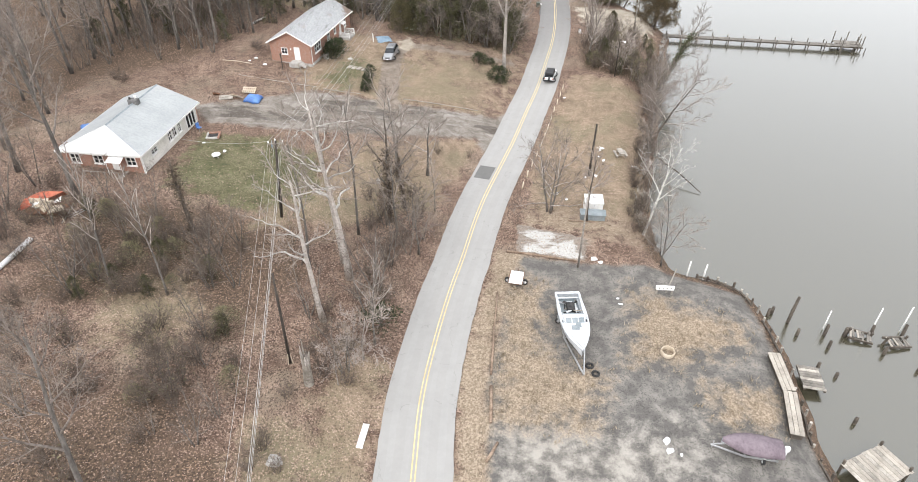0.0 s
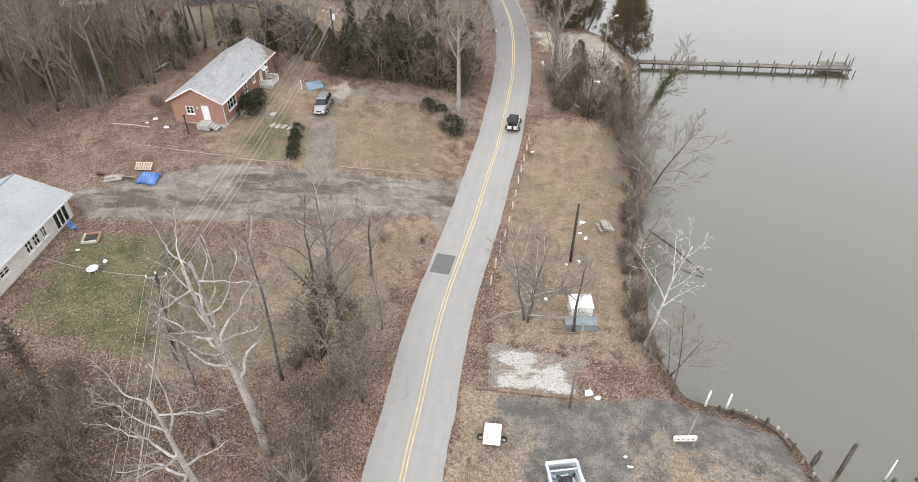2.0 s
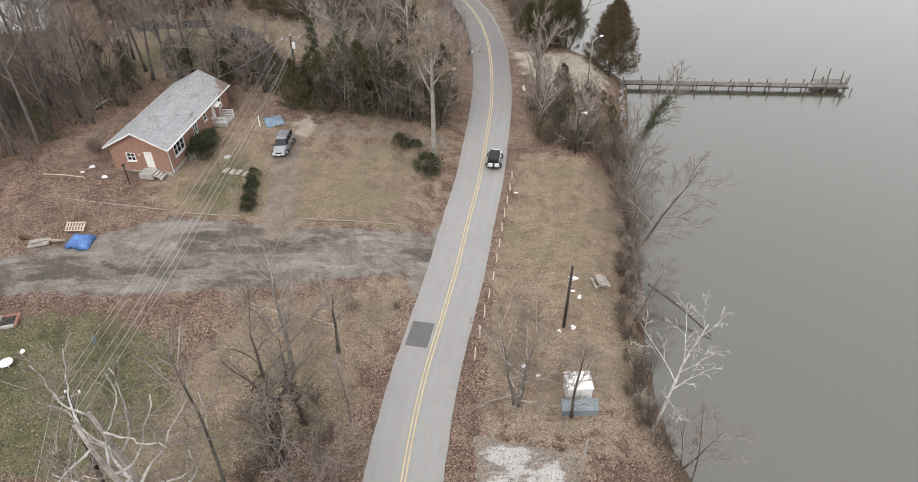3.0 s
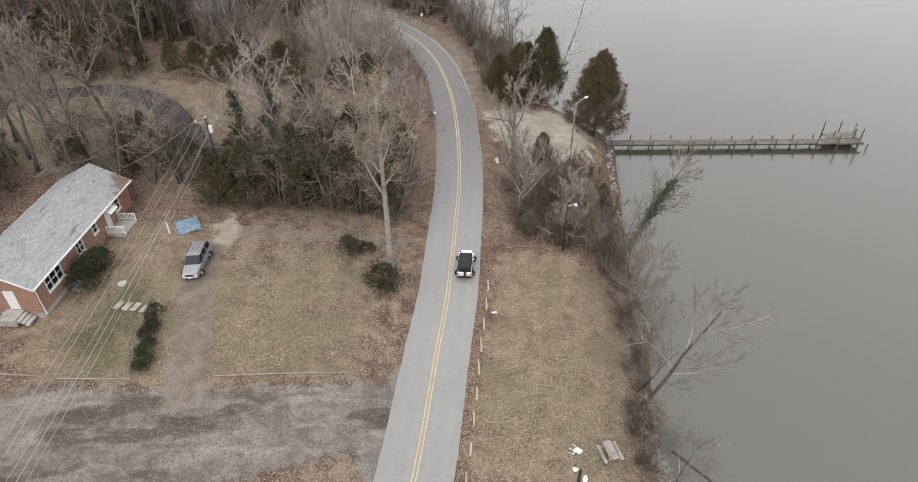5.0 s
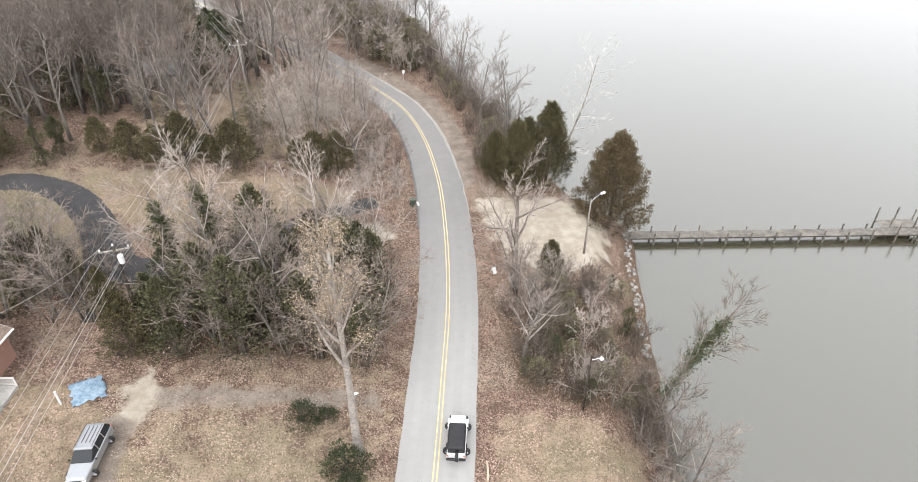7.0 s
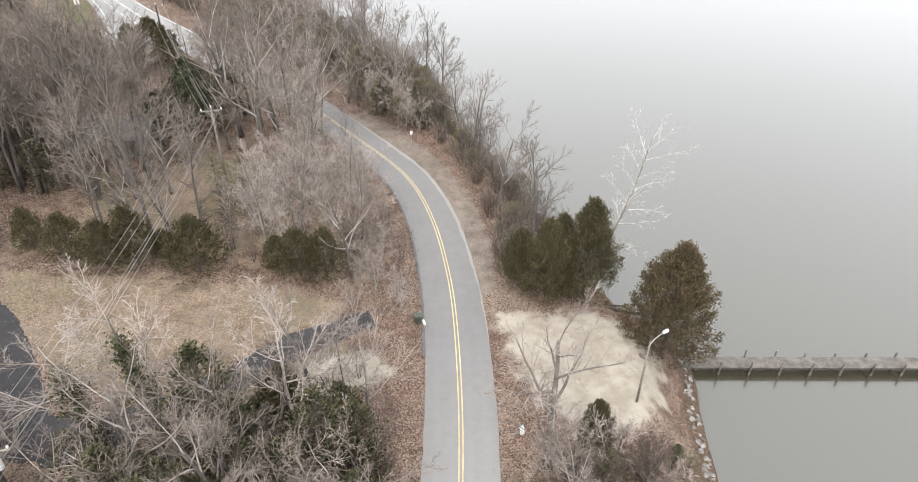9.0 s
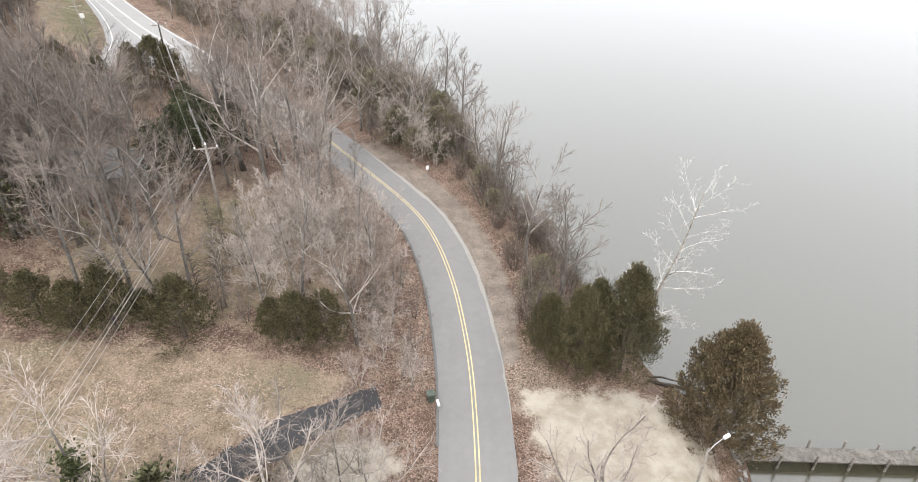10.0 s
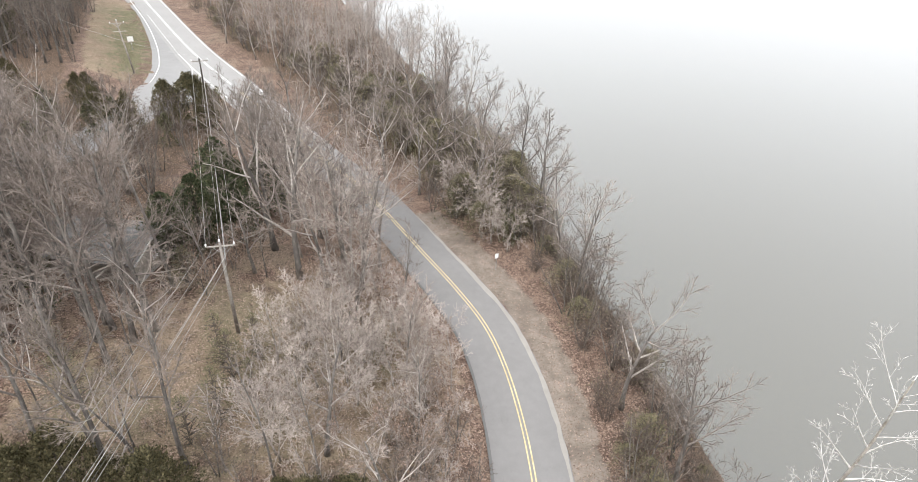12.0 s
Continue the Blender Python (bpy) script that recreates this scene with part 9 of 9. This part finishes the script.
part("plate", MB().box((0, -0.04, 1.9), (0.45, 0.02, 0.6), bev=0.005), PORCEL, t)

t = thing("yard_sign", "small white A-frame sign beside the clearing", "sign", pose(23.9, 126.3, gz(23.9, 126.3), 0, 0, 20))
for s in (-1, 1):
    part("sign_panel", MB().box((0, 0, 0), (0.45, 0.03, 0.8), pose(0, s * 0.18, 0.45, s * 22, 0, 0), bev=0.008), PORCEL, t)
part("sign_bar", MB().box((0, 0, 0.83), (0.45, 0.08, 0.06)), GREYM, t)
tarp("blue_sheet", -49.6, 77.6, 1.6, 1.2, 0.3, BLUET, "crumpled blue sheet beside the low house", 30, 8)
jb = random.Random(17)
for k in range(9):
    a, r = jb.uniform(0, 6.28), jb.uniform(1.2, 3.0)
    x0, y0 = -44.4 + r * math.cos(a), 58.4 + 0.8 * r * math.sin(a)
    b, l0 = jb.uniform(0, 3.14), jb.uniform(0.9, 2.0)
    log_at("scrap_plank", x0 - l0 * math.cos(b), y0 - l0 * math.sin(b), x0 + l0 * math.cos(b), y0 + l0 * math.sin(b), 0.06, (WOODG, LOGW, PLYW)[k % 3], "loose scrap plank lying by the junk heap", category="plank")
solid("verge_stone", MB().hull([Vector((-14.3 + jb.gauss(0, .35), 29.5 + jb.gauss(0, .35), gz(-14.3, 29.5) + abs(jb.gauss(0.15, .2)))) for _ in range(16)]), CONC, "pale boulder lying in dry grass", "stone")

# driftwood and fallen boughs by the cove
for x0, y0, x1, y1, z0, z1, r in ((38.2, 144.6, 45.0, 142.2, -0.9, -1.7, 0.22), (38.0, 145.2, 44.0, 144.0, -0.8, -1.75, 0.13), (32.6, 176.5, 36.5, 178.2, -0.3, -1.5, 0.16), (28.4, 80.6, 33.0, 74.0, 0.2, -1.6, 0.14)):
    solid("fallen_trunk", MB().tube([(x0, y0, z0), ((x0 + x1) / 2, (y0 + y1) / 2 + 0.3, (z0 + z1) / 2 + 0.2), (x1, y1, z1)], [r, r * 0.8, r * 0.4], 8), DARKBARK, "dark fallen trunk lying into the water", "fallen trunk", smooth=True)


# ---- ground litter ----
def leaf_carpet():
    rng = np.random.default_rng(4)
    n = 190000
    x, y = rng.uniform(-50, 36, n), rng.uniform(22, 195, n)
    z, d, s = land(x, y)
    clear = np.zeros(n)
    for name in ("mud", "lot", "sand", "tufts"):
        for pts, w in AREAS[name]:
            clear = np.maximum(clear, poly_mask(x, y, pts, w))
    grass = np.zeros(n)
    for name in ("lawn", "green"):
        for pts, w in AREAS[name]:
            grass = np.maximum(grass, poly_mask(x, y, pts, w))
    house = (np.hypot(x + 42.1, y - 74.8) < 9) | (np.hypot(x + 24.4, y - 109.7) < 5)
    keep = (np.abs(d) > 3.4) & (s > 0.5) & (clear < 0.35) & (rng.random(n) > grass * 0.5) & ~house
    x, y, z = x[keep], y[keep], z[keep]
    n = len(x)
    a, b = rng.uniform(0, 6.28, n), rng.uniform(-0.6, 0.6, n)
    sz = rng.uniform(0.045, 0.10, n)
    ca, sa = np.cos(a) * sz, np.sin(a) * sz
    lift = np.sin(b) * sz
    P = np.stack([np.column_stack([x - ca, y - sa, z + 0.05 - lift * 0.3]), np.column_stack([x + sa * 0.6, y - ca * 0.6, z + 0.03]), np.column_stack([x + ca, y + sa, z + 0.06 + np.abs(lift)]), np.column_stack([x - sa * 0.6, y + ca * 0.6, z + 0.07])], 1).reshape(-1, 3)
    me = bpy.data.meshes.new("fallen_leaves")
    me.from_pydata(P.tolist(), [], (np.arange(4 * n).reshape(-1, 4)).tolist())
    me.materials.append(DEADLEAF)
    me.update()
    tagged(new("fallen_leaves", me), "scattered dry brown fallen leaves", "leaves", kind="stuff")


def grass_tufts():
    rng = random.Random(6)
    mb = MB()
    spots = []
    while len(spots) < 650:
        x, y = rng.uniform(3, 31), rng.uniform(30, 56)
        m = max(poly_mask(np.array([x]), np.array([y]), p, w)[0] for p, w in AREAS["tufts"])
        if rng.random() < m * 0.9 - 0.2 and math.hypot(x - 11, y - 46) > 1.5:
            spots.append((x, y))
    for x, y in spots:
        z = gz(x, y)
        for _ in range(9):
            a, h = rng.uniform(0, 6.28), rng.uniform(0.12, 0.4)
            px, py = x + rng.gauss(0, 0.15), y + rng.gauss(0, 0.15)
            c, s = math.cos(a), math.sin(a)
            mb.add([(px - s * 0.03, py + c * 0.03, z), (px + s * 0.03, py - c * 0.03, z), (px + c * h * 0.7, py + s * h * 0.7, z + h)], [(0, 1, 2)])
    solid("dead_grass", mb, TUFT, "clumps of pale dead grass in the yard", "grass", kind="stuff")


leaf_carpet()
grass_tufts()


# old pole stump in the leaves
bx, by = -15.2, 39.6
op = thing("old_pole", "old dark wooden pole standing among fallen leaves", "post", pose(bx, by, gz(bx, by)))
part("pole", MB().tube([(0, 0, -0.3), (0.1, 0.0, 5.0), (0.2, 0, 10.4)], [0.14, 0.13, 0.10], 8), POLEW, op, smooth=True)
for k in range(3):
    part("pale_stake", MB().tube([(0.25 * math.cos(2.1 * k), 0.25 * math.sin(2.1 * k), 0), (0.05, 0, 1.9)], 0.05, 5), PLYW, op)
